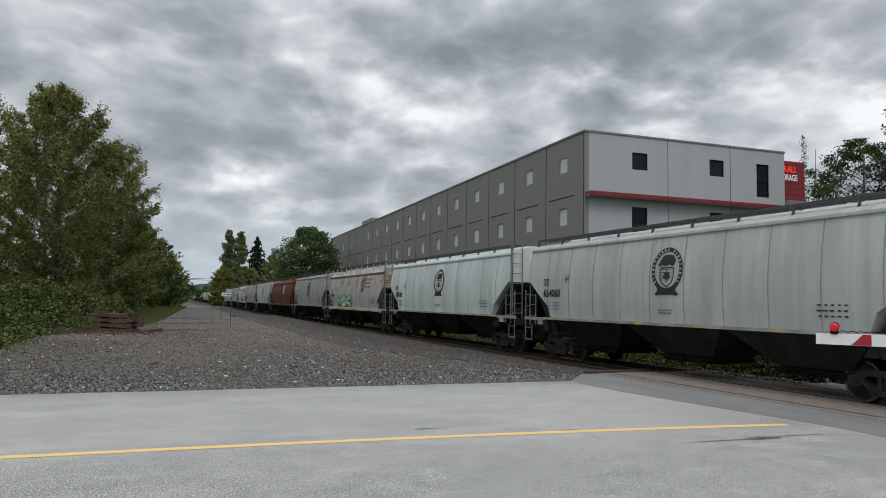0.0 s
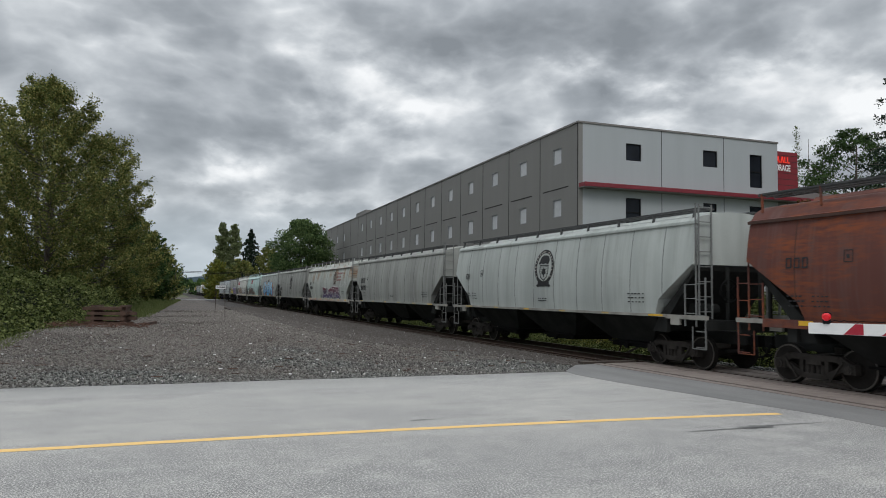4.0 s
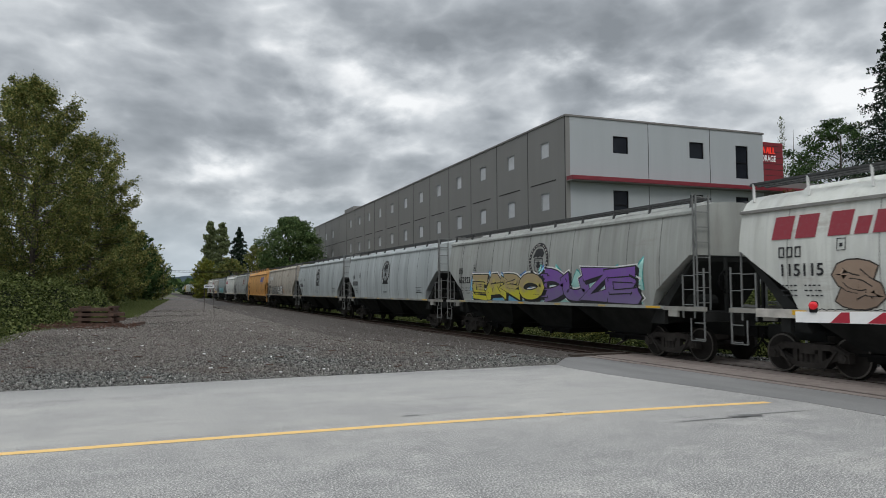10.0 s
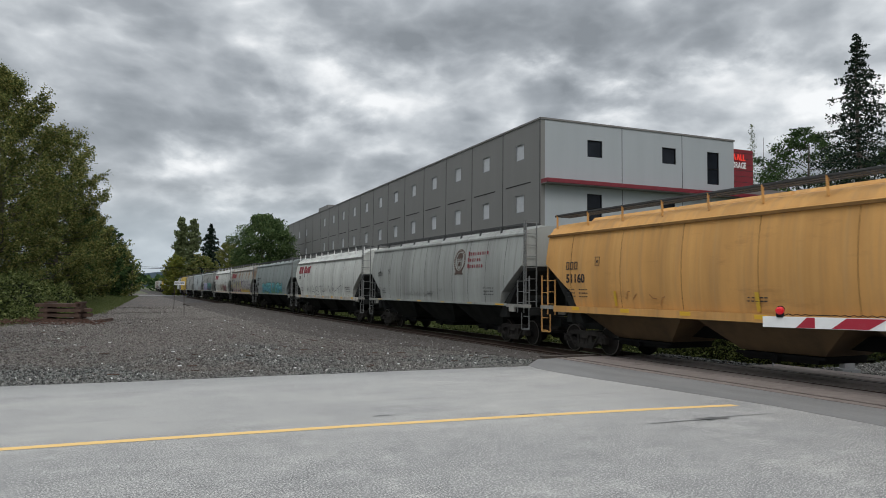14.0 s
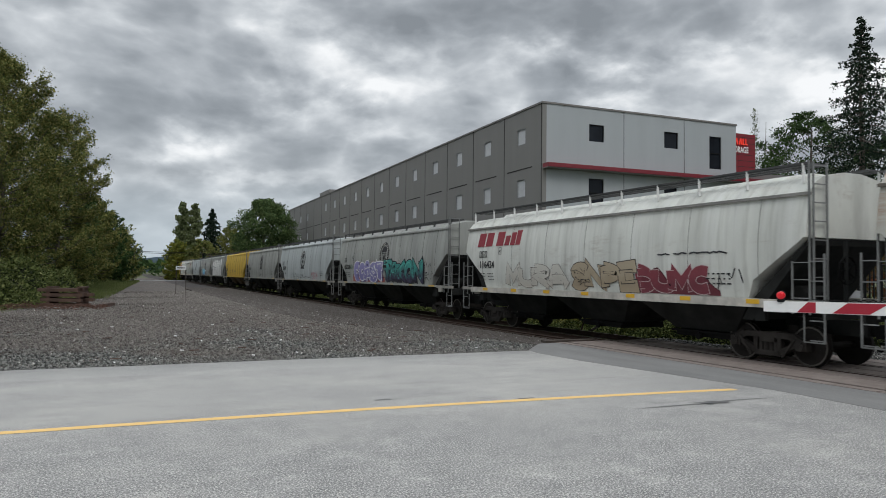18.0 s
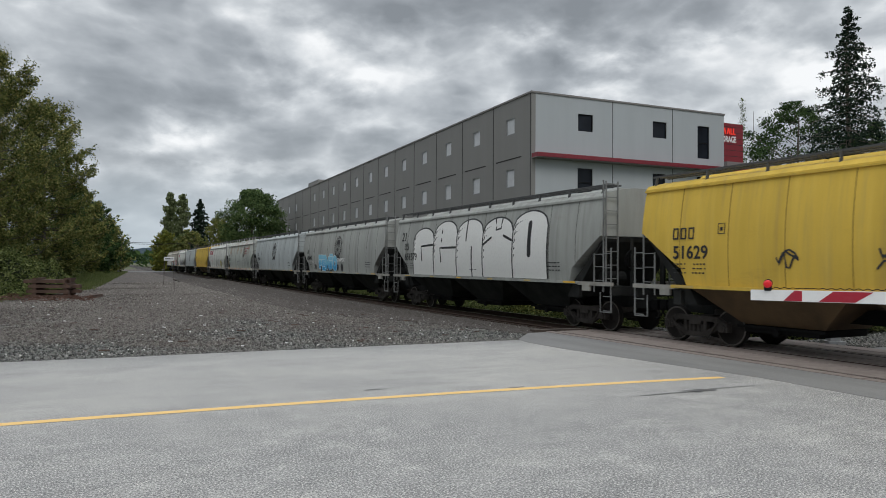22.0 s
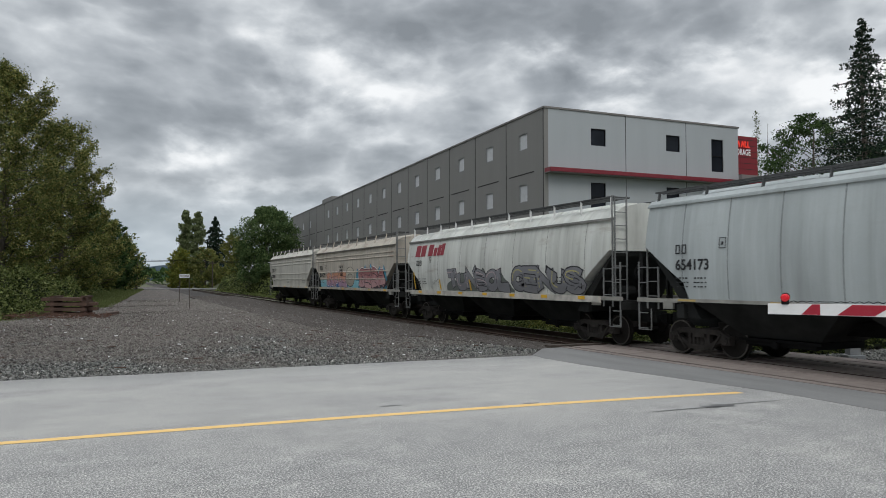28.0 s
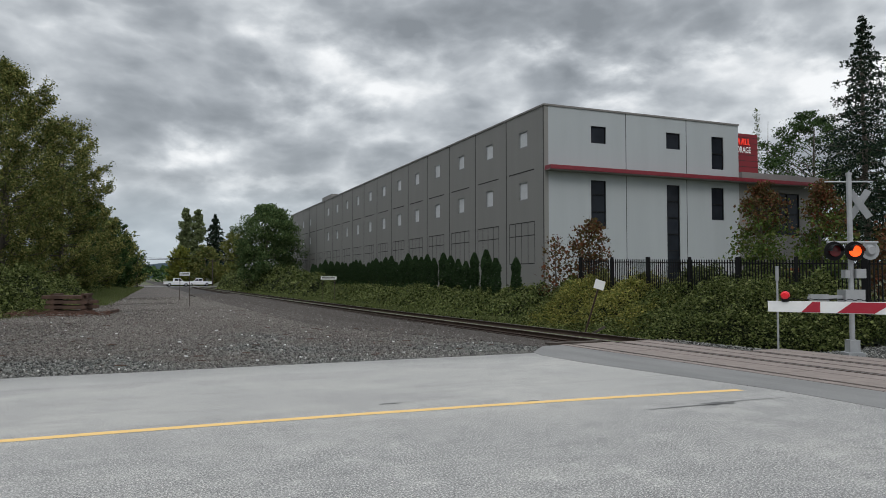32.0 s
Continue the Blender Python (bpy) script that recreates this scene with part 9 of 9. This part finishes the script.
def pickup(at, ang, label):
    """A four-door pickup truck: body, bed, cab, glass, wheels and lamps. Local x runs forward."""
    t = thing("pickup_truck", pose(*at, 0, 0, ang), label, "truck", "pickups at the far crossing")
    bm = bm_new()
    prof = [(-2.85, 0.55), (-2.85, 1.12), (-0.85, 1.14), (-0.80, 1.16), (1.15, 1.14), (2.55, 1.08), (2.82, 0.95), (2.85, 0.5), (2.2, 0.42), (1.1, 0.42), (-1.2, 0.42), (-2.3, 0.5)]
    slab(bm, [(x, -0.95, z) for x, z in prof], (0, 1.9, 0))
    part("body", bm, M["car_white"], t, "white painted body")
    bm = bm_new()
    hexa(bm, [(-0.85, -0.9, 1.14), (1.2, -0.9, 1.14), (1.2, 0.9, 1.14), (-0.85, 0.9, 1.14)], [(-0.72, -0.74, 1.86), (0.55, -0.74, 1.88), (0.55, 0.74, 1.88), (-0.72, 0.74, 1.86)])
    cab = part("cab", bm, M["car_white"], t)
    for sgn in (-1, 1):
        for xa, xb, xc, xd in ((-0.68, 0.10, 0.06, -0.62), (0.20, 0.98, 0.48, 0.16)):
            y = lambda z: sgn * (0.905 - (z - 1.14) / 0.72 * 0.16)
            lo, hi = 1.24, 1.76
            pts = [(xa, y(lo), lo), (xb, y(lo), lo), (xc, y(hi), hi), (xd, y(hi), hi)]
            bm = bm_new()
            slab(bm, pts, (0, sgn * 0.01, 0))
            part("side_window", bm, M["glass"], cab)
    bm = bm_new()
    hexa(bm, [(1.12, -0.78, 1.22), (1.16, -0.78, 1.22), (1.16, 0.78, 1.22), (1.12, 0.78, 1.22)], [(0.60, -0.68, 1.82), (0.64, -0.68, 1.82), (0.64, 0.68, 1.82), (0.60, 0.68, 1.82)])
    part("windscreen", bm, M["glass"], cab)
    for x in (-1.75, 1.75):
        for y in (-0.85, 0.85):
            w = bm_new()
            rod(w, (x, y - 0.12, 0.39), (x, y + 0.12, 0.39), 0.39, 18)
            o = part("wheel", w, M["rubber"], t)
            w = bm_new()
            s = 1 if y > 0 else -1
            rod(w, (x, y + s * 0.12, 0.39), (x, y + s * 0.126, 0.39), 0.22, 14)
            part("rim", w, M["alu"], o)
    for x, mat in ((2.84, "white"), (-2.86, "stripe_red")):
        for y in (-0.78, 0.62):
            w = bm_new()
            box(w, x, x + 0.02, y, y + 0.16, 0.8, 0.98)
            part("lamp", w, M[mat], t)
    return t


TRUCKS = [pickup((0, 168, 0.03), 2, "white pickup truck on the far road"), pickup((40, 170.5, 0.03), 182, "white pickup truck on the far road")]


def distance():
    # wooded ridge on the horizon, distance haze put into its colour
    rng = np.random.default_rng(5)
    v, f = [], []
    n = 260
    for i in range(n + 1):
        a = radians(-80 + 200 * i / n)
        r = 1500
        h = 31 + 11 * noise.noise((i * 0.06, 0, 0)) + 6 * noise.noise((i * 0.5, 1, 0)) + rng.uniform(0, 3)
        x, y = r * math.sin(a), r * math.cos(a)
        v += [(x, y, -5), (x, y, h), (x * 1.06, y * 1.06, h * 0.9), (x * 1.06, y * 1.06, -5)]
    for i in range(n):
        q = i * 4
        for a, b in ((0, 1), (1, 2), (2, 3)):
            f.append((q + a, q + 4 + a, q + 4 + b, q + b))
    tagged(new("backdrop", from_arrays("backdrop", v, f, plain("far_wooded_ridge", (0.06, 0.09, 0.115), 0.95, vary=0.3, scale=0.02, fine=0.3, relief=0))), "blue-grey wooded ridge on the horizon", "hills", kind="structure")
    # far woods closing the gaps
    pts = []
    for i in range(26000):
        a = radians(rng.uniform(-70, 118))
        r = rng.uniform(330, 420)
        top = 9 + 5 * noise.noise((a * 14, r * 0.02, 3)) + 3 * noise.noise((a * 60, 0, 1))
        if -7 < math.degrees(a) < 5.7:
            top *= 0.55 if a < 0.056 else 0.75
        pts.append((r * math.sin(a), r * math.cos(a), top * math.sqrt(rng.uniform(0, 1))))
    tagged(new("far_woods", leaf_mesh("far_woods", np.array(pts), 2.2, M["leaf_dark"], rng, 0.0)), "dark distant woods", "woods", kind="stuff")
    # poles and wire at the far crossing
    for x, y, h in ((8.6, 158, 7.2), (25.5, 172, 6.4), (14.0, 250, 9.0)):
        t = thing("utility_pole", pose(x, y, 0), "thin grey wooden utility pole", "pole")
        bm = bm_new()
        rod(bm, (0, 0, -0.3), (0, 0, h), 0.13, 8, 0.09)
        part("pole", bm, M["tie"], t)
        bm = bm_new()
        box(bm, -0.7, 0.7, -0.05, 0.05, h - 0.6, h - 0.45)
        part("crossarm", bm, M["tie"], t)
    w = thing("overhead_wire", pose(0, 0, 0), "black overhead wire across the far road", "wire")
    for k, z in enumerate((6.9, 6.6)):
        bm = bm_new()
        a, b = Vector((-30, 158 - k, z + 0.3)), Vector((60, 166 - k, z - 0.2))
        rings = []
        for i in range(25):
            c = a.lerp(b, i / 24) - Vector((0, 0, 0.8 * math.sin(math.pi * i / 24)))
            rings.append([bm.verts.new(c + Vector((0, 0.05 * math.cos(q), 0.05 * math.sin(q)))) for q in (0, 2.1, 4.2)])
        for u, v in zip(rings, rings[1:]):
            for q in range(3):
                bm.faces.new((u[q], u[(q + 1) % 3], v[(q + 1) % 3], v[q]))
        part("wire", bm, M["black"], w)
    c = thing("signal_cabinet", pose(8.2, 158.5, 0), "grey steel crossing cabinet", "cabinet")
    bm = bm_new()
    box(bm, -0.5, 0.5, -0.4, 0.4, -0.1, 1.7)
    part("case", bm, M["galv"], c)
    bm = bm_new()
    box(bm, -0.42, 0.42, -0.42, -0.402, 0.1, 1.55)
    part("door", bm, M["alu"], c)
    # a small house half hidden by the bushes
    h = thing("house", pose(31.5, 142, 0.6, 0, 0, -20), "small house with a pale gabled roof", "house")
    bm = bm_new()
    box(bm, -4, 4, -3.5, 3.5, 0, 2.9)
    part("wall", bm, M["wall_light"], h)
    bm = bm_new()
    slab(bm, [(-4.4, -3.9, 2.85), (-4.4, 3.9, 2.85), (-4.4, 3.9, 3.0), (-4.4, 0, 5.0), (-4.4, -3.9, 3.0)], (8.8, 0, 0))
    part("roof", bm, plain("pale_roof", (0.33, 0.33, 0.34), 0.8), h)
    bm = bm_new()
    box(bm, -1.8, -0.6, -3.54, -3.502, 1.0, 2.2)
    part("window", bm, M["glass"], h)


distance()


motions()
